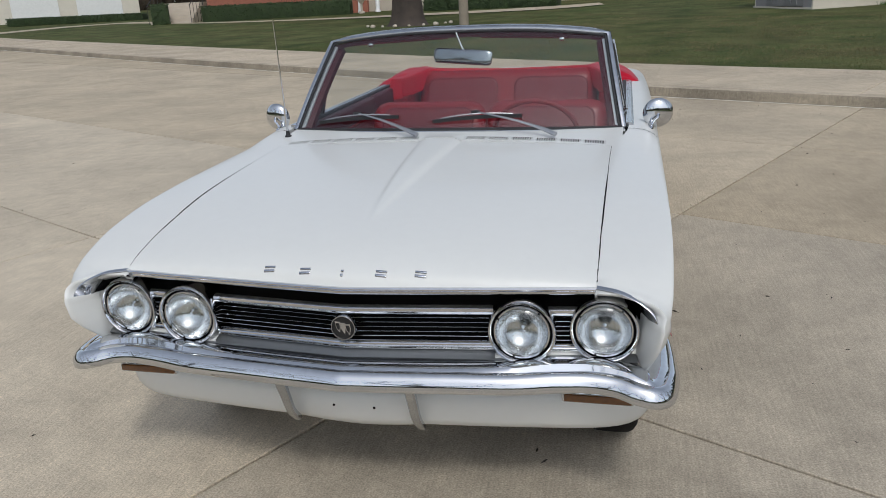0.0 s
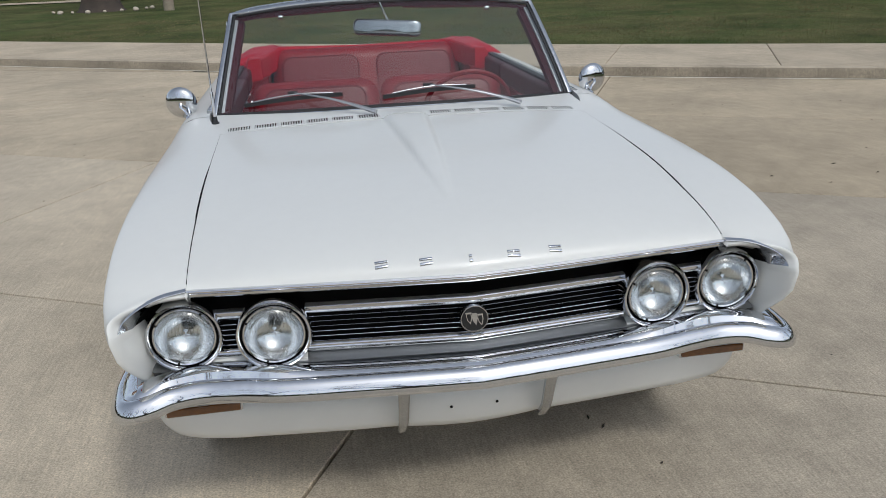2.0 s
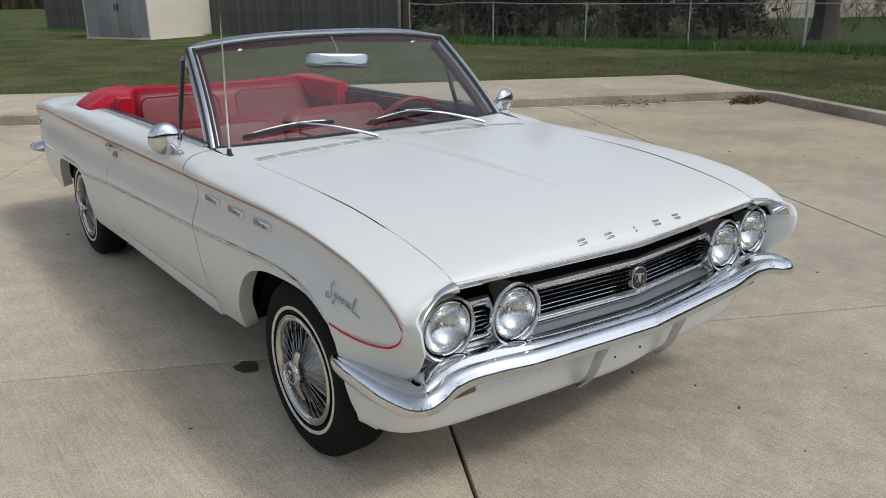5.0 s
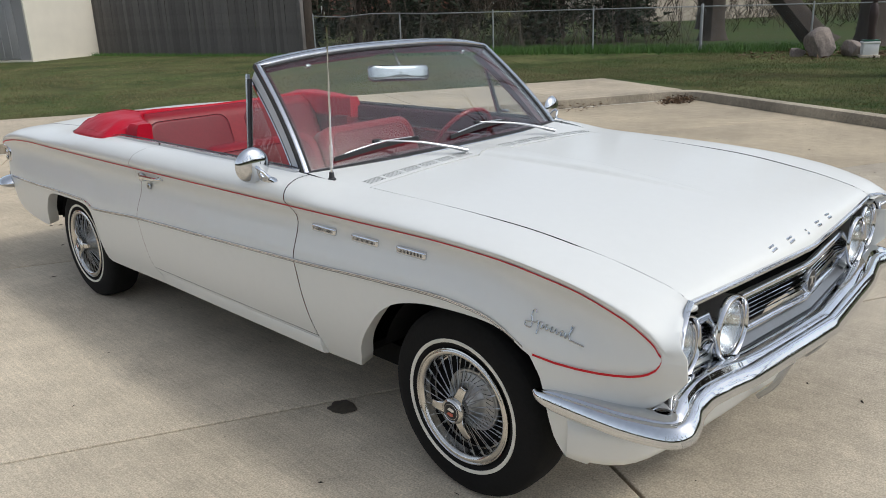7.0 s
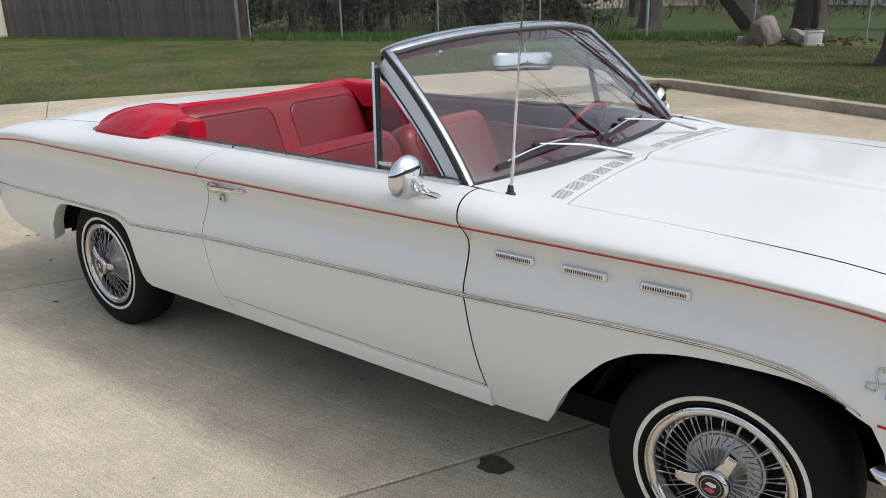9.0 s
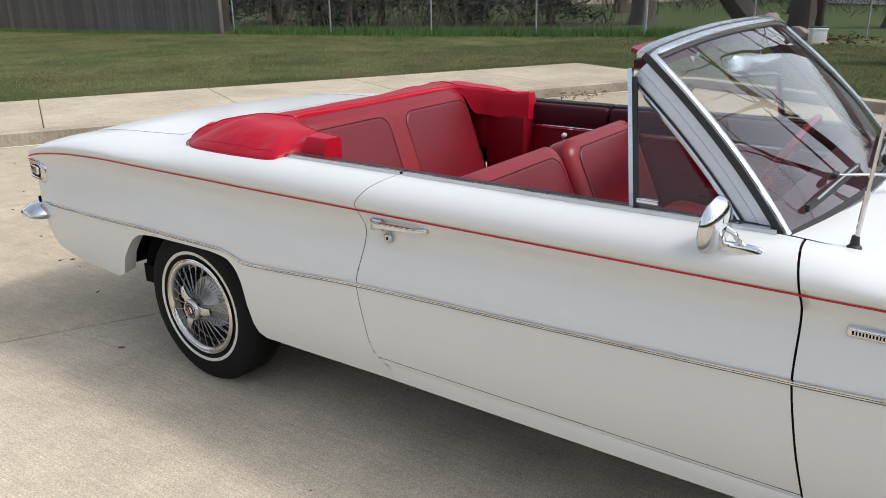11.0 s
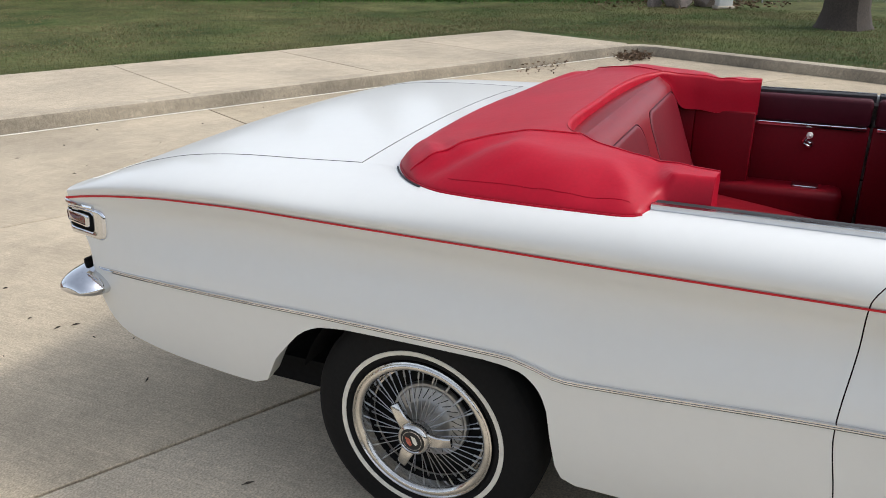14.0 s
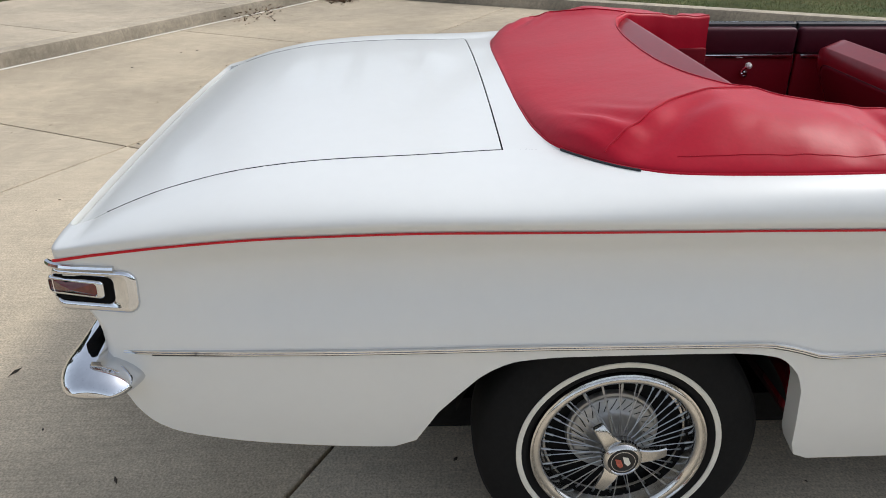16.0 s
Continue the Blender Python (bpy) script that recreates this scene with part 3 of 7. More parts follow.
# lower front panel
PLAN = [(0.0, 0.125), (0.20, 0.130), (0.45, 0.150), (0.62, 0.170), (0.74, 0.195), (0.80, 0.225), (0.84, 0.275), (0.862, 0.34), (0.868, 0.365)]
half = resample([(x, y, 0) for x, y in PLAN], 26)
plan = [Vector((-p.x, p.y, 0)) for p in reversed(half)] + half[1:]
rows = []
for p in plan:
    n = 1.0
    keep = max(0.0, 1 - (abs(p.x) / 0.20) ** 2) if abs(p.x) < 0.2 else 0.0
    s = Vector((p.x / 0.87, -1.0, 0)).normalized() if abs(p.x) > 0.6 else Vector((0, -1, 0))
    rows.append([p + s * d + Vector((0, 0, z)) for d, z in ((-0.03, 0.565), (-0.02, 0.53), (-0.012, 0.475), (-0.010 + 0.012 * keep, 0.442), (0.004 + 0.012 * keep, 0.432), (0.004 + 0.018 * keep, 0.395), (-0.006 + 0.014 * keep, 0.345 - 0.008 * keep), (-0.022, 0.318 - 0.014 * keep), (-0.05, 0.305 - 0.014 * keep), (-0.12, 0.302))])
# grey band along the upper part of the white valance
INLAY = material("grey_valance_band", (0.20, 0.21, 0.22), 0.45, 0.3, vary=0.06, scale=6.0)
for sx in (-1, 1):
    pts = [p for p in resample([(x, y, 0) for x, y in PLAN], 60) if 0.206 < p.x < 0.802]
    band = [[Vector((sx * p.x, p.y - d, z)) for d, z in ((-0.016, 0.476), (-0.0065, 0.474), (-0.003, 0.468), (-0.003, 0.446), (-0.0015, 0.4395), (-0.012, 0.4375))] for p in pts]
    part("valance_inlay", mesh_of("valance_inlay", *grid(band), INLAY), car, "silver-grey band under the bumper")
part("front_valance", mesh_of("front_valance", *grid(rows), PAINT, sharp=55), car, "white valance below the front bumper")
for sx in (-1, 1):
    path = resample([(sx * 0.192, 0.03, 0.50), (sx * 0.192, 0.055, 0.44), (sx * 0.193, 0.085, 0.37), (sx * 0.194, 0.13, 0.318)], 12)
    part("bumper_guard", mesh_of("bumper_guard", *sweep(path, [(-0.014, -0.012), (0.014, -0.012), (0.015, 0.004), (0.010, 0.009), (-0.010, 0.009), (-0.015, 0.004)], up=(0, -1, 0), scale=[1 - 0.25 * k / 11 for k in range(12)]), STEEL), car, "grey metal bumper guard")
    lamp = part("turn_signal", mesh_of("turn_signal", *bm_vf(box(sx * 0.598, sx * 0.795, 0.150, 0.20, 0.424, 0.456, 0.005)), CHROME), car, "slim chrome turn signal")
    lamp.matrix_basis = Matrix.Translation((0, 0.0, 0))
    part("amber_lens", mesh_of("amber_lens", *bm_vf(box(sx * 0.604, sx * 0.789, 0.144, 0.17, 0.429, 0.451, 0.004)), AMBER), lamp, "amber lens")
    v, f = lathe([(0.0, 0.004), (0.002, 0.004), (0.002, 0.0)], 10)
    part("plate_bolt", mesh_of("plate_bolt", [(sx * 0.062 + y, 0.103 - x, 0.389 + z) for x, y, z in v], f, GAP), car)

# front bumper
BUMP = [(0.0, -0.018, 0.505, 0.0), (0.12, -0.008, 0.505, 0.0), (0.30, 0.007, 0.506, 0), (0.48, 0.022, 0.508, 0), (0.60, 0.042, 0.512, 0), (0.68, 0.052, 0.512, 0), (0.74, 0.048, 0.508, 0), (0.79, 0.032, 0.499, 0), (0.835, 0.026, 0.493, 0), (0.870, 0.040, 0.489, 0), (0.894, 0.072, 0.486, 0), (0.907, 0.125, 0.483, 0), (0.914, 0.20, 0.479, 0), (0.912, 0.30, 0.475, 0), (0.906, 0.40, 0.471, 0), (0.897, 0.45, 0.470, 0), (0.885, 0.468, 0.474, 0)]
half = resample([p[:3] for p in BUMP], 80)
half[0].x = 0
loop = [Vector((-p.x, p.y, p.z)) for p in reversed(half)] + half[1:]
rows = []
for i, p in enumerate(loop):
    a, b = loop[max(0, i - 1)], loop[min(len(loop) - 1, i + 1)]
    t = (b - a)
    t.z = 0
    n = Vector((t.y, -t.x, 0)).normalized()
    if abs(p.x) < 1e-5:
        n = Vector((0, -1, 0))
    side = max(0.0, min(1.0, (p.y - 0.04) / 0.4)) if abs(p.x) > 0.86 else 0.0
    hump = 0.012 * math.exp(-((abs(p.x) - 0.62) / 0.16) ** 2)
    h = lerp(1.0, 0.78, side)
    d = lerp(1.0, 0.45, side)
    tip = math.sqrt(max(0.06, 1 - max(0.0, 1 - min(i, len(loop) - 1 - i) / 7) ** 2))
    rows.append([Vector((p.x, p.y, p.z + 0.03)) + n * (dn * d) + Vector((0, 0, (dz * h + (hump if dz > 0.02 else 0)) * tip)) for dn, dz in ((-0.055, -0.030), (-0.014, -0.0340), (-0.0055, -0.0338), (-0.0012, -0.0315), (0.0008, -0.0275), (0.0012, -0.0205), (0.0002, -0.0125), (-0.0030, -0.0040), (-0.0085, 0.0050), (-0.0150, 0.0120), (-0.0225, 0.0165), (-0.0300, 0.0180), (-0.0360, 0.0170), (-0.0430, 0.0215), (-0.054, 0.0255), (-0.068, 0.0270), (-0.082, 0.0262), (-0.100, 0.022), (-0.115, 0.012))])
part("front_bumper", mesh_of("front_bumper", *grid(rows), CHROME, sharp=34), car, "polished chrome front bumper")

# rear bumper: a bar whose ends swell into bullets, with a black plate on its inner face
rows = []
xs = [0.0, 0.2, 0.4, 0.55, 0.65, 0.70, 0.735, 0.75, 0.765, 0.78, 0.795, 0.81, 0.822, 0.835, 0.845, 0.855, 0.870, 0.882, 0.891, 0.898, 0.903, 0.906, 0.9075]
for x in [-q for q in reversed(xs)] + xs[1:]:
    a = abs(x)
    t = max(0.0, min(1.0, (a - 0.705) / 0.135))
    t = t * t * (3 - 2 * t)
    cy, hy, cz = lerp(4.735, 4.692, t), lerp(0.016, 0.078, t), lerp(0.545, 0.530, t)
    k = math.sqrt(max(0.0, 1 - max(0.0, (a - 0.80) / 0.108) ** 2))
    row = []
    for j in range(28):
        th = 2 * math.pi * j / 28
        c, s = math.cos(th), math.sin(th)
        nose = max(0.0, -c)
        row.append((x, cy + hy * (0.25 + 0.75 * k) * c - (0.012 * t * nose), cz + (lerp(0.034, 0.044, t) if s > 0 else lerp(0.040, 0.038, t)) * max(0.06, k) * math.copysign(abs(s) ** (0.85 + 0.35 * nose), s) - 0.004 * t * nose))
    rows.append(row)
v, f = grid(rows, close_v=True)
f += [tuple(reversed(range(28))), tuple(range(len(v) - 28, len(v)))]
rear_bumper = part("rear_bumper", mesh_of("rear_bumper", v, f, CHROME, sharp=60), car, "polished chrome rear bumper with bullet ends")
for sx in (-1, 1):
    # Black plate ahead of the bar: the gap's dark reflection put into colour.
    part("horn_recess", mesh_of("horn_recess", *bm_vf(box(sx * 0.40, sx * 0.822, 4.700, 4.7165, 0.505, 0.592, 0.004)), GAP), rear_bumper, "black plate for the dark reflection on the bar's inner face")


# tail lamps
def rounded_loop(y0, y1, z0, z1, r, n=7):
    pts = []
    for a in range(4):
        oy, oz = (y1 - r, y0 + r, y0 + r, y1 - r)[a], (z1 - r, z1 - r, z0 + r, z0 + r)[a]
        for k in range(n):
            th = math.pi / 2 * (a + k / (n - 1))
            pts.append((oy + r * math.cos(th), oz + r * math.sin(th)))
    return pts


for sx in (-1, 1):
    def tail_pt(y, z, out):
        return (sx * (line(WIDE, min(4.74, y)) - hollow(min(4.735, y), z) + out - 0.55 * max(0.0, y - 4.735)), y, z)
    rings = [(4.592, 4.764, 0.666, 0.754, 0.024, -0.02), (4.592, 4.764, 0.666, 0.754, 0.024, 0.002), (4.596, 4.762, 0.670, 0.750, 0.022, 0.007), (4.602, 4.760, 0.675, 0.746, 0.020, 0.009), (4.634, 4.758, 0.683, 0.7425, 0.016, 0.007), (4.639, 4.757, 0.685, 0.7415, 0.014, 0.0035), (4.641, 4.756, 0.686, 0.7405, 0.013, -0.016)]
    tl = part("tail_lamp", mesh_of("tail_lamp", *grid([[tail_pt(y, z, out) for y, z in rounded_loop(*r[:5])] for r in rings for out in r[5:]], close_v=True), CHROME, sharp=60), car, "wraparound chrome tail lamp")
    pan = [[tail_pt(lerp(y, 4.70, q), lerp(z, 0.713, q), 0.0022) for y, z in rounded_loop(4.638, 4.757, 0.684, 0.742, 0.012)] for q in (0.0, 0.1, 0.25, 0.45, 0.7, 0.98)]
    part("lamp_recess", mesh_of("lamp_recess", *grid(pan, close_v=True), GAP, smooth=False), tl, "black recess round the lens")
    rings = [(4.655, 4.770, 0.6965, 0.7335, 0.009, -0.008), (4.655, 4.770, 0.6965, 0.7335, 0.009, 0.007), (4.658, 4.769, 0.6985, 0.7315, 0.008, 0.011), (4.668, 4.768, 0.702, 0.728, 0.006, 0.011), (4.670, 4.767, 0.703, 0.727, 0.006, 0.006)]
    part("lens_frame", mesh_of("lens_frame", *grid([[tail_pt(y, z, out) for y, z in rounded_loop(*r[:5])] for r in rings for out in r[5:]], close_v=True), CHROME, sharp=60), tl, "chrome lens frame")
    lens = [[tail_pt(lerp(y, 4.718, q), lerp(z, 0.7135, q), 0.007 + 0.005 * q) for y, z in rounded_loop(4.670, 4.767, 0.703, 0.727, 0.006)] for q in (0.0, 0.15, 0.5, 0.98)]
    part("red_lens", mesh_of("red_lens", *grid(lens, close_v=True), REDLENS), tl, "dark red lens")
    lip = [tail_pt(y, 0.7585, 0.003) for y in (4.63, 4.66, 4.69, 4.715, 4.74, 4.755)] + [(sx * 0.795, 4.766, 0.7585)]
    part("lamp_top_trim", mesh_of("lamp_top_trim", *sweep(lip, ring(0.0065, 8)), CHROME), tl, "chrome trim above the lens")

# grille
grille = part("grille", mesh_of("grille", *bm_vf(box(-0.78, 0.78, 0.225, 0.235, 0.54, 0.775)), GAP, smooth=False), car, "horizontal chrome bar grille with dark recess")


def v_path(x0, x1, y0, slope, z):
    xs = [x0 + (x1 - x0) * k / 12 for k in range(13)]
    if x0 < 0 < x1:
        xs = sorted({*xs, 0.0})
    return [(x, y0 + slope * abs(x), z) for x in xs]


for k in range(6):
    z = 0.617 + 0.0138 * k
    part("grille_bar", mesh_of("grille_bar", *sweep(v_path(-0.412, 0.412, 0.105, 0.10, z), [(-0.0030, -0.0008), (0.0008, -0.0010), (0.0020, 0.0), (0.0008, 0.0010), (-0.0030, 0.0009)]), CHROME), grille)
    for sx in (-1, 1):
        xa, xb = sorted((sx * 0.565, sx * 0.645))
        part("grille_bar", mesh_of("grille_bar", *sweep(v_path(xa, xb, 0.085, 0.10, z), [(-0.0030, -0.0008), (0.0008, -0.0010), (0.0020, 0.0), (0.0008, 0.0010), (-0.0030, 0.0009)]), CHROME), grille)
TOPBAR = [(-0.008, -0.011), (0.004, -0.0115), (0.0075, -0.0075), (0.0065, -0.004), (0.0085, -0.0005), (0.0075, 0.0065), (0.003, 0.0105), (-0.008, 0.012)]
for z, nm in ((0.701, "grille_top_bar"), (0.596, "grille_bottom_bar")):
    part(nm, mesh_of(nm, *sweep(v_path(-0.415, 0.415, 0.092, 0.10, z), TOPBAR), CHROME), grille, "chrome grille rail")
    for sx in (-1, 1):
        xa, xb = sorted((sx * 0.56, sx * 0.65))
        part(nm, mesh_of(nm, *sweep(v_path(xa, xb, 0.085, 0.10, z), TOPBAR), CHROME), grille, "chrome grille rail")
rows = [[(x, 0.10 + 0.095 * abs(x), 0.583) for x in [-0.8 + 0.05 * k for k in range(33)]], [(x, 0.07 + 0.085 * abs(x), 0.566) for x in [-0.8 + 0.05 * k for k in range(33)]], [(x, 0.10 + 0.085 * abs(x), 0.535) for x in [-0.8 + 0.05 * k for k in range(33)]]]
part("grille_sill", mesh_of("grille_sill", *grid(rows), SILVER), grille, "silver filler above the bumper")
v, f = lathe([(-0.01, 0.036), (0.004, 0.0365), (0.007, 0.0355), (0.007, 0.0335), (0.004, 0.0325), (0.004, 0.0)], 40)
badge = part("grille_emblem", mesh_of("grille_emblem", [(y, 0.082 - x, 0.652 + z) for x, y, z in v], f, STEEL), grille, "round chrome and black emblem")
v, f = lathe([(0.0050, 0.0322), (0.0050, 0.0)], 40)
part("emblem_disc", mesh_of("emblem_disc", [(y, 0.082 - x, 0.652 + z) for x, y, z in v], f, BADGE), badge)
for k, x in enumerate((-0.0145, 0.0, 0.0145)):
    z = 0.654 - 0.003 * k
    sh = [(x - 0.0085, z + 0.017), (x + 0.0065, z + 0.017), (x + 0.0085, z + 0.002), (x + 0.0045, z - 0.017), (x - 0.0045, z - 0.004)]
    face = [(a, 0.0750, b) for a, b in sh]
    back = [(a, 0.0790, b) for a, b in sh]
    sides = [(i, (i + 1) % 5, 5 + (i + 1) % 5, 5 + i) for i in range(5)]
    shield = part("emblem_shield", mesh_of("emblem_shield", face + back, [(0, 1, 2, 3, 4)] + sides, CHROME, smooth=False), badge, "small chrome shield")
    if k != 1:
        inset = [(lerp(a, x, 0.32), 0.0742, lerp(b, z, 0.32)) for a, b in sh]
        part("shield_inset", mesh_of("shield_inset", inset, [(0, 1, 2, 3, 4)], BADGE, smooth=False), shield, "black enamel inset")

# head lamps
LAMP_BOWL = material("lamp_reflector", (0.80, 0.81, 0.82), 0.20, 1.0, vary=0.06, scale=40.0, bump=0.10, bump_scale=30.0)
BEZEL = material("lamp_bezel_chrome", (0.62, 0.63, 0.65), 0.10, 1.0, vary=0.06, scale=14.0)
for x, y, z in ((-0.711, 0.138, 0.656), (-0.495, 0.108, 0.652), (0.495, 0.108, 0.652), (0.711, 0.138, 0.656)):
    def put_x(vf, x=x, y=y, z=z):
        return [(x + q, y - p, z + r) for p, q, r in vf[0]], vf[1]
    lamp = part("headlight", mesh_of("headlight", *put_x(lathe([(-0.11, 0.086), (-0.05, 0.089), (-0.014, 0.0920), (-0.002, 0.0932), (0.006, 0.0925), (0.0115, 0.0895), (0.0125, 0.0855), (0.009, 0.0825), (0.002, 0.0808), (-0.006, 0.0800)], 48)), BEZEL), car, "round sealed-beam headlight in chrome bezel")
    part("rim_seal", mesh_of("rim_seal", *put_x(lathe([(-0.006, 0.0803), (-0.003, 0.0803), (-0.003, 0.0765), (-0.006, 0.0765)], 48)), GAP), lamp)
    part("retaining_ring", mesh_of("retaining_ring", *put_x(lathe([(-0.006, 0.0772), (0.003, 0.0772), (0.006, 0.0750), (0.0045, 0.0715), (-0.004, 0.0690)], 48)), BEZEL), lamp)
    for a in (0.9, 2.6, 4.4):
        part("ring_screw", mesh_of("ring_screw", *put_x(([(p + 0.0045, q + 0.0735 * math.cos(a), r + 0.0735 * math.sin(a)) for p, q, r in lathe([(0.0, 0.0034), (0.002, 0.003), (0.0025, 0.0)], 10)[0]], lathe([(0.0, 0.0034), (0.002, 0.003), (0.0025, 0.0)], 10)[1])), GAP), lamp)
    part("reflector", mesh_of("reflector", *put_x(lathe([(-0.004, 0.069), (-0.016, 0.064), (-0.030, 0.054), (-0.042, 0.040), (-0.050, 0.022), (-0.0525, 0.0)], 44)), LAMP_BOWL), lamp, "silvered reflector")
    v, f = put_x(lathe([(-0.004, 0.069), (0.001, 0.0655), (0.0065, 0.056), (0.0105, 0.044), (0.0135, 0.030), (0.015, 0.015), (0.0155, 0.0)], 44))
    part("lens", mesh_of("lens", v, f, LENSGLASS), lamp, "clear ribbed lens")
    flutes = []
    for k in range(-6, 7):
        fx = 0.0085 * k
        h = math.sqrt(0.060 ** 2 - fx ** 2)
        for z0, z1 in ((0.012, h * 0.98),):
            if z1 > z0 + 0.006:
                pts = [(fx, lerp(z0, z1, q / 5)) for q in range(6)]
                flutes.append(sweep([(x + a, y - 0.0160 + 0.0195 * (math.hypot(a, b) / 0.069) ** 2.2, z + b) for a, b in pts], ring(0.0006, 4), up=(0, 1, 0)))
    part("lens_flute", mesh_of("lens_flute", *joined(*flutes), LENSGLASS), lamp, "fine moulded flutes")
    part("bulb_shield", mesh_of("bulb_shield", *put_x(lathe([(-0.036, 0.011), (-0.022, 0.010), (-0.018, 0.0)], 16)), BEZEL), lamp)
for sx in (-1, 1):
    # bright eyebrow over the outer lamp
    outer = resample([(0.688, 0.124, 0.7795), (0.735, 0.108, 0.7775), (0.785, 0.090, 0.764), (0.824, 0.077, 0.740), (0.843, 0.070, 0.712), (0.849, 0.068, 0.688), (0.846, 0.070, 0.668)], 22)
    inner = resample([(0.688, 0.150, 0.764), (0.730, 0.144, 0.762), (0.770, 0.138, 0.750), (0.800, 0.132, 0.728), (0.817, 0.126, 0.704), (0.825, 0.118, 0.684), (0.830, 0.106, 0.668)], 22)
    rows = []
    for a, b in zip(outer, inner):
        m = a.lerp(b, 0.45) + Vector((0, -0.003, 0.0))
        rows.append([(sx * p.x, p.y, p.z) for p in (a + Vector((0.002, 0.012, 0.004)), a + Vector((0.0015, -0.001, 0.0025)), a + Vector((0, -0.003, 0)), m, a.lerp(b, 0.85) + Vector((0, -0.002, 0)), b, b + Vector((0.0, 0.02, 0.0)))])
    v, f = grid(rows)
    brow = part("lamp_eyebrow", mesh_of("lamp_eyebrow", v, f + [tuple(range(6, -1, -1)), tuple(range(len(v) - 7, len(v)))], BEZEL, sharp=50), car, "chrome eyebrow around the lamp pod")
    pocket = [[(sx * p.x, p.y + 0.004, p.z) for p in inner], [(sx * lerp(p.x, 0.711, 0.12), p.y + 0.05, lerp(p.z, 0.656, 0.12)) for p in inner], [(sx * lerp(p.x, 0.711, 0.5), 0.215, lerp(p.z, 0.656, 0.5)) for p in inner]]
    part("lamp_pocket", mesh_of("lamp_pocket", *grid(pocket), GAP), brow, "dark pocket behind the eyebrow")
    pan = [[(sx * x, y, z) for x, y, z in r] for r in (((0.42, 0.16, 0.59), (0.60, 0.165, 0.59), (0.74, 0.17, 0.595), (0.79, 0.18, 0.61)), ((0.42, 0.11, 0.575), (0.60, 0.12, 0.572), (0.74, 0.13, 0.568), (0.80, 0.16, 0.565)), ((0.42, 0.12, 0.53), (0.60, 0.13, 0.53), (0.74, 0.15, 0.53), (0.80, 0.18, 0.53)))]
    part("lamp_pan", mesh_of("lamp_pan", *grid(pan), PAINT), car, "white panel beneath the headlights")

# side script: a flowing ribbon of chrome
for sx in (-1, 1):
    def on_flank(q, h):
        y, z = lerp(0.505, 0.318, q), 0.690 + h - 0.016 * q
        return (sx * (line(WIDE, y) - hollow(y, z) + 0.003), y, z)
    tall = [(0.155, 0.026), (0.125, 0.034), (0.095, 0.030), (0.085, 0.018), (0.105, 0.006), (0.115, -0.006), (0.085, -0.014), (0.03, -0.013), (0.0, -0.008), (0.0, -0.002), (0.06, 0.0), (0.16, 0.003)]
    low = [(0.16, 0.003), (0.20, 0.008), (0.225, -0.018), (0.215, -0.024), (0.215, -0.004), (0.25, 0.009), (0.285, 0.003), (0.27, -0.007), (0.30, -0.004), (0.345, 0.006), (0.37, 0.008), (0.345, 0.004), (0.355, -0.006), (0.40, -0.002), (0.45, 0.008), (0.43, 0.004), (0.435, -0.006), (0.48, -0.004), (0.52, 0.007), (0.53, -0.006), (0.57, 0.000), (0.63, 0.008), (0.60, 0.004), (0.60, -0.006), (0.65, -0.002), (0.67, 0.007), (0.68, -0.006), (0.72, 0.002), (0.775, 0.026), (0.755, 0.028), (0.74, 0.0), (0.76, -0.007), (0.86, -0.007), (1.0, -0.0065)]
    strokes = [sweep([on_flank(p.x, p.y) for p in resample([(a, b, 0) for a, b in run], 8 * len(run))], ring(0.0021, 6), up=(1, 0, 0)) for run in (tall, low)]
    part("side_script", mesh_of("side_script", *joined(*strokes), STEEL), car, "flowing chrome script ornament")

# dark shut lines between the panels
def shut_line(path, r=0.0023):
    part("shut_line", mesh_of("shut_line", *sweep(path, ring(r, 5)), GAP), car, "dark panel gap")


for sx in (-1, 1):
    shut_line([Vector((sx * (line(INNER_X, y) - 0.0005), y, line(INNER_Z, y) - 0.0018 - 0.0030 * max(0.0, (y - 0.7) / 0.6) - 0.0020 * max(0.0, (0.40 - y) / 0.25))) for y in [0.15 + 0.04 * k for k in range(30)]], 0.0034)
    shut_line([Vector((sx * (line(INNER_X, y) - 0.001), y, line(INNER_Z, y) - 0.0024)) for y in [3.893 + 0.03 * k for k in range(27)]], 0.0034)
    for seam, z0, thick in ((SEAM_F, 0.36, 0.003), (SEAM_B, 0.37, 0.0016)):
        path = []
        for k in range(40):
            z = lerp(z0, 0.915, k / 39)
            y = line(seam, z)
            sec = section(y)
            x = 0.0
            for a, c in zip(sec, sec[1:]):
                if a[1] >= z >= c[1] and a[1] - c[1] > 1e-6:
                    x = lerp(a[0], c[0], (a[1] - z) / (a[1] - c[1]))
            if x:
                path.append(Vector((sx * (x - 0.0035), y, z)))
        shut_line(path, thick)
for sx in (-1, 1):
    path = []
    for k in range(40):
        y = lerp(line(SEAM_F, 0.365), line(SEAM_B, 0.375), k / 39)
        z = lerp(0.365, 0.375, k / 39)
        hits = [lerp(a[0], c[0], (a[1] - z) / (a[1] - c[1])) for sec in [section(y)] for a, c in zip(sec, sec[1:]) if a[1] >= z >= c[1] and a[1] - c[1] > 1e-6]
        if hits:
            path.append(Vector((sx * (max(hits) - 0.0012), y, z)))
    if len(path) > 2:
        shut_line(path, 0.0018)
shut_line([Vector((x, 3.8905, deck_z(x, 3.89) - 0.0014)) for x in [-0.62 + 0.04 * k for k in range(32)]], 0.0019)
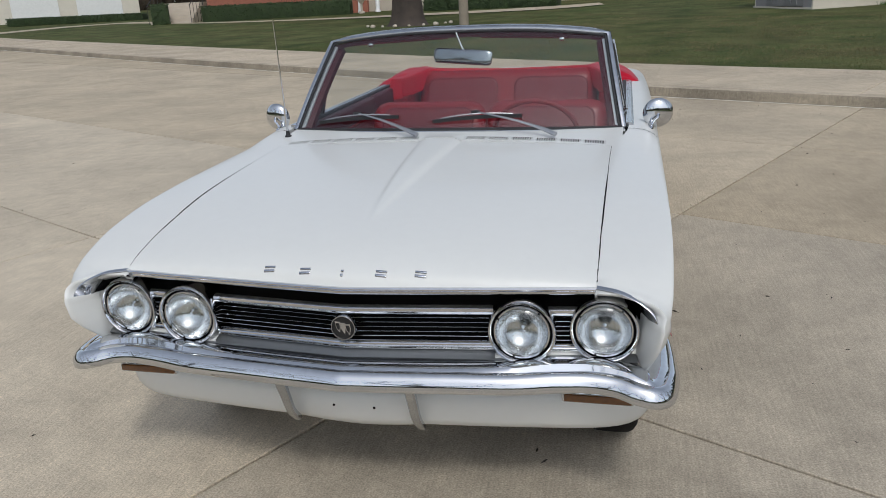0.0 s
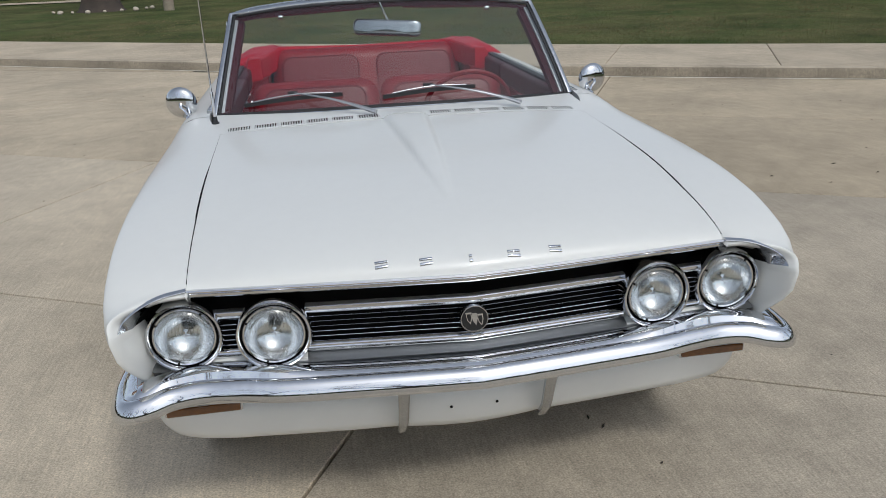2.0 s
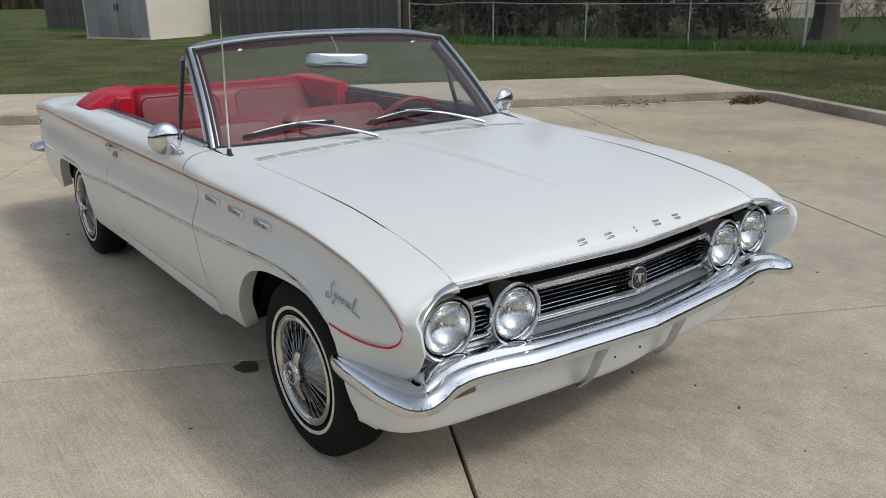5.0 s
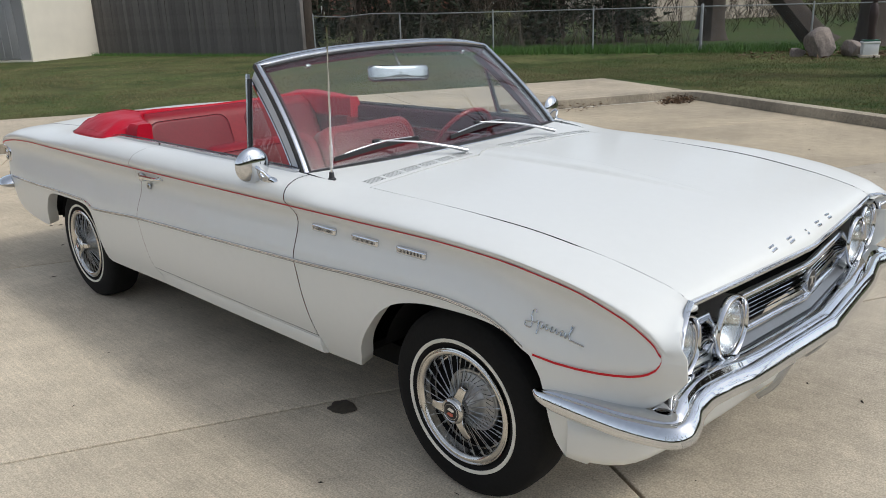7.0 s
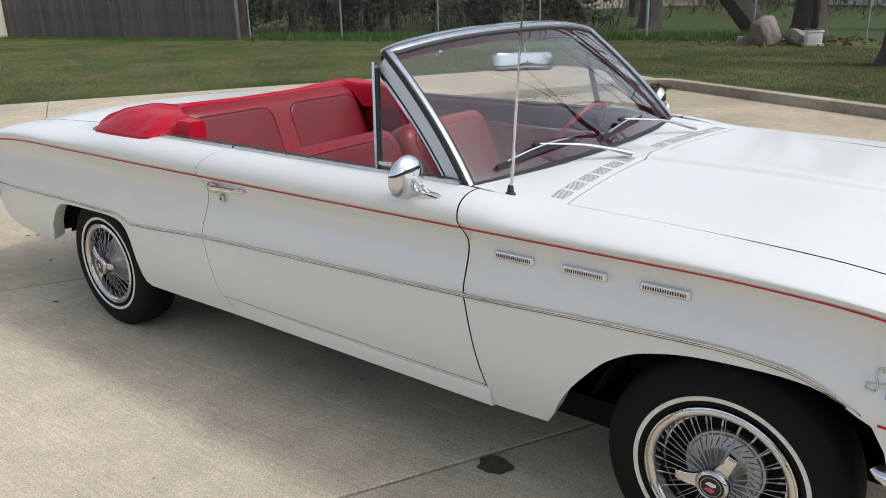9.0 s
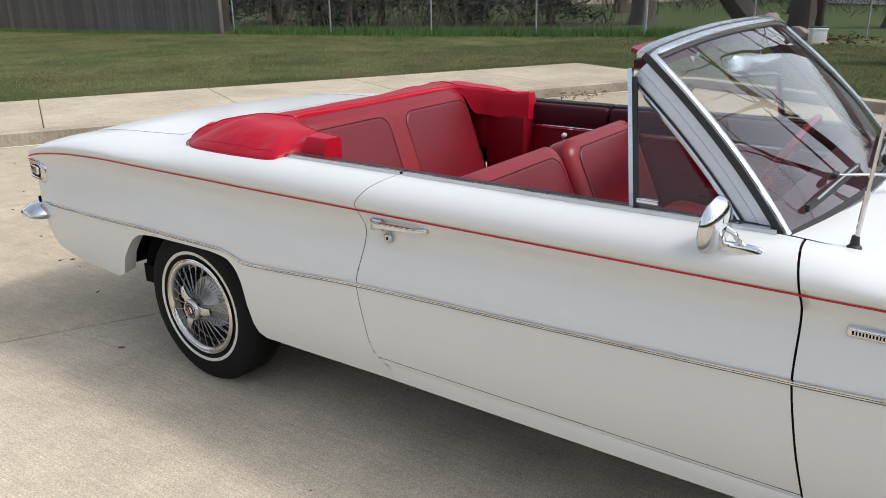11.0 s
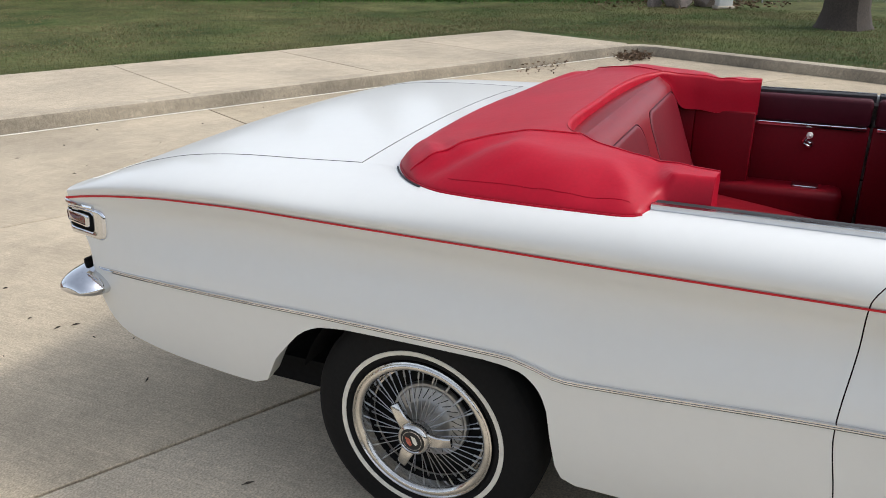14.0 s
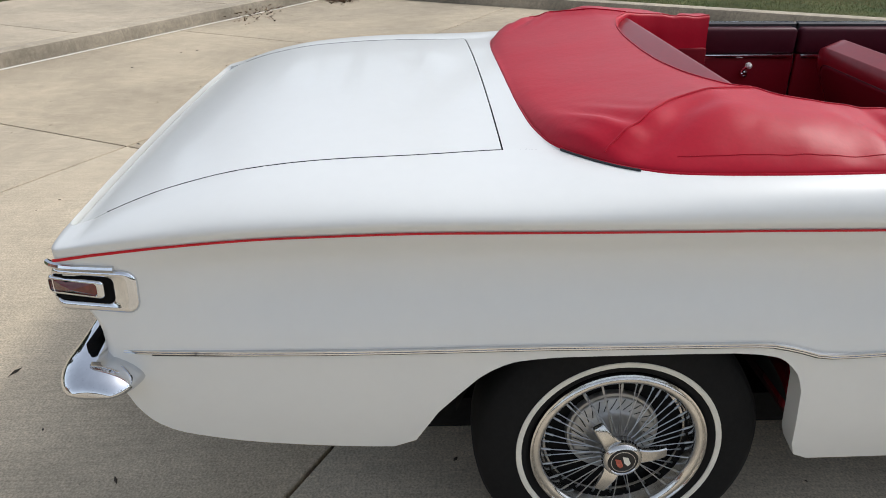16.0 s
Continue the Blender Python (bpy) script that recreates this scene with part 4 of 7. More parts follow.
shut_line([Vector((x, hood_rear(x) + 0.002, hood_z(x, hood_rear(x)) - 0.004)) for x in [-0.70 + 0.05 * k for k in range(29)]])

# ---- windscreen ----
def screen(a, b, out=0.0):
    lo = Vector((0.742 * a, 1.505 + 0.10 * a * a, 0.945 - 0.014 * a * a))
    hi = Vector((0.664 * a, 1.915 + 0.055 * a * a, 1.338 - 0.044 * abs(a) ** 2.6))
    p = lo.lerp(hi, b)
    p.y -= 0.022 * 4 * b * (1 - b)
    return p + Vector((0, -0.72, 0.69)) * out


rows = [[screen(j / 20 - 1, k / 14) for j in range(41)] for k in range(15)]
ws = part("windscreen", mesh_of("windscreen", *grid(rows), GLASS), car, "clear curved windscreen")
ws.visible_shadow = False
edge = [screen(-1, k / 10) for k in range(10)] + [screen(j / 24 - 1, 1) for j in range(49)] + [screen(1, 1 - k / 10) for k in range(1, 11)]
base = [screen(1 - j / 24, 0) for j in range(49)]
rim_out = [screen(-1.020, k / 10) for k in range(10)] + [screen((j / 24 - 1) * 1.020, 1.030) for j in range(49)] + [screen(1.020, 1 - k / 10) for k in range(1, 11)]
part("windscreen_seal", mesh_of("windscreen_seal", *sweep(rim_out, [(-0.005, -0.010), (0.005, -0.010), (0.005, 0.006), (-0.005, 0.006)], up=(0, -0.7, 0.7)), WEATHER), car, "black rubber windscreen seal")
outer = [screen(-1.006, k / 10, 0.004) for k in range(10)] + [screen((j / 24 - 1) * 1.006, 1.008, 0.004) for j in range(49)] + [screen(1.006, 1 - k / 10, 0.004) for k in range(1, 11)]
part("windscreen_frame", mesh_of("windscreen_frame", *sweep(outer, [(-0.012, -0.008), (0.009, -0.008), (0.0095, 0.003), (0.005, 0.0095), (-0.004, 0.0105), (-0.0115, 0.006)], up=(0, -0.7, 0.7)), LEDGE), car, "chrome windscreen surround")
gasket = [screen(-0.985, 0.012 + 0.976 * k / 10, 0.002) for k in range(10)] + [screen((j / 24 - 1) * 0.985, 0.988, 0.002) for j in range(49)] + [screen(0.985, 0.988 - 0.976 * k / 10, 0.002) for k in range(1, 11)]
part("windscreen_gasket", mesh_of("windscreen_gasket", *sweep(gasket, ring(0.0042, 6, 0.0055), up=(0, -0.7, 0.7)), WEATHER), car, "black inner gasket of the windscreen")
part("windscreen_base_seal", mesh_of("windscreen_base_seal", *sweep([p + Vector((0, -0.002, 0.001)) for p in base], [(-0.007, -0.012), (0.007, -0.012), (0.008, 0.004), (0.0, 0.009), (-0.008, 0.004)], up=(0, -0.7, 0.7)), WEATHER), car, "black rubber seal at the windscreen base")
part("windscreen_base_trim", mesh_of("windscreen_base_trim", *sweep([p + Vector((0, -0.014, -0.004)) for p in base], ring(0.0032, 6), up=(0, -0.7, 0.7)), LEDGE), car, "chrome trim at the windscreen base")
# header rail and pillars
path = [screen((j / 24 - 1) * 1.0, 1.03) + Vector((0, 0.020, -0.004)) for j in range(49)]
part("header_rail", mesh_of("header_rail", *sweep(path, [(-0.022, -0.016), (0.022, -0.012), (0.022, 0.010), (0.0, 0.016), (-0.022, 0.010)], up=(0, 0, 1), scale=[0.5, 0.75, 0.92] + [1.0] * 43 + [0.92, 0.75, 0.5]), STEEL), car, "bright windscreen header rail")
path = [screen((j / 24 - 1) * 0.98, 0.985) + Vector((0, 0.035, -0.008)) for j in range(49)]
part("header_lining", mesh_of("header_lining", *sweep(path, [(-0.03, -0.016), (0.03, -0.016), (0.03, 0.004), (-0.03, 0.004)], up=(0, 0, 1)), TRIMDARK), car, "maroon header lining")
def pillar_band(sx, b0, b1, profile):
    """A solid that follows the screen's side edge; profile: how far behind the glass edge and how far outboard."""
    rows = []
    for k in range(17):
        p = screen(sx, lerp(b0, b1, k / 16))
        rows.append([p + Vector((sx * x, 0.70 * d, -0.71 * d)) for d, x in profile])
    vs, fs = grid(rows, close_v=True)
    n = len(profile)
    return vs, fs + [tuple(range(n - 1, -1, -1)), tuple(16 * n + k for k in range(n))]


for sx in (-1, 1):
    part("windscreen_pillar", mesh_of("windscreen_pillar", *pillar_band(sx, -0.02, 1.0, ((0.009, -0.025), (0.009, 0.010), (0.013, 0.0135), (0.036, 0.0145), (0.039, 0.0115), (0.060, 0.0125), (0.064, 0.009), (0.064, -0.025))), PILLAR, sharp=28), car, "silver-blue windscreen pillar")
    part("pillar_lining", mesh_of("pillar_lining", *pillar_band(sx, 0.0, 0.985, ((0.012, -0.012), (0.050, -0.012), (0.062, -0.036), (0.052, -0.050), (0.026, -0.048))), TRIMDARK), car, "dark maroon pillar lining")
    part("pillar_seal", mesh_of("pillar_seal", *pillar_band(sx, 0.02, 0.99, ((0.063, -0.02), (0.063, 0.0085), (0.070, 0.0085), (0.070, -0.02))), WEATHER), car, "black rubber seal along the pillar")
    # vent window
    A, B, C = Vector((sx * 0.760, 1.955, 0.945)), Vector((sx * 0.690, 2.010, 1.256)), Vector((sx * 0.752, 1.728, 0.945))
    vent = part("vent_window", mesh_of("vent_window", [A, B, C], [(0, 1, 2)], VENTGLASS, smooth=False), car, "triangular vent window in chrome frame")
    vent.visible_shadow = False
    part("vent_post", mesh_of("vent_post", *sweep([A + Vector((0, 0.004, -0.02)), B + Vector((0, 0.006, 0.014))], [(-0.007, -0.005), (0.007, -0.005), (0.007, 0.006), (-0.007, 0.006)], up=(0, -1, 0)), STEEL), vent, "bright vent window post")
    part("vent_post_seal", mesh_of("vent_post_seal", *sweep([A + Vector((0, -0.008, -0.02)), B + Vector((0, -0.006, -0.005))], [(-0.006, -0.006), (0.006, -0.006), (0.006, 0.006), (-0.006, 0.006)], up=(0, -1, 0)), WEATHER), vent, "black seal of the vent post")
    part("vent_top_frame", mesh_of("vent_top_frame", *pillar_band(sx, 0.18, 1.0, ((0.0705, -0.012), (0.0705, 0.0095), (0.075, 0.0115), (0.081, 0.0095), (0.081, -0.012))), CHROME), vent, "chrome vent window frame")
    part("vent_sill_seal", mesh_of("vent_sill_seal", *sweep([A + Vector((0, 0.01, 0)), C + Vector((0, -0.03, 0))], [(-0.009, -0.022), (0.009, -0.022), (0.009, 0.004), (-0.009, 0.004)]), WEATHER), vent, "black seal at the vent window foot")
    latch = bm_vf(box(sx * 0.755, sx * 0.765, 1.895, 1.950, 0.960, 0.974, 0.003))
    part("vent_latch", mesh_of("vent_latch", *latch, CHROME), vent, "chrome latch")

    # outside mirror: domed head, stem and foot
    hx, hy, hz = sx * 0.894, 1.716, 0.974
    v, f = lathe([(1.20 * a, 1.20 * r) for a, r in ((-0.017, 0.0), (-0.0165, 0.010), (-0.0145, 0.024), (-0.010, 0.038), (-0.004, 0.047), (0.003, 0.0525), (0.009, 0.0545), (0.012, 0.053), (0.009, 0.050), (0.009, 0.0))], 40)
    rot = Matrix.Rotation(radians(90 + sx * 9), 4, "Z") @ Matrix.Rotation(radians(-5), 4, "Y")
    mir = part("door_mirror", mesh_of("door_mirror", [Vector((hx, hy, hz)) + rot @ Vector(p) for p in v], f, CHROME), car, "round shallow chrome door mirror")
    fx, fy = 0.862, 1.668
    sec = section(fy)
    fz = next((lerp(a[1], c[1], (fx - a[0]) / max(1e-6, c[0] - a[0])) for a, c in zip(sec, sec[1:]) if a[0] <= fx <= c[0]), 0.905)
    st = resample([(hx, hy - 0.014, hz), (hx - sx * 0.004, hy - 0.036, hz - 0.012), (hx - sx * 0.018, fy + 0.008, lerp(fz, hz, 0.45)), (sx * fx, fy - 0.004, fz + 0.004)], 12)
    part("mirror_stem", mesh_of("mirror_stem", *sweep(st, ring(0.0058, 8, 0.0058), scale=[1.25, 1.2, 1.1] + [1.0] * 6 + [1.05, 1.15, 1.3]), CHROME), mir, "chrome mirror stem")
    foot = [[(sx * (fx + 0.013 * h * math.sin(a)), fy + 0.012 - 0.058 * h * math.cos(a), fz + dz) for a in [2 * math.pi * k / 20 for k in range(20)]] for h, dz in ((1.0, -0.016), (1.0, 0.002), (0.88, 0.007), (0.5, 0.010), (0.02, 0.011))]
    part("mirror_foot", mesh_of("mirror_foot", *grid(foot, close_v=True), CHROME), mir, "elongated chrome mirror foot")

    # sun visor
    p0, p1 = Vector((sx * 0.08, 1.955, 1.306)), Vector((sx * 0.60, 1.985, 1.284))
    rows = []
    for t in (0.0, 0.08, 0.5, 0.92, 1.0):
        a = p0.lerp(p1, t)
        b = a + Vector((0, 0.082 if 0 < t < 1 else 0.066, 0.022))
        rows.append([a + Vector((0, 0, -0.006)), a + Vector((0, 0, 0.006)), b + Vector((0, 0, 0.005)), b + Vector((0, 0.004, 0)), b + Vector((0, 0, -0.005))])
    vs = grid(rows, close_v=True)
    part("sun_visor", mesh_of("sun_visor", vs[0], vs[1] + [(0, 1, 2, 3, 4), (24, 23, 22, 21, 20)], SEAT, sharp=50), car, "red vinyl sun visor folded back")
    v, f = lathe([(-0.012, 0.0), (-0.01, 0.009), (0.0, 0.011), (0.01, 0.009), (0.012, 0.0)], 14)
    part("visor_clip", mesh_of("visor_clip", [(sx * 0.46 + x, 1.935 + y, 1.285 + z) for x, y, z in v], f, CHROME), car, "small chrome visor clip")

# wipers
for px, bx in ((-0.111, -0.43), (0.476, 0.12)):
    pivot = Vector((px, 1.395, 0.945))
    mid = screen(bx / 0.73, 0.150, 0.020)
    arm = resample([pivot, pivot + Vector((-0.07, 0.035, 0.022)), pivot.lerp(mid, 0.6) + Vector((0, -0.012, 0.012)), mid], 14)
    wip = part("wiper", mesh_of("wiper", *sweep(arm, ring(0.0030, 8, 0.0046), scale=[3.0, 3.0, 2.6, 2.2, 1.9, 1.7, 1.6, 1.5, 1.4, 1.3, 1.2, 1.1, 1.0, 0.9]), SATIN), car, "bright wiper with black blade")
    b0, b1 = screen((bx - 0.19) / 0.73, 0.075, 0.010), screen((bx + 0.20) / 0.73, 0.125, 0.010)
    blade = [b0.lerp(b1, k / 10) + Vector((0, -0.01, 0.008)) * math.sin(math.pi * k / 10) for k in range(11)]
    part("wiper_blade", mesh_of("wiper_blade", *sweep(blade, [(-0.004, -0.010), (0.004, -0.010), (0.005, 0.006), (-0.005, 0.006)]), WEATHER), wip, "black rubber wiper blade")
    spine = [p + Vector((0, -0.005, 0.008 + 0.006 * math.sin(math.pi * k / 8))) for k, p in enumerate(blade[1:-1])]
    part("blade_spine", mesh_of("blade_spine", *sweep(spine, ring(0.0028, 6)), SATIN), wip, "bright blade holder")
    hub = bm_vf(box(mid.x - 0.020, mid.x + 0.020, mid.y - 0.009, mid.y + 0.008, mid.z - 0.008, mid.z + 0.006, 0.004))
    part("blade_clip", mesh_of("blade_clip", *hub, WEATHER), wip)

# aerial
ab, at = Vector((-0.735, 1.472, 0.918)), Vector((-0.732, 1.440, 1.445))
v, f = lathe([(0, 0.016), (0.012, 0.015), (0.016, 0.010), (0.035, 0.008), (0.04, 0.0)], 16)
aer = part("radio_aerial", mesh_of("radio_aerial", [ab + Vector((y, z, x)) for x, y, z in v], f, WEATHER), car, "thin chrome radio aerial on black base")
d = (at - ab)
segs = [sweep([ab + d * a, ab + d * b], ring(r, 7), up=(1, 0, 0)) for a, b, r in ((0.05, 0.22, 0.0055), (0.22, 0.25, 0.0065), (0.25, 0.62, 0.0038), (0.62, 1.0, 0.0029))]
part("aerial_mast", mesh_of("aerial_mast", *joined(*segs), CHROME), aer, "chrome mast")

# inside mirror
rows = []
for q, y in ((1.0, 0.009), (1.02, 0.006), (1.02, -0.002), (0.985, -0.007), (0.90, -0.012), (0.66, -0.0165), (0.33, -0.0185), (0.02, -0.019)):
    rows.append([(x * q, y, z * (1 - (1 - q) * 0.9)) for x, z in rounded_loop(-0.148, 0.148, -0.034, 0.034, 0.022)])
v, f = grid(rows, close_v=True)
rv = part("rear_view_mirror", mesh_of("rear_view_mirror", v, f + [tuple(range(len(rows[0])))], MIRRORBACK), car, "chrome inside mirror", pose(0, 1.893, 1.222, -10, 3, -15))
part("mirror_arm", mesh_of("mirror_arm", *sweep(resample([(0.02, 0.006, 0.0), (-0.005, -0.012, 0.045), (-0.035, -0.020, 0.105)], 8), ring(0.005, 7), up=(0, 1, 0)), CHROME), rv)

# ---- inside ----
part("cabin_floor", mesh_of("cabin_floor", *joined(bm_vf(box(-0.74, 0.74, 1.52, 3.22, 0.30, 0.325)), bm_vf(box(-0.12, 0.12, 1.55, 3.0, 0.325, 0.42, 0.04))), CARPET), car, "dark red carpet")
for sx in (-1, 1):
    for y0, y1, nm in ((1.60, 2.66, "door_card"), (2.67, 3.24, "side_panel")):
        low = part(nm, mesh_of(nm, *bm_vf(box(sx * 0.700, sx * 0.722, y0, y1, 0.33, 0.845, 0.004)), TRIMRED), car, "dark red vinyl inner panel")
        part("top_roll", mesh_of("top_roll", *bm_vf(box(sx * 0.692, sx * 0.742, y0 + 0.002, y1 - 0.002, 0.846, 0.940, 0.014, 3)), TRIMDARK), low, "maroon padded top roll")
        part("panel_strip", mesh_of("panel_strip", *bm_vf(box(sx * 0.690, sx * 0.7005, y0 + 0.01, y1 - 0.01, 0.832, 0.846, 0.002)), CHROME), low, "chrome strip")
        part("lower_strip", mesh_of("lower_strip", *bm_vf(box(sx * 0.694, sx * 0.7005, y0 + 0.01, y1 - 0.01, 0.50, 0.506, 0.001)), CHROME), low, "thin chrome strip")
    arm = part("armrest", mesh_of("armrest", *bm_vf(box(sx * 0.62, sx * 0.70, 1.95, 2.22, 0.62, 0.665, 0.015, 3)), SEATDARK), car, "dark red armrest")
    crank = part("window_crank", mesh_of("window_crank", *sweep(resample([(sx * 0.680, 2.85, 0.775), (sx * 0.668, 2.87, 0.79), (sx * 0.664, 2.855, 0.812)], 8), ring(0.006, 8), up=(1, 0, 0)), CHROME), car, "chrome window crank with white knob")
    v, f = lathe([(-0.012, 0.0), (-0.011, 0.008), (0, 0.011), (0.012, 0.010), (0.02, 0.0)], 14)
    part("crank_knob", mesh_of("crank_knob", [(sx * (0.655 - x), 2.853 + y, 0.814 + z) for x, y, z in v], f, KNOB), crank, "white knob")
    v, f = lathe([(0, 0.016), (0.01, 0.016), (0.018, 0.010), (0.02, 0)], 18)
    part("crank_boss", mesh_of("crank_boss", [(sx * (0.70 - x), 2.85 + y, 0.775 + z) for x, y, z in v], f, CHROME), crank)
    part("rear_side_ledge", mesh_of("rear_side_ledge", *bm_vf(box(sx * 0.56, sx * 0.70, 2.72, 3.22, 0.33, 0.64, 0.03, 3)), TRIMRED), car, "dark red side ledge by the rear seat")


def cushion(w, h, t, crown=0.02, edge=0.55, cuts=15):
    """A padded block, width x height x thickness, rounded, with a bowed face."""
    bm = bmesh.new()
    bmesh.ops.create_cube(bm, size=1, matrix=Matrix.Diagonal((w, t, h, 1)))
    bmesh.ops.subdivide_edges(bm, edges=list(bm.edges), cuts=cuts, use_grid_fill=True)
    r = min(0.085, w * 0.2)
    for v in bm.verts:
        side = v.co.y / (t / 2)
        # pull the square outline onto a rounded one
        ax, az = abs(v.co.x), abs(v.co.z)
        mx, mz = w / 2 - r, h / 2 - r
        if ax > mx and az > mz:
            ex, ez = ax - mx, az - mz
            m, n = max(ex, ez), math.hypot(ex, ez)
            s = m / n if n > 1e-9 else 1.0
            v.co.x, v.co.z = math.copysign(mx + ex * s, v.co.x), math.copysign(mz + ez * s, v.co.z)
        v.co.y = side * face_half(v.co.x, v.co.z, w, h, t, crown, edge)
    return bm


def face_half(x, z, w, h, t, crown, edge):
    """Half the thickness of a cushion at a place of its face."""
    r = min(0.085, w * 0.2)
    ex, ez = max(0.0, abs(x) - (w / 2 - r)), max(0.0, abs(z) - (h / 2 - r))
    e = min(1.0, math.hypot(ex, ez) / r)
    return t / 2 * (edge + (1 - edge) * math.sqrt(max(0.0, 1 - e ** 2.4))) + crown * (1 - (2 * x / w) ** 2) * (1 - (2 * z / h) ** 2)


def inset_panel(parent, side, box_, size, label, r=0.06):
    """A grained panel let into a cushion's face, edged with dark piping."""
    x0, x1, z0, z1 = box_
    cx, cz, hw, hh = (x0 + x1) / 2, (z0 + z1) / 2, (x1 - x0) / 2, (z1 - z0) / 2
    outline = []
    for a in range(4):
        ox, oz = cx + (hw - r) * (1, -1, -1, 1)[a], cz + (hh - r) * (1, 1, -1, -1)[a]
        for k in range(9):
            th = math.pi / 2 * (a + k / 8)
            outline.append((ox + r * math.cos(th), oz + r * math.sin(th)))
    rows = []
    for q in (1.0, 0.985, 0.95, 0.85, 0.7, 0.5, 0.3, 0.12):
        lift = -0.002 if q == 1.0 else 0.0025 + 0.004 * (1 - q)
        rows.append([(cx + (x - cx) * q, side * (face_half(cx + (x - cx) * q, cz + (z - cz) * q, *size) + lift), cz + (z - cz) * q) for x, z in outline])
    v, f = grid(rows, close_v=True)
    f.append(tuple(range(len(v) - 36, len(v))))
    pan = part("inset_panel", mesh_of("inset_panel", v, f, SEATDARK, sharp=80), parent, label)
    path = [(x, side * (face_half(x, z, *size) + 0.0005), z) for x, z in outline]
    part("piping", mesh_of("piping", *sweep(path, ring(0.0019, 6), up=(0, 1, 0), closed=True), TRIMDARK), pan, "dark piping")


# front seats
FS = (0.655, 0.54, 0.125, 0.008, 0.55)
for cx in (-0.335, 0.335):
    sb = part("front_backrest", from_bm("front_backrest", cushion(*FS), SEAT, sharp=70), car, "red vinyl front seat backrest", pose(cx, 2.480, 0.658, -24))
    for side in (-1, 1):
        inset_panel(sb, side, (-0.262, 0.262, -0.25, 0.225), FS, "maroon grained insert")
    part("front_cushion", from_bm("front_cushion", cushion(0.62, 0.52, 0.20, 0.012), SEAT, sharp=70), car, "red vinyl front seat cushion", pose(cx, 2.08, 0.49, 96))
# rear seat
RS = (1.16, 0.64, 0.15, 0.004, 0.60)
rb = part("rear_backrest", from_bm("rear_backrest", cushion(*RS), SEAT, sharp=70), car, "red vinyl rear seat backrest with maroon inserts", pose(0, 3.29, 0.690, -20))
for cx in (-0.288, 0.288):
    inset_panel(rb, -1, (cx - 0.235, cx + 0.235, -0.29, 0.262), RS, "maroon grained insert")
part("rear_cushion", from_bm("rear_cushion", cushion(1.14, 0.50, 0.18, 0.012), SEAT, sharp=70), car, "red vinyl rear seat cushion", pose(0, 2.98, 0.50, 98))
for sx in (-1, 1):
    part("quarter_lining", mesh_of("quarter_lining", *joined(bm_vf(box(sx * 0.60, sx * 0.705, 3.035, 3.235, 0.33, 0.885, 0.006)), bm_vf(box(sx * 0.60, sx * 0.705, 3.235, 3.42, 0.72, 0.885, 0.006))), TRIMRED), car, "dark red lining beside the rear seat")
    part("ash_tray", mesh_of("ash_tray", *bm_vf(box(sx * 0.600, sx * 0.655, 2.80, 2.885, 0.636, 0.648, 0.004)), CHROME), car, "small chrome ash tray lid")
# dashboard and wheel
part("dashboard", mesh_of("dashboard", *joined(bm_vf(box(-0.72, 0.72, 1.58, 1.72, 0.70, 0.925, 0.04, 3)), bm_vf(box(-0.70, 0.70, 1.50, 1.62, 0.86, 0.915, 0.01))), TRIMDARK), car, "dark maroon dashboard")
hub = Vector((0.345, 1.86, 0.86))
nrm = Vector((0, 0.86, 0.50)).normalized()
ux, uy = Vector((1, 0, 0)), nrm.cross(Vector((1, 0, 0)))
rimp = [hub + ux * 0.195 * math.cos(2 * math.pi * k / 48) + uy * 0.195 * math.sin(2 * math.pi * k / 48) for k in range(48)]
sw = part("steering_wheel", mesh_of("steering_wheel", *sweep(rimp, ring(0.011, 8), up=nrm, closed=True), SEAT), car, "thin red steering wheel")
part("wheel_spokes", mesh_of("wheel_spokes", *joined(sweep([hub - ux * 0.19, hub - nrm * 0.02, hub + ux * 0.19], ring(0.010, 6, 0.016), up=nrm), sweep([hub - nrm * 0.22, hub], ring(0.026, 12))), TRIMDARK), sw, "dark red spokes and column")

# ---- folded top cover ----
OUT = [(0.0, 3.826), (0.25, 3.824), (0.45, 3.815), (0.58, 3.793), (0.685, 3.738), (0.760, 3.665), (0.800, 3.58), (0.818, 3.45), (0.826, 3.30), (0.828, 3.20), (0.820, 3.158), (0.790, 3.138), (0.742, 3.118), (0.728, 3.08), (0.724, 3.035)]
INN = [(0.0, 3.452), (0.15, 3.451), (0.30, 3.440), (0.40, 3.422), (0.47, 3.398), (0.518, 3.365), (0.550, 3.322), (0.572, 3.275), (0.588, 3.235), (0.600, 3.195), (0.611, 3.155), (0.620, 3.12), (0.628, 3.08), (0.634, 3.055), (0.640, 3.030)]
NB = 90
no, ni = resample([(x, y, 0) for x, y in OUT], NB + 1), resample([(x, y, 0) for x, y in INN], NB + 1)


def ramp(a, b, q):
    t = max(0.0, min(1.0, (q - a) / (b - a)))
    return t * t * (3 - 2 * t)


def rim(i):
    k = min(NB - 1, int(i))
    return no[k].lerp(no[k + 1], i - k), ni[k].lerp(ni[k + 1], i - k)


def body_z(x, y):
    """Height of the painted deck."""
    xi, w = line(INNER_X, y), line(WIDE, y)
    if x <= xi:
        return deck_z(x, y)
    ze = line(STRIPE_Z, y) + 0.020
    s = min(1.0, ((x - xi) / (w - xi)) ** (1 / 0.80))
    return ze + (line(INNER_Z, y) - ze) * math.sqrt(max(0.0, 1 - s * s)) ** 0.95


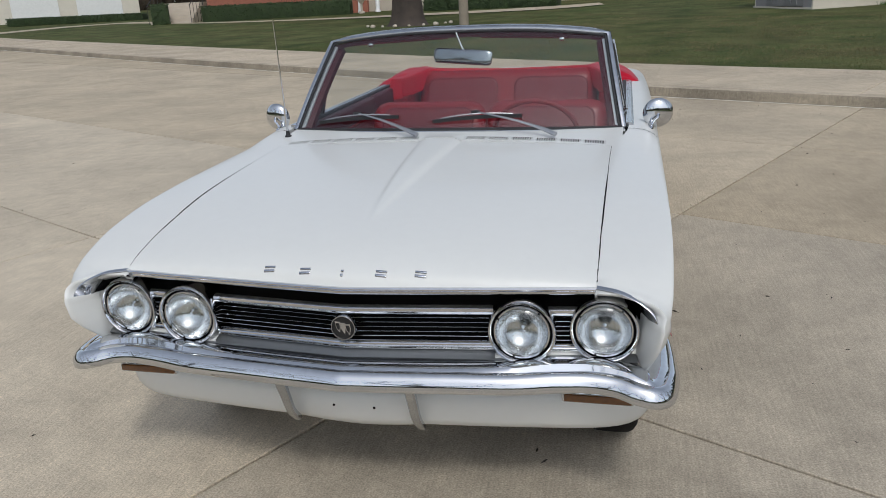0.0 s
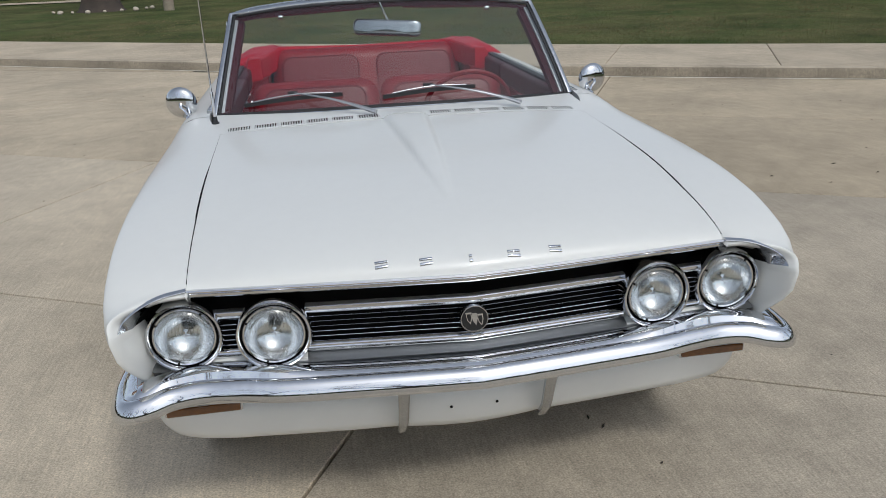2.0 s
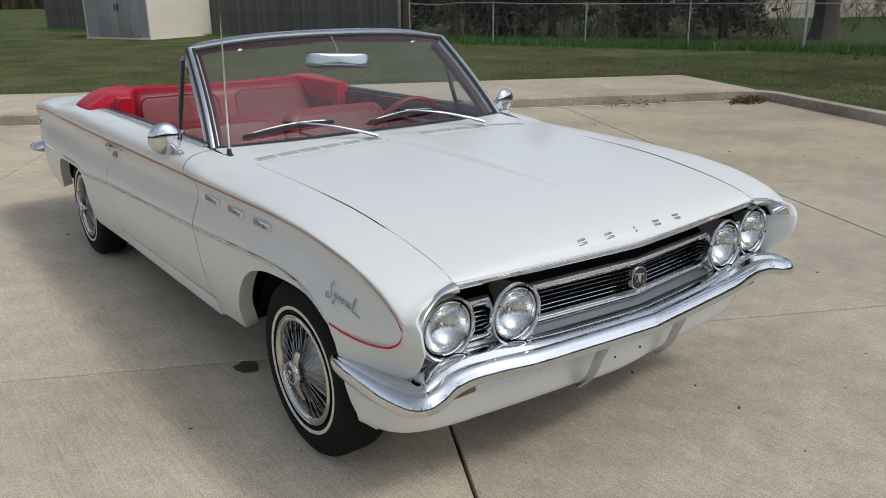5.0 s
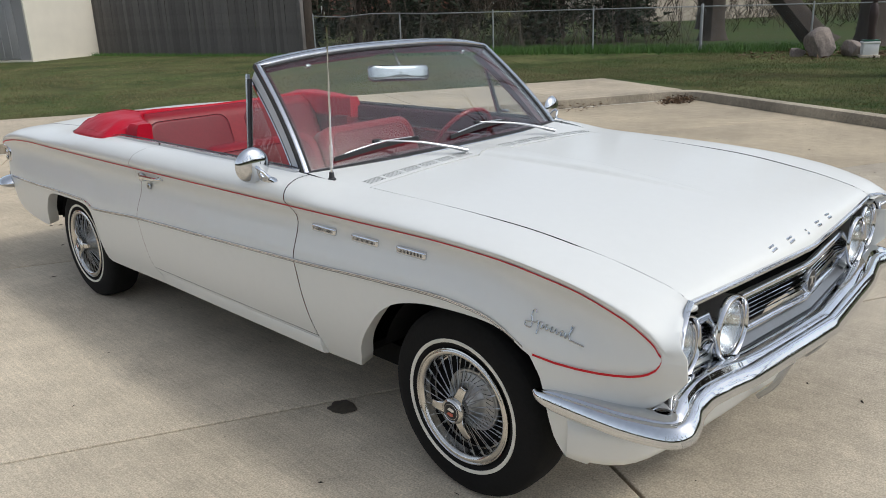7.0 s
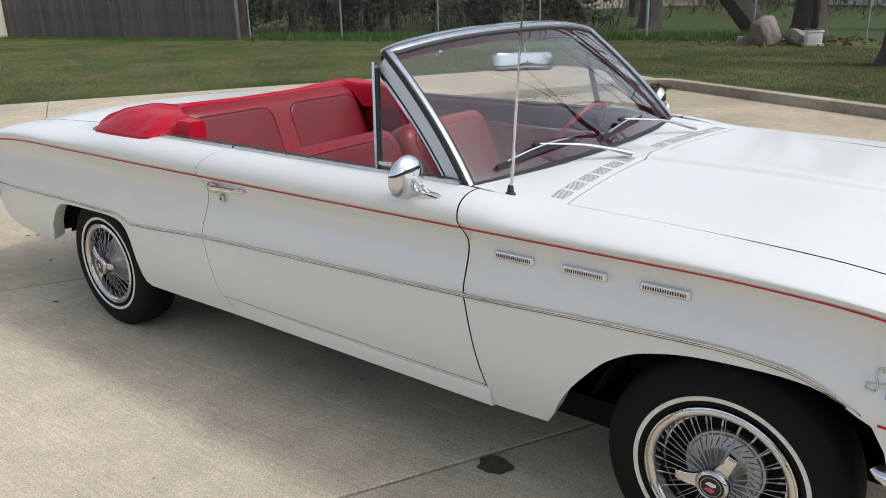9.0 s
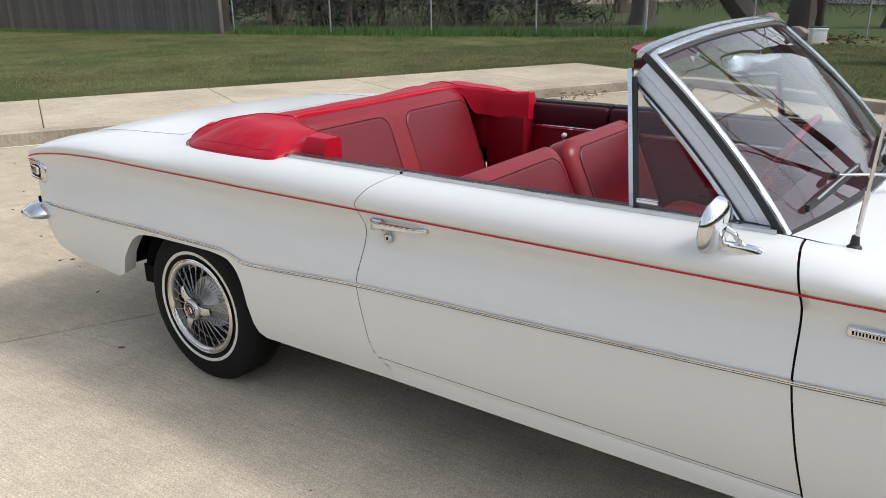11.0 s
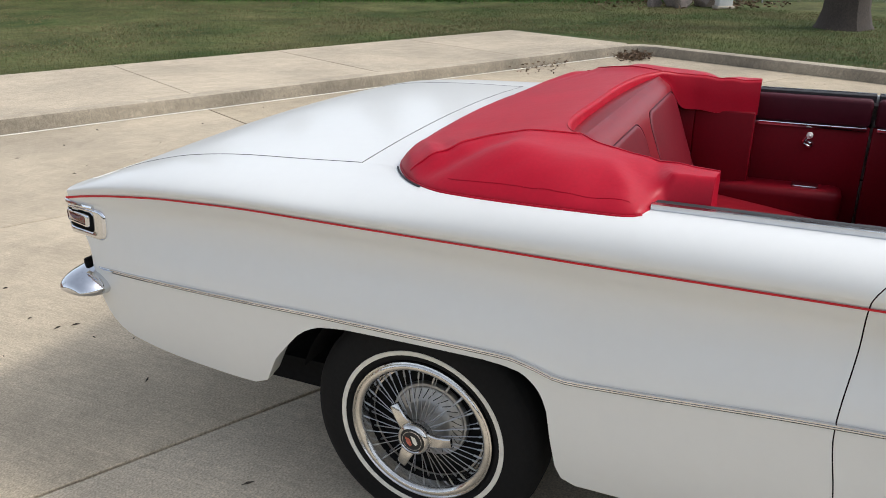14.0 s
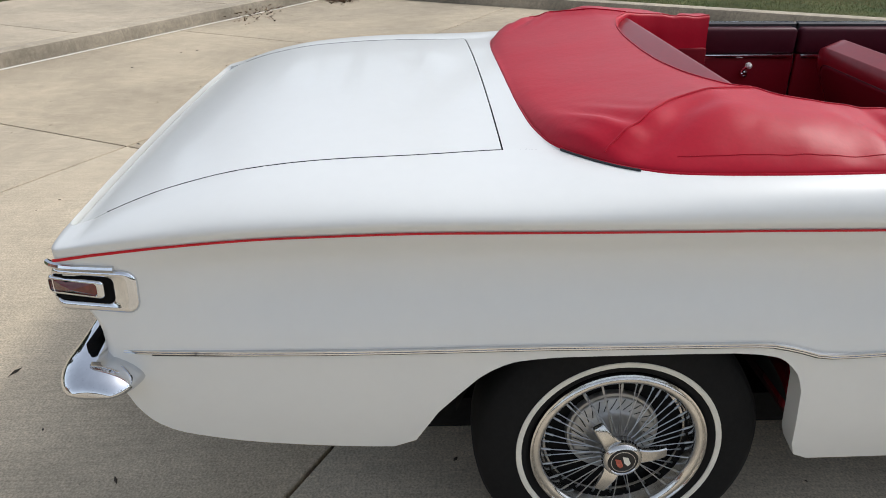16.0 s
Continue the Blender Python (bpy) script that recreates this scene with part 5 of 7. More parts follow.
def hem_z(p):
    """The hem lies on the deck; on the forward tongue it hangs inside the car."""
    return lerp(body_z(p.x, p.y) + 0.003, 0.872, ramp(3.150, 3.122, p.y))


def hem_distance(p):
    best = 9.0
    for a, b in zip(no, no[1:]):
        ab = b - a
        t = max(0.0, min(1.0, (p - a).dot(ab) / ab.dot(ab)))
        best = min(best, (p - a - ab * t).length)
    return best


SEAM = resample([(0.718, 3.705, 0), (0.690, 3.660, 0), (0.655, 3.610, 0), (0.612, 3.560, 0), (0.580, 3.490, 0), (0.556, 3.420, 0), (0.532, 3.352, 0)], 40)


def seam_distance(p):
    """Distance from the piped seam, positive towards the rear panel."""
    best = min(range(40), key=lambda k: (SEAM[k].x - p.x) ** 2 + (SEAM[k].y - p.y) ** 2)
    a, b = SEAM[max(0, best - 1)], SEAM[min(39, best + 1)]
    t = b - a
    side = (p.x - SEAM[best].x) * t.y - (p.y - SEAM[best].y) * t.x
    return math.copysign(math.hypot(p.x - SEAM[best].x, p.y - SEAM[best].y), -side)


def cover_z(p, d, o):
    """Height of the cover at p: a taut panel rising forwards between two padded side rolls; d from the hem."""
    sag = min(1.0, abs(p.x) / 0.60) ** 2.2
    crest = lerp(1.000, 1.024, sag)
    up = max(0.0, min(1.0, (3.826 - p.y) / 0.36))
    panel = 0.944 + (crest - 0.944) * up ** 0.80
    roll = 1.020 - 0.026 * ramp(3.50, 3.05, p.y)
    top = lerp(panel, min(roll, panel + 0.03), ramp(3.47, 3.36, p.y))
    grow = ramp(3.74, 3.62, p.y)
    wide = lerp(0.035, 0.155, grow) * lerp(1.0, 0.22, ramp(3.16, 3.11, p.y))
    edge = hem_z(o)
    q = min(1.0, d / wide)
    rise = lerp(1 - (1 - q) ** 2.2, math.sin(q * math.pi / 2) ** 0.80, grow)
    s = seam_distance(p)
    pad = 0.006 * math.exp(-(s / 0.035) ** 2) - 0.012 * math.exp(-((s - 0.055) / 0.032) ** 2) * ramp(3.44, 3.56, p.y)
    return edge + (top - edge) * rise + pad * min(1.0, d / 0.05)


def cover_folds(sx, p, d):
    """Soft slack of the vinyl, tight pulls at the rear corner and gathers over the hem."""
    damp = ramp(0.0, 0.03, d)
    z = 0.0042 * noise.noise(Vector((p.x * 3.2 * sx, p.y * 4.0, 1.3)))
    pull = math.exp(-((p.x - 0.64) ** 2 + (p.y - 3.72) ** 2) / 0.010)
    across = (p.x - 0.60) * 0.55 + (p.y - 3.70) * 0.83
    z += pull * 0.006 * math.sin(across * 95 + 0.6)
    side = ramp(0.15, 0.05, d) * ramp(3.66, 3.55, p.y) * ramp(3.14, 3.20, p.y)
    z += side * (0.0050 * noise.noise(Vector((p.y * 13, d * 5, 3.0 + sx))) + 0.0030 * noise.noise(Vector((p.y * 31 + d * 25, d * 12, 7.0 + sx))))
    tip = ramp(3.32, 3.16, p.y)
    z += tip * 0.0045 * noise.noise(Vector((p.x * 15 + p.y * 9, p.y * 17, 2.0 + sx)))
    return z * damp


def cover_at(sx, x, y):
    p = Vector((x, y, 0))
    o = min((a.lerp(b, q / 4) for a, b in zip(no, no[1:]) for q in range(4)), key=lambda c: (c - p).length)
    d = (o - p).length
    return Vector((sx * x, y, cover_z(p, d, o) + cover_folds(sx, p, d)))


def cover_pt(sx, i, q):
    o, n = rim(i)
    p = o.lerp(n, q)
    d = 0.0 if q == 0 else hem_distance(p)
    return Vector((sx * p.x, p.y, cover_z(p, d, o) + cover_folds(sx, p, d)))


QS = [0.0, 0.012, 0.03, 0.055, 0.09] + [0.13 + 0.87 * k / 34 for k in range(35)]
rows = []
for sx, order in ((-1, list(range(NB, -1, -1))), (1, list(range(1, NB + 1)))):
    for i in order:
        o, n = rim(i)
        top = [cover_pt(sx, i, q) for q in QS]
        hem = Vector((sx * o.x, o.y, hem_z(o) - 0.012))
        e = top[-1]
        drop = lerp(0.034, 0.118, ramp(3.345, 3.27, n.y))
        out = Vector((-sx * ramp(0.40, 0.56, n.x), -(1 - ramp(0.50, 0.58, n.x)), 0))
        wob = 0.004 * noise.noise(Vector((n.y * 20, n.x * 12, 9.0)))
        row = [hem] + top + [e + out * 0.006 + Vector((0, 0, -0.003)), e + out * 0.009 + Vector((0, 0, -0.010)), e + out * (0.008 + wob) + Vector((0, 0, -drop * 0.55)), e + out * (0.012 + wob) + Vector((0, 0, -drop)), e - out * 0.004 + Vector((0, 0, -drop - 0.004))]
        rows.append(row)
nv = len(rows[0])
v, f = grid(rows)
f.append(tuple(range(nv)))
f.append(tuple(reversed(range(len(v) - nv, len(v)))))
boot = part("top_cover", mesh_of("top_cover", v, f, BOOT, sharp=60), car, "bright red vinyl cover over the folded top")
for sx in (-1, 1):
    hem = [Vector((sx * o.x, o.y, hem_z(o) - 0.006)) for o in no if o.y > 3.14]
    part("cover_hem", mesh_of("cover_hem", *sweep(hem, ring(0.0055, 6)), BOOT), boot, "stitched red hem")
    trim = []
    for o in no:
        if 0.63 < o.x and o.y > 3.63:
            n_ = Vector((o.x - 0.45, o.y - 3.42, 0)).normalized() * 0.009
            trim.append(Vector((sx * (o.x + n_.x), o.y + n_.y, body_z(o.x + n_.x, o.y + n_.y) + 0.002)))
    part("cover_rail", mesh_of("cover_rail", *sweep(trim, ring(0.0024, 6)), WEATHER), boot, "dark rail under the cover")
    stitch = [cover_pt(sx, i, 0.026 / max(0.05, (rim(i)[1] - rim(i)[0]).length)) + Vector((0, 0, 0.0004)) for i in range(0, NB + 1) if 3.17 < no[i].y < 3.60]
    part("hem_stitch", mesh_of("hem_stitch", *sweep(stitch, ring(0.0008, 5)), BOOT), boot, "stitched line above the hem")
    # the piping leaves the hem at the rear corner and runs forward to the corner of the inner edge
    seam = [cover_at(sx, c_.x, c_.y) + Vector((0, 0, 0.001)) for c_ in SEAM]
    seam = [(seam[max(0, k - 1)] + seam[k] * 2 + seam[min(39, k + 1)]) / 4 for k in range(40)]
    part("cover_piping", mesh_of("cover_piping", *sweep(seam, ring(0.0026, 6)), BOOT), boot, "red piping seam")
    edge = [cover_pt(sx, i, 1.0) + Vector((0, 0, 0.0005)) for i in range(0, NB + 1)]
    part("edge_piping", mesh_of("edge_piping", *sweep(edge, ring(0.0022, 6)), BOOT), boot, "piped inner edge")

# ---- wheels ----
POLISHED = material("polished_wheel_trim", (0.60, 0.59, 0.57), 0.17, 1.0, vary=0.10, scale=18.0)
ALLOY = material("dull_alloy", (0.42, 0.42, 0.41), 0.40, 0.85, vary=0.12, scale=30.0)


def wheel_parts(parent):
    part("tyre", mesh_of("tyre", *lathe([(-0.080, 0.192), (-0.088, 0.220), (-0.092, 0.250), (-0.086, 0.280), (-0.074, 0.299), (-0.058, 0.309), (-0.03, 0.312), (0.03, 0.312), (0.058, 0.309), (0.066, 0.304), (0.070, 0.302), (0.074, 0.299), (0.086, 0.280), (0.0925, 0.250), (0.0905, 0.2235), (0.089, 0.2085), (0.084, 0.198), (0.076, 0.190), (0.0, 0.170)], 72), RUBBER), parent, "black tyre")
    part("whitewall", mesh_of("whitewall", *lathe([(0.0885, 0.2098), (0.0912, 0.2108), (0.0928, 0.2165), (0.0922, 0.2212), (0.0902, 0.2225)], 72), WHITEWALL), parent, "narrow white sidewall band")
    rim = part("rim", mesh_of("rim", *lathe([(0.070, 0.190), (0.084, 0.1925), (0.090, 0.1915), (0.0915, 0.188), (0.0885, 0.1855), (0.0910, 0.183), (0.0925, 0.178), (0.0905, 0.172), (0.085, 0.1675), (0.080, 0.1655), (0.074, 0.1645), (0.060, 0.160), (0.0, 0.154)], 72), POLISHED), parent, "bright rim ring")
    part("rim_step", mesh_of("rim_step", *lathe([(0.046, 0.1585), (0.046, 0.1525), (0.042, 0.1505), (0.036, 0.1505)], 60), POLISHED), rim, "inner rim bead")
    part("rim_well", mesh_of("rim_well", *lathe([(0.060, 0.160), (0.02, 0.154), (0.010, 0.11), (0.010, 0.0)], 48), DARK), parent)
    drum = part("hub_drum", mesh_of("hub_drum", *lathe([(0.016, 0.104), (0.026, 0.1035), (0.029, 0.101), (0.030, 0.0955), (0.034, 0.0935), (0.036, 0.090), (0.040, 0.066), (0.046, 0.060), (0.058, 0.054), (0.076, 0.046), (0.092, 0.038)], 48), ALLOY), parent, "bright stepped hub shell")
    ribs = [sweep([(0.0355, 0.092 * math.cos(a), 0.092 * math.sin(a)), (0.0382, 0.080 * math.cos(a + 0.07), 0.080 * math.sin(a + 0.07)), (0.0405, 0.067 * math.cos(a + 0.20), 0.067 * math.sin(a + 0.20))], ring(0.0011, 4), up=(1, 0, 0)) for a in [2 * math.pi * k / 30 for k in range(30)]]
    part("drum_groove", mesh_of("drum_groove", *joined(*ribs), WEATHER), drum, "curved dark grooves")
    cap = part("hub_cap", mesh_of("hub_cap", *lathe([(0.088, 0.034), (0.096, 0.041), (0.114, 0.043), (0.124, 0.042), (0.130, 0.038), (0.132, 0.0335), (0.130, 0.0315)], 40), POLISHED), parent, "chrome hub cap")
    part("hub_emblem", mesh_of("hub_emblem", *lathe([(0.129, 0.032), (0.1305, 0.026), (0.1315, 0.0)], 32), BADGE), cap, "black round emblem")
    part("emblem_ring", mesh_of("emblem_ring", *lathe([(0.1305, 0.0265), (0.1318, 0.0260), (0.1318, 0.0248), (0.1305, 0.0243)], 32), STEEL), cap, "thin bright ring")

    def lozenge(y0, z0, w, h, x=0.1328):
        return [(x, y0 - w / 2 - 0.003, z0 + h / 2 + 0.002), (x, y0 + w / 2 - 0.003, z0 + h / 2 - 0.002), (x, y0 + w / 2 + 0.002, z0 - h / 2 + 0.001), (x, y0 + 0.002, z0 - h / 2 - 0.004), (x, y0 - w / 2 + 0.001, z0 - h / 2 + 0.003)]
    part("emblem_mark", mesh_of("emblem_mark", *joined((lozenge(-0.0085, -0.001, 0.012, 0.020), [(0, 1, 2, 3, 4)])), EMBLEM, smooth=False), cap, "red shield mark")
    part("emblem_mark", mesh_of("emblem_mark", *joined((lozenge(0.0075, 0.003, 0.012, 0.020), [(0, 1, 2, 3, 4)])), WHITEWALL, smooth=False), cap, "white shield mark")
    for k in range(3):
        a = 2 * math.pi * k / 3
        c, s = math.cos(a), math.sin(a)

        def wp(r, w, x):
            return (x, r * c - w * s, r * s + w * c)
        rows = []
        for r, lo, hi, x in ((0.034, -0.022, 0.020, 0.118), (0.046, -0.0180, 0.0165, 0.1215), (0.062, -0.0155, 0.0145, 0.1225), (0.080, -0.0135, 0.0130, 0.1205), (0.0935, -0.0125, 0.0120, 0.117), (0.0965, -0.0105, 0.0120, 0.1155)):
            rows.append([wp(r, lo, x - 0.010), wp(r, lo, x - 0.002), wp(r, lo + 0.003, x), wp(r, hi - 0.003, x + 0.001), wp(r, hi, x - 0.001), wp(r, hi, x - 0.010)])
        v, f = grid(rows, close_v=True)
        f += [tuple(range(5, -1, -1)), tuple(range(len(v) - 6, len(v)))]
        part("knock_off_wing", mesh_of("knock_off_wing", v, f, POLISHED, sharp=30), parent, "chrome spinner wing")
    sp = mesh_of("spoke", *joined(sweep([(0.093, 0.038, 0.012), (0.079, 0.152, 0.030)], ring(0.00125, 5)), sweep([(0.0800, 0.143, 0.0286), (0.0780, 0.156, 0.0306)], ring(0.0026, 6)), sweep([(0.0780, 0.156, 0.0306), (0.0770, 0.165, 0.032)], ring(0.0020, 6))), WIRE)
    sp2 = mesh_of("spoke", *joined(sweep([(0.086, 0.040, -0.012), (0.052, 0.150, -0.030)], ring(0.00125, 5)), sweep([(0.0545, 0.142, -0.0287), (0.0508, 0.154, -0.0306)], ring(0.0026, 6))), WIRE)
    for k in range(24):
        for m, off in ((sp, 0.0), (sp2, 0.131)):
            part("spoke", m, parent, m=Matrix.Rotation(2 * math.pi * k / 24 + off, 4, "X"))


EMBLEM = material("emblem_red", (0.48, 0.12, 0.08), 0.3, 0.2, vary=0.4, scale=150.0)
first = new("wheel")
first.parent = car
first["label"] = "wire-spoke wheel with narrow whitewall tyre"
wheel_parts(first)
places = [(-0.735, 0.797, True), (-0.735, 3.637, True), (0.735, 0.797, False), (0.735, 3.637, False)]
for k, (x, y, right) in enumerate(places):
    m = Matrix.Translation((x, y, 0.308)) @ Matrix.Rotation(math.pi if right else 0.0, 4, "Z") @ Matrix.Rotation((1.13, 0.10, 0.5, 2.0)[k], 4, "X")
    if k == 0:
        first.matrix_basis = m
    else:
        copy_thing(first, m)

# ---- ground, kerb, walk, lawn ----
CONCRETE = material("driveway_concrete", (0.520, 0.447, 0.338), 0.85, vary=0.12, scale=0.7, fine=45.0, bump=0.35, bump_scale=140.0, rand=0.05)


def weathered(m, dark=0.72, light=1.10):
    """Adds blotches of dirt a metre across and small dark specks to a concrete."""
    nt = m.node_tree
    b = nt.nodes["Principled BSDF"]
    source = b.inputs["Base Color"].links[0].from_socket
    tc = nt.nodes.new("ShaderNodeNewGeometry")
    blot, speck = nt.nodes.new("ShaderNodeTexNoise"), nt.nodes.new("ShaderNodeTexVoronoi")
    blot.inputs["Scale"].default_value, blot.inputs["Detail"].default_value, blot.inputs["Roughness"].default_value = 0.9, 9, 0.62
    speck.inputs["Scale"].default_value = 26.0
    r1, r2 = nt.nodes.new("ShaderNodeMapRange"), nt.nodes.new("ShaderNodeMapRange")
    for node, lo, hi, a, c in ((r1, 0.36, 0.60, dark, light), (r2, 0.035, 0.075, 0.62, 1.0)):
        for k, v in zip((1, 2, 3, 4), (lo, hi, a, c)):
            node.inputs[k].default_value = v
    mul, hsv = nt.nodes.new("ShaderNodeMath"), nt.nodes.new("ShaderNodeHueSaturation")
    mul.operation = "MULTIPLY"
    link = nt.links.new
    link(tc.outputs["Position"], blot.inputs["Vector"])
    link(tc.outputs["Position"], speck.inputs["Vector"])
    link(blot.outputs[0], r1.inputs[0])
    link(speck.outputs["Distance"], r2.inputs[0])
    link(r1.outputs[0], mul.inputs[0])
    grain, r3, mul2 = nt.nodes.new("ShaderNodeTexNoise"), nt.nodes.new("ShaderNodeMapRange"), nt.nodes.new("ShaderNodeMath")
    grain.inputs["Scale"].default_value, grain.inputs["Detail"].default_value = 150.0, 6
    for k, v in zip((1, 2, 3, 4), (0.3, 0.7, 0.70, 1.30)):
        r3.inputs[k].default_value = v
    mul2.operation = "MULTIPLY"
    link(tc.outputs["Position"], grain.inputs["Vector"])
    link(grain.outputs[0], r3.inputs[0])
    link(r2.outputs[0], mul2.inputs[0])
    link(r3.outputs[0], mul2.inputs[1])
    broom, turn, r4, mul3 = nt.nodes.new("ShaderNodeTexNoise"), nt.nodes.new("ShaderNodeMapping"), nt.nodes.new("ShaderNodeMapRange"), nt.nodes.new("ShaderNodeMath")
    turn.inputs["Rotation"].default_value, turn.inputs["Scale"].default_value = (0, 0, radians(27.1)), (90.0, 5.0, 1.0)
    broom.inputs["Scale"].default_value, broom.inputs["Detail"].default_value = 1.0, 3
    for k, v in zip((1, 2, 3, 4), (0.3, 0.7, 0.91, 1.09)):
        r4.inputs[k].default_value = v
    mul3.operation = "MULTIPLY"
    mott, r5, mul4 = nt.nodes.new("ShaderNodeTexNoise"), nt.nodes.new("ShaderNodeMapRange"), nt.nodes.new("ShaderNodeMath")
    mott.inputs["Scale"].default_value, mott.inputs["Detail"].default_value, mott.inputs["Roughness"].default_value = 7.0, 8, 0.7
    for k, v in zip((1, 2, 3, 4), (0.32, 0.68, 0.88, 1.10)):
        r5.inputs[k].default_value = v
    mul4.operation = "MULTIPLY"
    link(tc.outputs["Position"], mott.inputs["Vector"])
    link(mott.outputs[0], r5.inputs[0])
    link(tc.outputs["Position"], turn.inputs["Vector"])
    link(turn.outputs[0], broom.inputs["Vector"])
    link(broom.outputs[0], r4.inputs[0])
    link(r4.outputs[0], mul4.inputs[0])
    link(r5.outputs[0], mul4.inputs[1])
    link(mul2.outputs[0], mul3.inputs[0])
    link(mul4.outputs[0], mul3.inputs[1])
    link(mul3.outputs[0], mul.inputs[1])
    link(mul.outputs[0], hsv.inputs["Value"])
    link(source, hsv.inputs["Color"])
    link(hsv.outputs[0], b.inputs["Base Color"])


weathered(CONCRETE, 0.84, 1.06)
# Slab copies below are lifted or dimmed: uneven ground light put into the colour.
DIMCON = material("dimmed_driveway_concrete", (0.418, 0.362, 0.279), 0.85, vary=0.12, scale=0.7, fine=45.0, bump=0.35, bump_scale=140.0, rand=0.04)
weathered(DIMCON, 0.84, 1.06)
TANCON = material("tan_driveway_concrete", (0.425, 0.352, 0.248), 0.85, vary=0.12, scale=0.7, fine=45.0, bump=0.35, bump_scale=140.0, rand=0.04)
weathered(TANCON, 0.84, 1.06)
LIFTCON = material("lifted_driveway_concrete", (0.475, 0.398, 0.288), 0.85, vary=0.12, scale=0.7, fine=45.0, bump=0.35, bump_scale=140.0, rand=0.04)
weathered(LIFTCON, 0.84, 1.06)
WALKCON = material("walk_concrete", (0.47, 0.395, 0.290), 0.85, vary=0.10, scale=0.9, fine=50.0, bump=0.3, bump_scale=120.0, rand=0.04)
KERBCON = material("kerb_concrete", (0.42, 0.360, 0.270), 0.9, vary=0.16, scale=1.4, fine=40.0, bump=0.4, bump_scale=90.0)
# upright kerb face, in a darker tone than the kerb top
KERBDARK = material("dark_kerb_face", (0.275, 0.235, 0.175), 0.9, vary=0.22, scale=1.1, fine=30.0, bump=0.4, bump_scale=90.0)
JOINT = material("joint_filler", (0.014, 0.012, 0.010), 0.95, vary=0.2, scale=6.0)
GRASSBASE = material("lawn", (0.036, 0.064, 0.017), 0.95, vary=0.1, scale=0.55, fine=14.0, bump=0.5, bump_scale=60.0, colour2=(0.118, 0.110, 0.048), spec=0.1)
WOODFLOOR = material("woodland_floor", (0.036, 0.072, 0.017), 0.95, vary=0.1, scale=0.5, fine=9.0, bump=0.8, bump_scale=30.0, colour2=(0.070, 0.072, 0.032), spec=0.1)


weathered(GRASSBASE, 0.72, 1.22)
weathered(WALKCON, 0.88, 1.05)
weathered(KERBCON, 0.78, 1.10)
weathered(KERBDARK, 0.70, 1.12)


def bend(u):
    """How far the kerb swings back to the west."""
    a = max(0.0, -u - 3.0)
    return 0.10 * a * a / (a + 4.0) + 0.0004 * a * a


V0, U0 = 8.66, 5.70
far = 600.0
g = part("ground", mesh_of("ground", [(-far, -far, -0.09), (far, -far, -0.09), (far, far, -0.09), (-far, far, -0.09)], [(0, 1, 2, 3)], GRASSBASE, smooth=False))
tagged(g, "grassy ground reaching the horizon", "ground", kind="structure")
drive = part("driveway", mesh_of("driveway", [tuple(S(u, v, -0.035)) for u, v in ((-70, -9.06), (5.76, -9.06), (5.76, 8.72), (-4, 8.72), (-30, 13), (-70, 20))], [(0, 1, 2, 3, 4, 5)], JOINT, smooth=False))
tagged(drive, "pale concrete driveway in large slabs with dark joints", "driveway", kind="structure")


def slab_mesh(w, d, gap, name, mat, h=0.05):
    b = 0.003
    x0, x1, y0, y1 = gap / 2, w - gap / 2, gap / 2, d - gap / 2
    v = [(x0, y0, -h), (x1, y0, -h), (x1, y1, -h), (x0, y1, -h), (x0, y0, -b), (x1, y0, -b), (x1, y1, -b), (x0, y1, -b), (x0 + b, y0 + b, 0), (x1 - b, y0 + b, 0), (x1 - b, y1 - b, 0), (x0 + b, y1 - b, 0)]
    f = [(0, 1, 5, 4), (1, 2, 6, 5), (2, 3, 7, 6), (3, 0, 4, 7), (4, 5, 9, 8), (5, 6, 10, 9), (6, 7, 11, 10), (7, 4, 8, 11), (8, 9, 10, 11)]
    return mesh_of(name, v, f, mat, smooth=False)


DU, DV = 3.17, 2.54
slab = slab_mesh(DU, DV, 0.013, "slab", CONCRETE)
tan_slab = slab_mesh(DU, DV, 0.013, "tan_slab", TANCON)
dimmed_slab = slab_mesh(DU, DV, 0.013, "dimmed_slab", DIMCON)
lifted_slab = slab_mesh(DU, DV, 0.013, "lifted_slab", LIFTCON)
# brighter copies for i < 0, dimmer ones from i = 0: painted ground brightness
for i in range(-9, 2):
    for j in range(-4, 3):
        part("slab", (tan_slab if j > 0 else dimmed_slab) if i >= 0 else (lifted_slab if j > 0 else slab), drive, m=SITE @ Matrix.Translation((-0.58 + DU * i, 1.10 + DV * j, 0)))
rest = []
for i in range(-20, 2):
    for j in range(-4, 6):
        if -9 <= i < 2 and -4 <= j < 3:
            continue
        u0, v0 = -0.58 + DU * i, 1.10 + DV * j
        if j >= 3:
            top = V0 + bend(u0 + DU)
            if v0 > top - 0.05:
                continue
            v1, v2 = min(v0 + DV, V0 + bend(u0) + 0.02), min(v0 + DV, top + 0.02)
        else:
            v1 = v2 = v0 + DV
        rest.append(([tuple(S(u0 + 0.004, v0 + 0.004)), tuple(S(u0 + DU - 0.004, v0 + 0.004)), tuple(S(u0 + DU - 0.004, v2 - 0.004)), tuple(S(u0 + 0.004, v1 - 0.004))], [(0, 1, 2, 3)]))
ob = part("far_slabs", mesh_of("far_slabs", *joined(*rest), TANCON, smooth=False), drive)
ob["kind"] = "stuff"

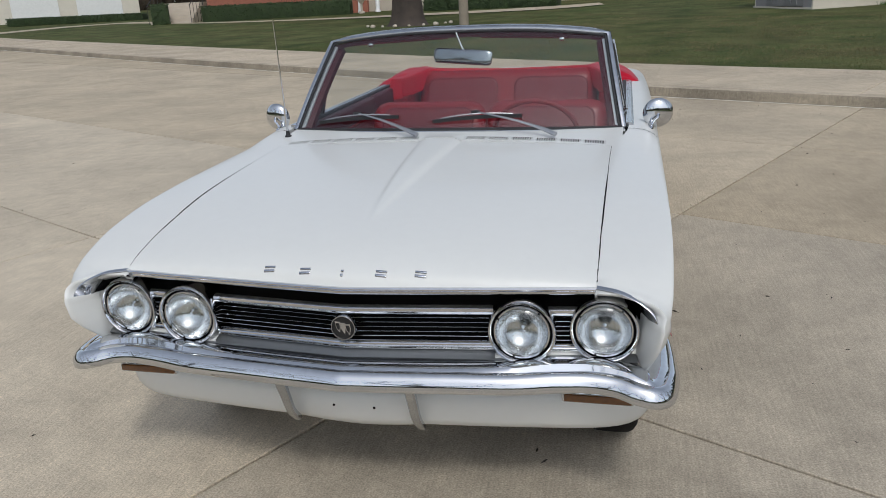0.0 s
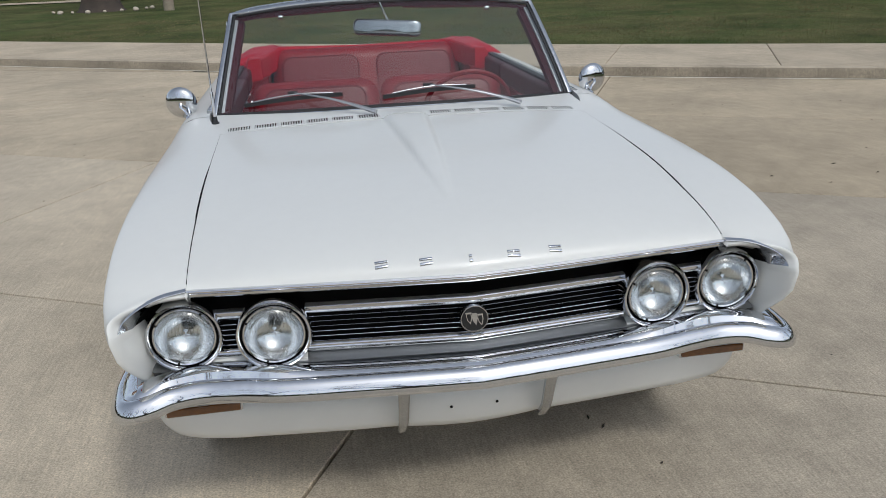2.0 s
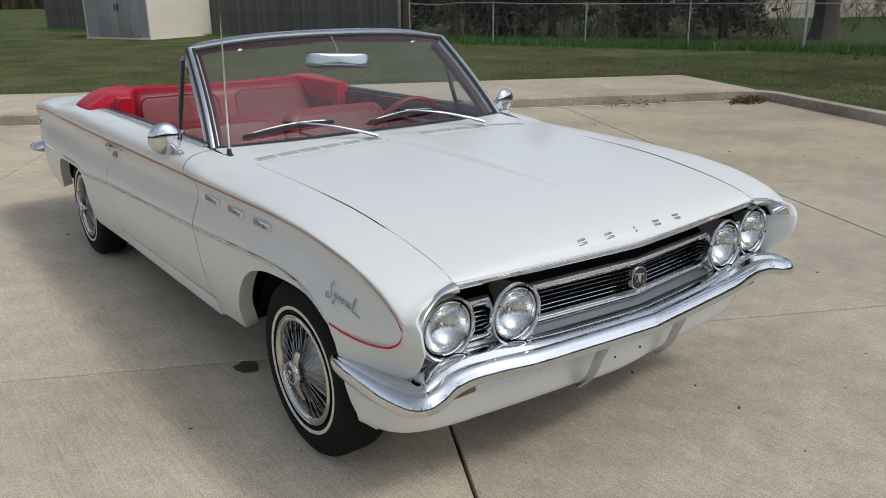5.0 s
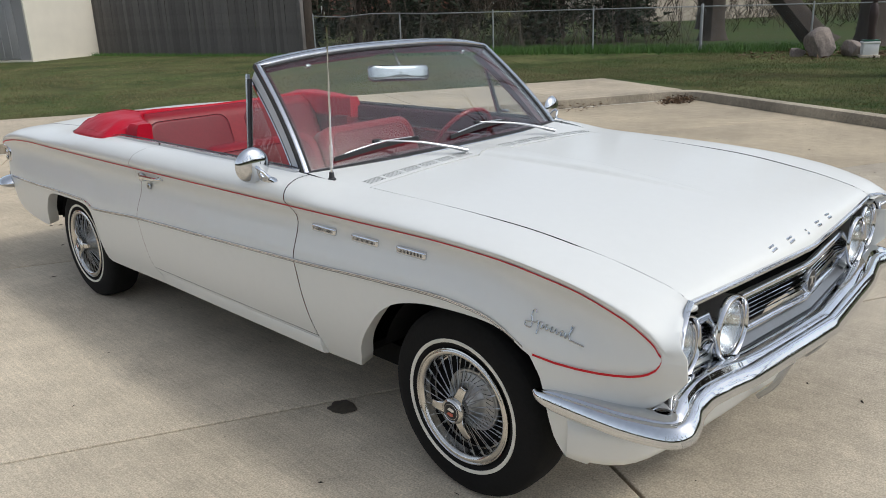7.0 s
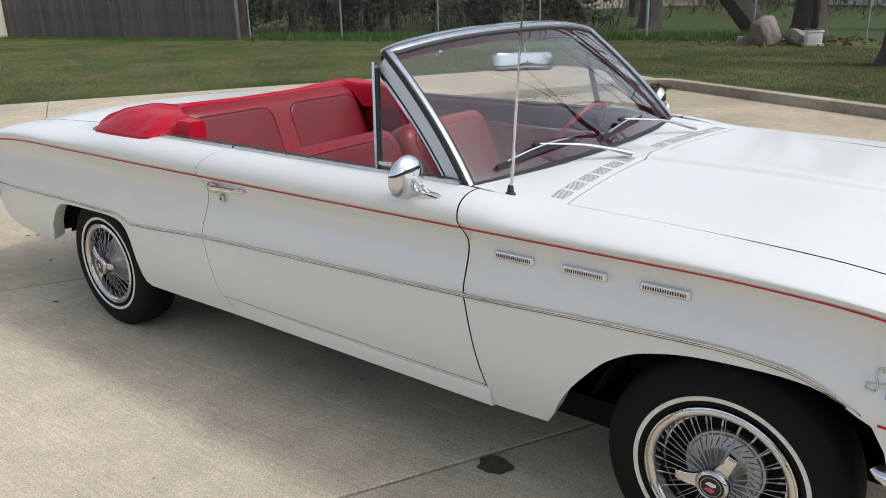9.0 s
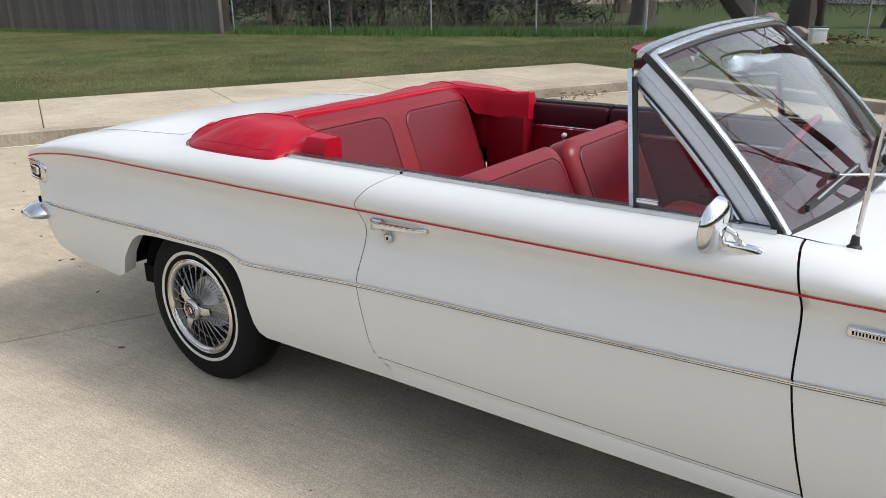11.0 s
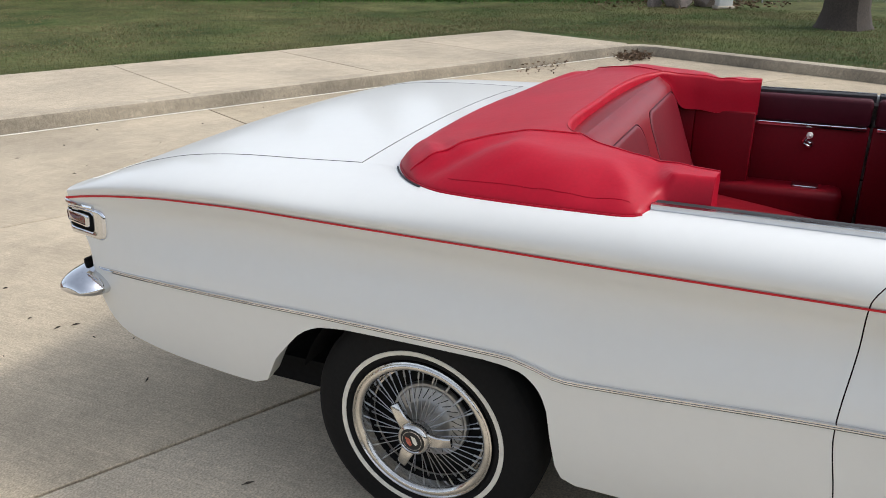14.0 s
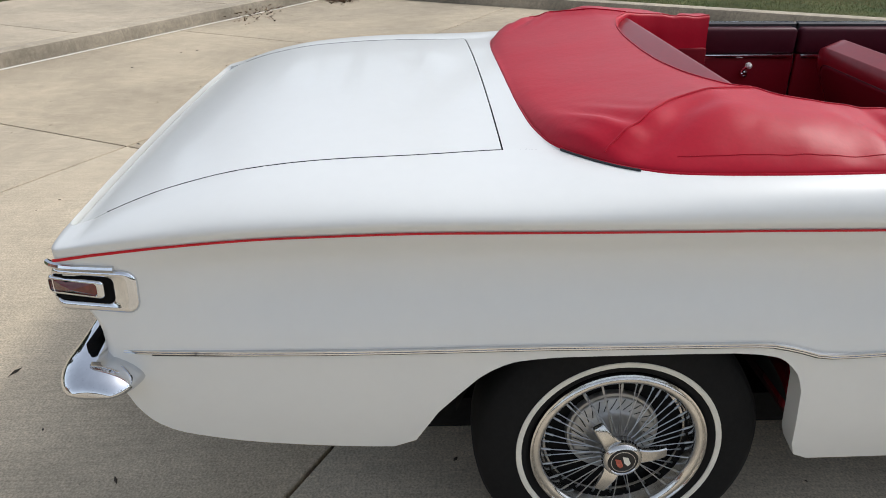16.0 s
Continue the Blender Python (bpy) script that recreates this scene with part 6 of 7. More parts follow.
# kerb along the walk, round the corner and back along the lawn
KERB = [(0.16, -0.05), (-0.002, -0.05), (0.006, 0.02), (0.016, 0.095), (0.030, 0.122), (0.055, 0.132), (0.16, 0.134)]
us = [-70 + 2.0 * k for k in range(30)] + [-10 + 1.0 * k for k in range(15)] + [5.0, U0 - 0.35]
line_pts = [(u, V0 + bend(u)) for u in us]
corner = [(U0 - 0.35 + 0.35 * math.sin(math.pi / 2 * k / 8), V0 - 0.35 + 0.35 * math.cos(math.pi / 2 * k / 8)) for k in range(9)]
back = [(U0 + 0.012 * k, V0 - 0.35 - 1.0 * k) for k in range(1, 19)]
kp = line_pts[:-1] + corner + back
rows = []
for i, (u, v) in enumerate(kp):
    a, b = kp[max(0, i - 1)], kp[min(len(kp) - 1, i + 1)]
    t = Vector((b[0] - a[0], b[1] - a[1], 0)).normalized()
    n = Vector((-t.y, t.x, 0))
    rows.append([S(u + n.x * d, v + n.y * d, z) for d, z in KERB])
kerb = part("kerb", mesh_of("kerb", *grid([[r[0]] + r[4:] for r in rows]), KERBCON, sharp=60))
part("kerb_face", mesh_of("kerb_face", *grid([r[1:5] for r in rows]), KERBDARK, sharp=60), kerb, "darker face of the kerb")
tagged(kerb, "grey concrete kerb around the driveway", "kerb", kind="structure")
GUTTER = material("pale_sealant", (0.74, 0.70, 0.61), 0.8, vary=0.15, scale=5.0)
rows = [[S(u, v + bend(u) * 0 - d, 0.004) for d in (0.0, 0.045)] for u, v in line_pts]
part("gutter_line", mesh_of("gutter_line", *grid(rows), GUTTER), kerb, "pale sealed joint at the kerb foot")

walk_base = part("sidewalk", mesh_of("sidewalk", *grid([[S(u, V0 + bend(u) + 0.14, 0.10), S(u, V0 + bend(u) + 2.62, 0.10)] for u in us[:-1] + [5.73]]), JOINT))
tagged(walk_base, "pale concrete sidewalk in square slabs", "sidewalk", kind="structure")
for k in range(36):
    u1 = 5.72 - 2.13 * k
    u0 = u1 - 2.13
    if u1 < -60:
        break
    pts = [(u0 + 0.004, 0.165), (u1 - 0.004, 0.165), (u1 - 0.004, 2.60), (u0 + 0.004, 2.60)]
    v = [S(u, V0 + bend(u) + d, z) for z in (0.08, 0.128) for u, d in pts] + [S(u + (0.008 if n in (0, 3) else -0.008), V0 + bend(u) + d + (0.008 if n < 2 else -0.008), 0.135) for n, (u, d) in enumerate(pts)]
    part("walk_slab", mesh_of("walk_slab", v, [(0, 1, 5, 4), (1, 2, 6, 5), (2, 3, 7, 6), (3, 0, 4, 7), (4, 5, 9, 8), (5, 6, 10, 9), (6, 7, 11, 10), (7, 4, 8, 11), (8, 9, 10, 11)], WALKCON, smooth=False), walk_base)


def lawn_z(u, v):
    back = max(0.0, v - (V0 + 2.6 + bend(u)))
    return 0.118 + 0.014 * min(back, 60) + 0.02 * noise.noise(Vector((u * 0.25, v * 0.25, 0)))


us2 = [-90 + 3 * k for k in range(27)] + [-9 + 0.75 * k for k in range(60)] + [36 + 6 * k for k in range(12)]
rows = []
for u in us2:
    lo = V0 + 2.60 + bend(u) if u < 5.88 else -45.0
    n = 40
    rows.append([S(u, lo + (100 - lo) * (k / n) ** 2, lawn_z(u, lo + (100 - lo) * (k / n) ** 2) if u < 5.88 else lawn_z(u, lo + (100 - lo) * (k / n) ** 2)) for k in range(n + 1)])
west = [r for u, r in zip(us2, rows) if u < 5.88]
uu = [5.745, 5.90] + [6.7 + 0.8 * k for k in range(29)] + [30 + 6 * k for k in range(12)]
vv = [-45 + 1.5 * k for k in range(30)] + [0.5 * k for k in range(60)] + [30 + 4 * k for k in range(18)]
east = [[S(u + (0.012 * (8 - v) if u < 6 and v < 8.3 else 0.0), v, lawn_z(u, v)) for v in vv] for u in uu]
edge_u = 5.745
join = [S(edge_u, V0 + 2.60 + (100 - V0 - 2.6) * (k / 40) ** 2, lawn_z(edge_u, V0 + 2.6 + (100 - V0 - 2.6) * (k / 40) ** 2)) for k in range(41)]
lawn = part("lawn", mesh_of("lawn", *joined(grid(west + [join]), grid(east), grid([[S(u, v, lawn_z(u, v) - 0.06 * (v > -9.2)) for v in (-9.08, -10.0, -14.0, -20.0, -30.0, -45.0)] for u in (-70.0, -40.0, -20.0, -12.0, -6.0, 0.0, 5.745)])), GRASSBASE))
tagged(lawn, "mown green lawn with dry patches", "lawn", kind="structure")

# ---- boundary: shed, fences ----
FENCEWOOD = material("weathered_boards", (0.115, 0.105, 0.098), 0.9, vary=0.28, scale=2.0, fine=70.0, bump=0.5, bump_scale=50.0, rand=0.22)
SHEDGREY = material("grey_shed_door", (0.27, 0.265, 0.265), 0.6, vary=0.06, scale=3.0)
SHEDWALL = material("cream_shed_wall", (0.62, 0.575, 0.485), 0.7, vary=0.06, scale=2.0)
SHEDROOF = material("shed_roof", (0.22, 0.21, 0.20), 0.8, vary=0.12, scale=5.0)
GALV = material("galvanised_steel", (0.30, 0.31, 0.31), 0.55, 0.4, vary=0.15, scale=10.0)
BARK = material("bark", (0.052, 0.040, 0.031), 0.95, vary=0.35, scale=4.0, fine=40.0, bump=1.0, bump_scale=25.0)
BRUSHDARK = material("dark_undergrowth", (0.046, 0.037, 0.027), 0.95, rand=0.45, island=True, spec=0.1)
TWIG = material("bare_twigs", (0.092, 0.073, 0.057), 0.9, vary=0.3, scale=3.0, rand=0.3, island=True)
NEEDLE = material("evergreen_needles", (0.016, 0.026, 0.012), 0.85, vary=0.3, scale=2.0, rand=0.4, island=True)
HEDGE = material("clipped_hedge", (0.040, 0.065, 0.022), 0.85, vary=0.3, scale=4.0, rand=0.4, island=True)
BLADE = material("grass_blades", (0.058, 0.098, 0.028), 0.85, vary=0.25, scale=0.55, fine=3.0, rand=0.20, island=True, colour2=(0.175, 0.155, 0.078), spec=0.15)
LUSH = material("tall_green_grass", (0.058, 0.130, 0.020), 0.75, rand=0.4, island=True)
LITTER = material("dead_leaves", (0.12, 0.075, 0.042), 0.9, rand=0.5, island=True)
STONE = material("granite_boulder", (0.235, 0.195, 0.170), 0.9, vary=0.35, scale=3.2, fine=30.0, bump=0.8, bump_scale=18.0)
WHITEP = material("white_painted_wood", (0.72, 0.72, 0.70), 0.5, vary=0.05, scale=6.0)
BRICK = material("red_brick_wall", (0.30, 0.115, 0.075), 0.9, vary=0.2, scale=3.0, fine=40.0, rand=0.2)
LIME = material("limestone", (0.48, 0.42, 0.34), 0.85, vary=0.12, scale=2.0)
IRON = material("black_iron", (0.015, 0.015, 0.016), 0.5, vary=0.2, scale=10.0)
SLATE = material("roof_shingles", (0.075, 0.068, 0.065), 0.9, vary=0.25, scale=5.0, fine=30.0)
PANE = material("window_glass_dark", (0.03, 0.035, 0.04), 0.05, spec=0.8)


def at_lawn(x, y):
    u, v = 0.89 * x - 0.456 * y, 0.456 * x + 0.89 * y
    return lawn_z(u, v)


def thing(name, x, y, z, rz=0.0):
    ob = new(name)
    ob.matrix_basis = pose(x, y, z, 0, 0, rz)
    return ob


# shed, standing corner-on to the drive
shed = thing("garden_shed", 6.45, 25.5, at_lawn(6.45, 25.5) - 0.02, 26.0)
tagged(shed, "small cream garden shed with grey double doors on the lawn", "shed")
W, D2, HT = 3.0, 3.0, 2.15
part("side_wall", mesh_of("side_wall", *bm_vf(box(0.0, W, 0.0, 0.06, 0.08, HT)), SHEDWALL, smooth=False), shed, "cream side wall")
part("back_wall", mesh_of("back_wall", *bm_vf(box(W - 0.06, W, 0.06, D2, 0.08, HT)), SHEDWALL, smooth=False), shed)
part("rear_wall", mesh_of("rear_wall", *bm_vf(box(0.0, W - 0.06, D2 - 0.06, D2, 0.08, HT)), SHEDWALL, smooth=False), shed)
part("base_frame", mesh_of("base_frame", *bm_vf(box(-0.03, W + 0.03, -0.03, D2 + 0.03, 0.0, 0.08)), SHEDWALL, smooth=False), shed, "cream base rail")
part("front_wall", mesh_of("front_wall", *joined(bm_vf(box(0.0, 0.06, 0.06, 0.45, 0.08, HT)), bm_vf(box(0.0, 0.06, 2.35, D2 - 0.06, 0.08, HT)), bm_vf(box(0.0, 0.06, 0.45, 2.35, 1.95, HT))), SHEDGREY, smooth=False), shed, "grey front wall")
for y0, y1, hy in ((0.46, 1.395, 1.33), (1.405, 2.34, 1.47)):
    dr = part("shed_door", mesh_of("shed_door", *bm_vf(box(-0.012, 0.045, y0, y1, 0.10, 1.94, 0.006)), SHEDGREY), shed, "grey panelled shed door")
    for q in (0.33, 0.67):
        yy = lerp(y0, y1, q)
        part("door_rib", mesh_of("door_rib", *bm_vf(box(-0.03, -0.010, yy - 0.02, yy + 0.02, 0.14, 1.90, 0.006)), SHEDGREY), dr)
    part("door_handle", mesh_of("door_handle", *bm_vf(box(-0.05, -0.012, hy - 0.02, hy + 0.02, 0.95, 1.15, 0.008)), IRON), dr, "black handle")
roofv = [(-0.15, -0.15, HT), (W + 0.15, -0.15, HT), (W + 0.15, D2 + 0.15, HT), (-0.15, D2 + 0.15, HT), (-0.15, D2 / 2, HT + 0.7), (W + 0.15, D2 / 2, HT + 0.7)]
part("shed_roof", mesh_of("shed_roof", roofv, [(0, 1, 5, 4), (2, 3, 4, 5), (0, 4, 3), (1, 2, 5), (3, 2, 1, 0)], SHEDROOF, smooth=False), shed, "grey pitched roof")

# board fence from behind the shed to the corner post
FA, FB = Vector((5.6, 37.0)), Vector((11.75, 18.75))
fd = (FB - FA).normalized()
fl = (FB - FA).length
fl_len = fl
fence = thing("board_fence", FB.x, FB.y, 0.0)
tagged(fence, "tall weathered grey board privacy fence", "fence")
fence.matrix_basis = Matrix.Translation((FB.x, FB.y, 0))
board_meshes = []
for k in range(4):
    b = box(-0.068, 0.068, -0.010, 0.010, 0.03, 1.86 + 0.02 * k, 0.004, 1)
    board_meshes.append(from_bm("board", b, FENCEWOOD, smooth=False))
ang = math.atan2(-fd.y, -fd.x)
n = int(fl / 0.141)
rng = random.Random(5)
for k in range(n):
    p = FB - fd * (0.07 + 0.141 * k)
    part("board", board_meshes[rng.randrange(4)], fence, m=Matrix.Translation((p.x - FB.x, p.y - FB.y, at_lawn(p.x, p.y) - 0.02)) @ Matrix.Rotation(ang, 4, "Z") @ Matrix.Rotation(radians(rng.uniform(-0.5, 0.5)), 4, "Y"))
for h in (0.45, 1.5):
    a, b = FB - fd * 0.0, FA
    off = Vector((0.06, 0.03, 0))
    part("fence_rail", mesh_of("fence_rail", *sweep([Vector((0, 0, at_lawn(a.x, a.y) + h)) + off, Vector((b.x - a.x, b.y - a.y, at_lawn(b.x, b.y) + h)) + off], [(-0.02, -0.045), (0.02, -0.045), (0.02, 0.045), (-0.02, 0.045)]), FENCEWOOD, smooth=False), fence)
part("corner_post", mesh_of("corner_post", *bm_vf(box(-0.06, 0.06, -0.06, 0.06, at_lawn(FB.x, FB.y) - 0.1, at_lawn(FB.x, FB.y) + 1.95, 0.01)), FENCEWOOD), fence, "square fence post")

# chain-link fence
CA, CB, CC = Vector((11.95, 18.45)), Vector((16.75, 8.75)), Vector((21.5, -3.0))
chain = new("chain_link_fence")
chain.matrix_basis = Matrix.Translation((CA.x, CA.y, 0))
tagged(chain, "galvanised chain-link fence with steel posts", "fence")


def local(p, z):
    return Vector((p.x - CA.x, p.y - CA.y, z))


HC = 1.12
for a, b in ((CA, CB), (CB, CC)):
    d = (b - a).normalized()
    ln = (b - a).length
    posts = max(2, round(ln / 2.7))
    for k in range(posts):
        p = a + d * ln * k / posts
        z = at_lawn(p.x, p.y)
        r = 0.038 if (a is CB and k == 0) else 0.020
        v, f = lathe([(-0.1, r), (HC + 0.02, r), (HC + 0.05, r * 0.8), (HC + 0.06, 0.0)], 10)
        part("post", mesh_of("post", [local(p, z) + Vector((q, s, h)) for h, q, s in v], f, GALV), chain, "steel fence post")
    rail = [local(a.lerp(b, k / 12), at_lawn(*a.lerp(b, k / 12)) + HC - 0.01 - (0.05 * math.sin(k * 1.9) if a is CA and k < 4 else 0.0)) for k in range(13)]
    part("top_rail", mesh_of("top_rail", *sweep(rail, ring(0.014, 7)), GALV), chain, "steel top rail")
    wires = []
    step = 0.075
    m = int(ln / step)
    for k in range(-15, m):
        for sgn in (1, -1):
            s0, s1 = k * step, k * step + HC * 0.95
            if sgn < 0:
                s0, s1 = s1, s0
            pa, pb = a + d * min(ln, max(0, s0)), a + d * min(ln, max(0, s1))
            z0, z1 = at_lawn(pa.x, pa.y) + 0.03, at_lawn(pb.x, pb.y) + HC
            q0, q1 = local(pa, z0), local(pb, z1)
            w = Vector((d.x, d.y, 0)) * 0.0009
            wires.append(([q0 - w, q0 + w, q1 + w, q1 - w], [(0, 1, 2, 3)]))
    ob = part("wire_mesh", mesh_of("wire_mesh", *joined(*wires), GALV, smooth=False), chain, "fine diamond wire mesh")
    ob["kind"] = "stuff"


# ---- plants ----
def limb(rng, p, d, r, length, depth, out, twig):
    """Grows tapered limbs; out takes thick pieces, twig the fine ones."""
    n = 5 if depth < 2 else 4
    path = [p.copy()]
    q, dd = p.copy(), d.copy()
    for k in range(n):
        dd = (dd + Vector((rng.uniform(-1, 1), rng.uniform(-1, 1), rng.uniform(-0.5, 0.9))) * (0.10 + 0.05 * depth)).normalized()
        q = q + dd * length / n
        path.append(q.copy())
    tip = 0.55 if depth == 0 else 0.42
    sides = 9 if depth == 0 else (6 if depth < 3 else 3)
    (out if depth < 2 else twig).append(sweep(path, ring(r, sides), up=(0.3, 1, 0.1), scale=[1 - (1 - tip) * k / n for k in range(n + 1)], cap=False))
    if depth >= 5 or r < 0.006:
        return
    kids = 3 if depth < 3 else 2
    for k in range(kids + (1 if depth == 0 else 0)):
        t = rng.uniform(0.45, 1.0) if k else 1.0
        i = min(n, max(1, round(t * n)))
        side = Vector((rng.uniform(-1, 1), rng.uniform(-1, 1), rng.uniform(0.0, 0.9))).normalized()
        nd = (dd * rng.uniform(0.5, 0.9) + side * rng.uniform(0.5, 0.9)).normalized()
        limb(rng, path[i], nd, r * tip * rng.uniform(0.65, 0.95), length * rng.uniform(0.62, 0.82), depth + 1, out, twig)


def bare_tree(x, y, height, r, seed, lean=(0, 0), label="tall bare deciduous tree with rough bark"):
    rng = random.Random(seed)
    z = at_lawn(x, y) - 0.05
    t = thing("bare_tree", x, y, z)
    tagged(t, label, "tree")
    out, twig = [], []
    flare = [(0.0, 1.55), (0.12, 1.30), (0.35, 1.10), (0.8, 1.0)]
    base = [Vector((lean[0] * h, lean[1] * h, h)) for h, _ in flare] + [Vector((lean[0] * h, lean[1] * h, h)) for h in (1.6, 2.4)]
    out.append(sweep(base, [(a * (1 + 0.10 * math.sin(5 * i)), b * (1 + 0.10 * math.sin(5 * i + 1))) for i, (a, b) in enumerate(ring(r, 14))], up=(0, 1, 0), scale=[s for _, s in flare] + [0.96, 0.92], cap=False))
    top = base[-1]
    for k in range(3):
        a = 2 * math.pi * (k + rng.random() * 0.5) / 3
        limb(rng, top - Vector((0, 0, 0.1)), Vector((math.cos(a) * 0.55 + lean[0], math.sin(a) * 0.55 + lean[1], 0.9)).normalized(), r * 0.62, height * 0.30, 1, out, twig)
    part("trunk", mesh_of("trunk", *joined(*out), BARK), t, "rough grey-brown trunk and limbs")
    part("crown", mesh_of("crown", *joined(*twig), TWIG, smooth=False), t, "bare branching twigs")
    return t


def blade_cloud(points, size, rng, up=0.5, width=0.3, bend=0.3):
    """Small pointed leaves, one triangle or two each, about the given points."""
    n = len(points)
    pts = np.array(points, float).reshape(-1, 3)
    d = rng.normal(size=(n, 3))
    d[:, 2] = np.abs(d[:, 2]) * up + up
    d /= np.linalg.norm(d, axis=1)[:, None]
    side = np.cross(d, rng.normal(size=(n, 3)))
    side /= np.linalg.norm(side, axis=1)[:, None] + 1e-9
    s = size * (0.6 + 0.8 * rng.random(n))[:, None]
    v = np.concatenate([pts - side * s * width * 0.5, pts + side * s * width * 0.5, pts + d * s], axis=1).reshape(-1, 3)
    f = np.arange(3 * n).reshape(-1, 3)
    return v, f


def leaf_mesh(name, v, f, mat):
    me = bpy.data.meshes.new(name)
    me.vertices.add(len(v))
    me.vertices.foreach_set("co", np.asarray(v, np.float32).ravel())
    me.loops.add(3 * len(f))
    me.loops.foreach_set("vertex_index", np.asarray(f, np.int32).ravel())
    me.polygons.add(len(f))
    me.polygons.foreach_set("loop_start", np.arange(0, 3 * len(f), 3, dtype=np.int32))
    me.polygons.foreach_set("loop_total", np.full(len(f), 3, np.int32))
    me.materials.append(mat)
    me.update(calc_edges=True)
    me.validate()
    return me


def evergreen(x, y, height, spread, seed):
    rng = np.random.default_rng(seed)
    t = thing("evergreen_tree", x, y, at_lawn(x, y) - 0.05)
    tagged(t, "dense dark evergreen tree beyond the fence", "tree")
    part("trunk", mesh_of("trunk", *sweep([(0, 0, 0), (0.03, 0, height * 0.5), (0, 0.02, height * 0.95)], ring(0.14, 8), up=(0, 1, 0), scale=[1, 0.7, 0.2]), BARK), t)
    pts = []
    for k in range(110):
        h = height * (0.10 + 0.88 * rng.random() ** 1.2)
        rad = spread * (1.05 - h / height) * (0.55 + 0.6 * rng.random())
        a = rng.random() * 2 * math.pi
        m = 34
        s = np.linspace(0.15, 1, m)[:, None]
        line3 = s * np.array([[math.cos(a) * rad, math.sin(a) * rad, -0.25 * rad]]) + np.array([[0, 0, h]])
        pts.append(line3 + rng.normal(size=(m, 3)) * 0.13)
    v, f = blade_cloud(np.concatenate(pts), 0.26, rng, up=0.15, width=0.35)
    part("crown", leaf_mesh("crown", v, f, NEEDLE), t, "dark green needle boughs")
    return t


EVERGREENS = [(18.2, 14.9, 5.5, 1.4), (15.2, 17.6, 4.2, 1.2), (14.6, 19.6, 7.0, 2.0), (16.9, 17.4, 6.0, 1.7), (19.8, 13.0, 5.5, 1.5), (13.4, 21.6, 6.5, 1.8), (16.6, 21.4, 8.0, 2.3), (21.4, 16.4, 7.5, 2.0)]
for k, (x, y, h, r) in enumerate(EVERGREENS):
    evergreen(x, y, h, r, k + 1)
# shaded woodland floor and dark undergrowth beyond the chain-link fence
fl = []
for k in range(41):
    s = k / 40
    p = CA.lerp(CB, s * 2) if s < 0.5 else CB.lerp(CC, s * 2 - 1)
    fl.append([Vector((p.x + 0.89 * o, p.y + 0.456 * o, at_lawn(p.x + 0.89 * o, p.y + 0.456 * o) + 0.012)) for o in (0.45, 1.0, 2.0, 3.5, 6.0, 9.0, 13.0, 18.0, 26.0)])
ob = part("woodland_floor", mesh_of("woodland_floor", *grid(fl), WOODFLOOR))
tagged(ob, "shaded leafy ground beyond the fence", "ground", kind="structure")
rng = np.random.default_rng(55)
n = 13000
s = rng.random(n)
near = rng.random(n) < 0.52
px_ = np.where(near, CA.x + (CB.x - CA.x) * s ** 1.35 * 0.95, CB.x + (CC.x - CB.x) * s)
py_ = np.where(near, CA.y + (CB.y - CA.y) * s ** 1.35 * 0.95, CB.y + (CC.y - CB.y) * s)
o = np.where(near, 2.0 + 10.0 * rng.random(n), 9.0 + 17.0 * rng.random(n))
clump = np.array([noise.noise(Vector((a * 0.5, b * 0.5, 0))) for a, b in zip(px_ + 0.89 * o, py_ + 0.456 * o)])
keep = clump > np.where(near, 0.0, -0.10)
px_, py_, o, near = px_[keep], py_[keep], o[keep], near[keep]
X, Y = px_ + 0.89 * o, py_ + 0.456 * o
Zb = np.array([at_lawn(a, b) for a, b in zip(X, Y)])
hgt = np.where(near, 2.2, 1.6) * rng.random(len(X)) ** 1.3
v, f = blade_cloud(np.stack([X, Y, Zb + hgt], 1), 0.62, rng, up=0.9, width=0.04)
ob = part("undergrowth", leaf_mesh("undergrowth", v, f, BRUSHDARK))
tagged(ob, "dark tangled undergrowth beyond the fence", "undergrowth", kind="stuff")
bare_tree(21.2, 10.6, 13.0, 0.34, 11)
bare_tree(19.1, 6.55, 11.0, 0.30, 12, lean=(-0.25, 0.80), label="leaning bare tree with dark bark")
bare_tree(20.2, 5.75, 12.0, 0.38, 13)
bare_tree(23.0, 3.9, 12.0, 0.30, 14)
bare_tree(12.6, 19.6, 7.0, 0.16, 15)
bare_tree(27.5, 14.0, 12.0, 0.25, 16)
bare_tree(30.0, 8.0, 12.0, 0.28, 17)
bare_tree(11.6, -2.7, 17.0, 0.42, 18, label="large bare tree on the lawn beside the drive")
bare_tree(13.5, -13.0, 15.0, 0.34, 23, label="bare tree on the lawn beside the drive")
bare_tree(12.8, 2.4, 14.0, 0.32, 26, label="bare tree on the lawn beside the drive")
for k, (u, v, h) in enumerate(((5.5, -13.0, 15.0), (0.5, -14.5, 14.0), (-4.0, -13.0, 15.0), (-8.5, -15.5, 13.0), (-13.0, -13.5, 14.0))):
    p = S(u, v)
    bare_tree(p.x, p.y, h, 0.32, 31 + k, label="bare tree on the lawn across the drive")
bare_tree(-7.1, 27.2, 15.0, 0.56, 19, label="massive old bare tree with a flared trunk")

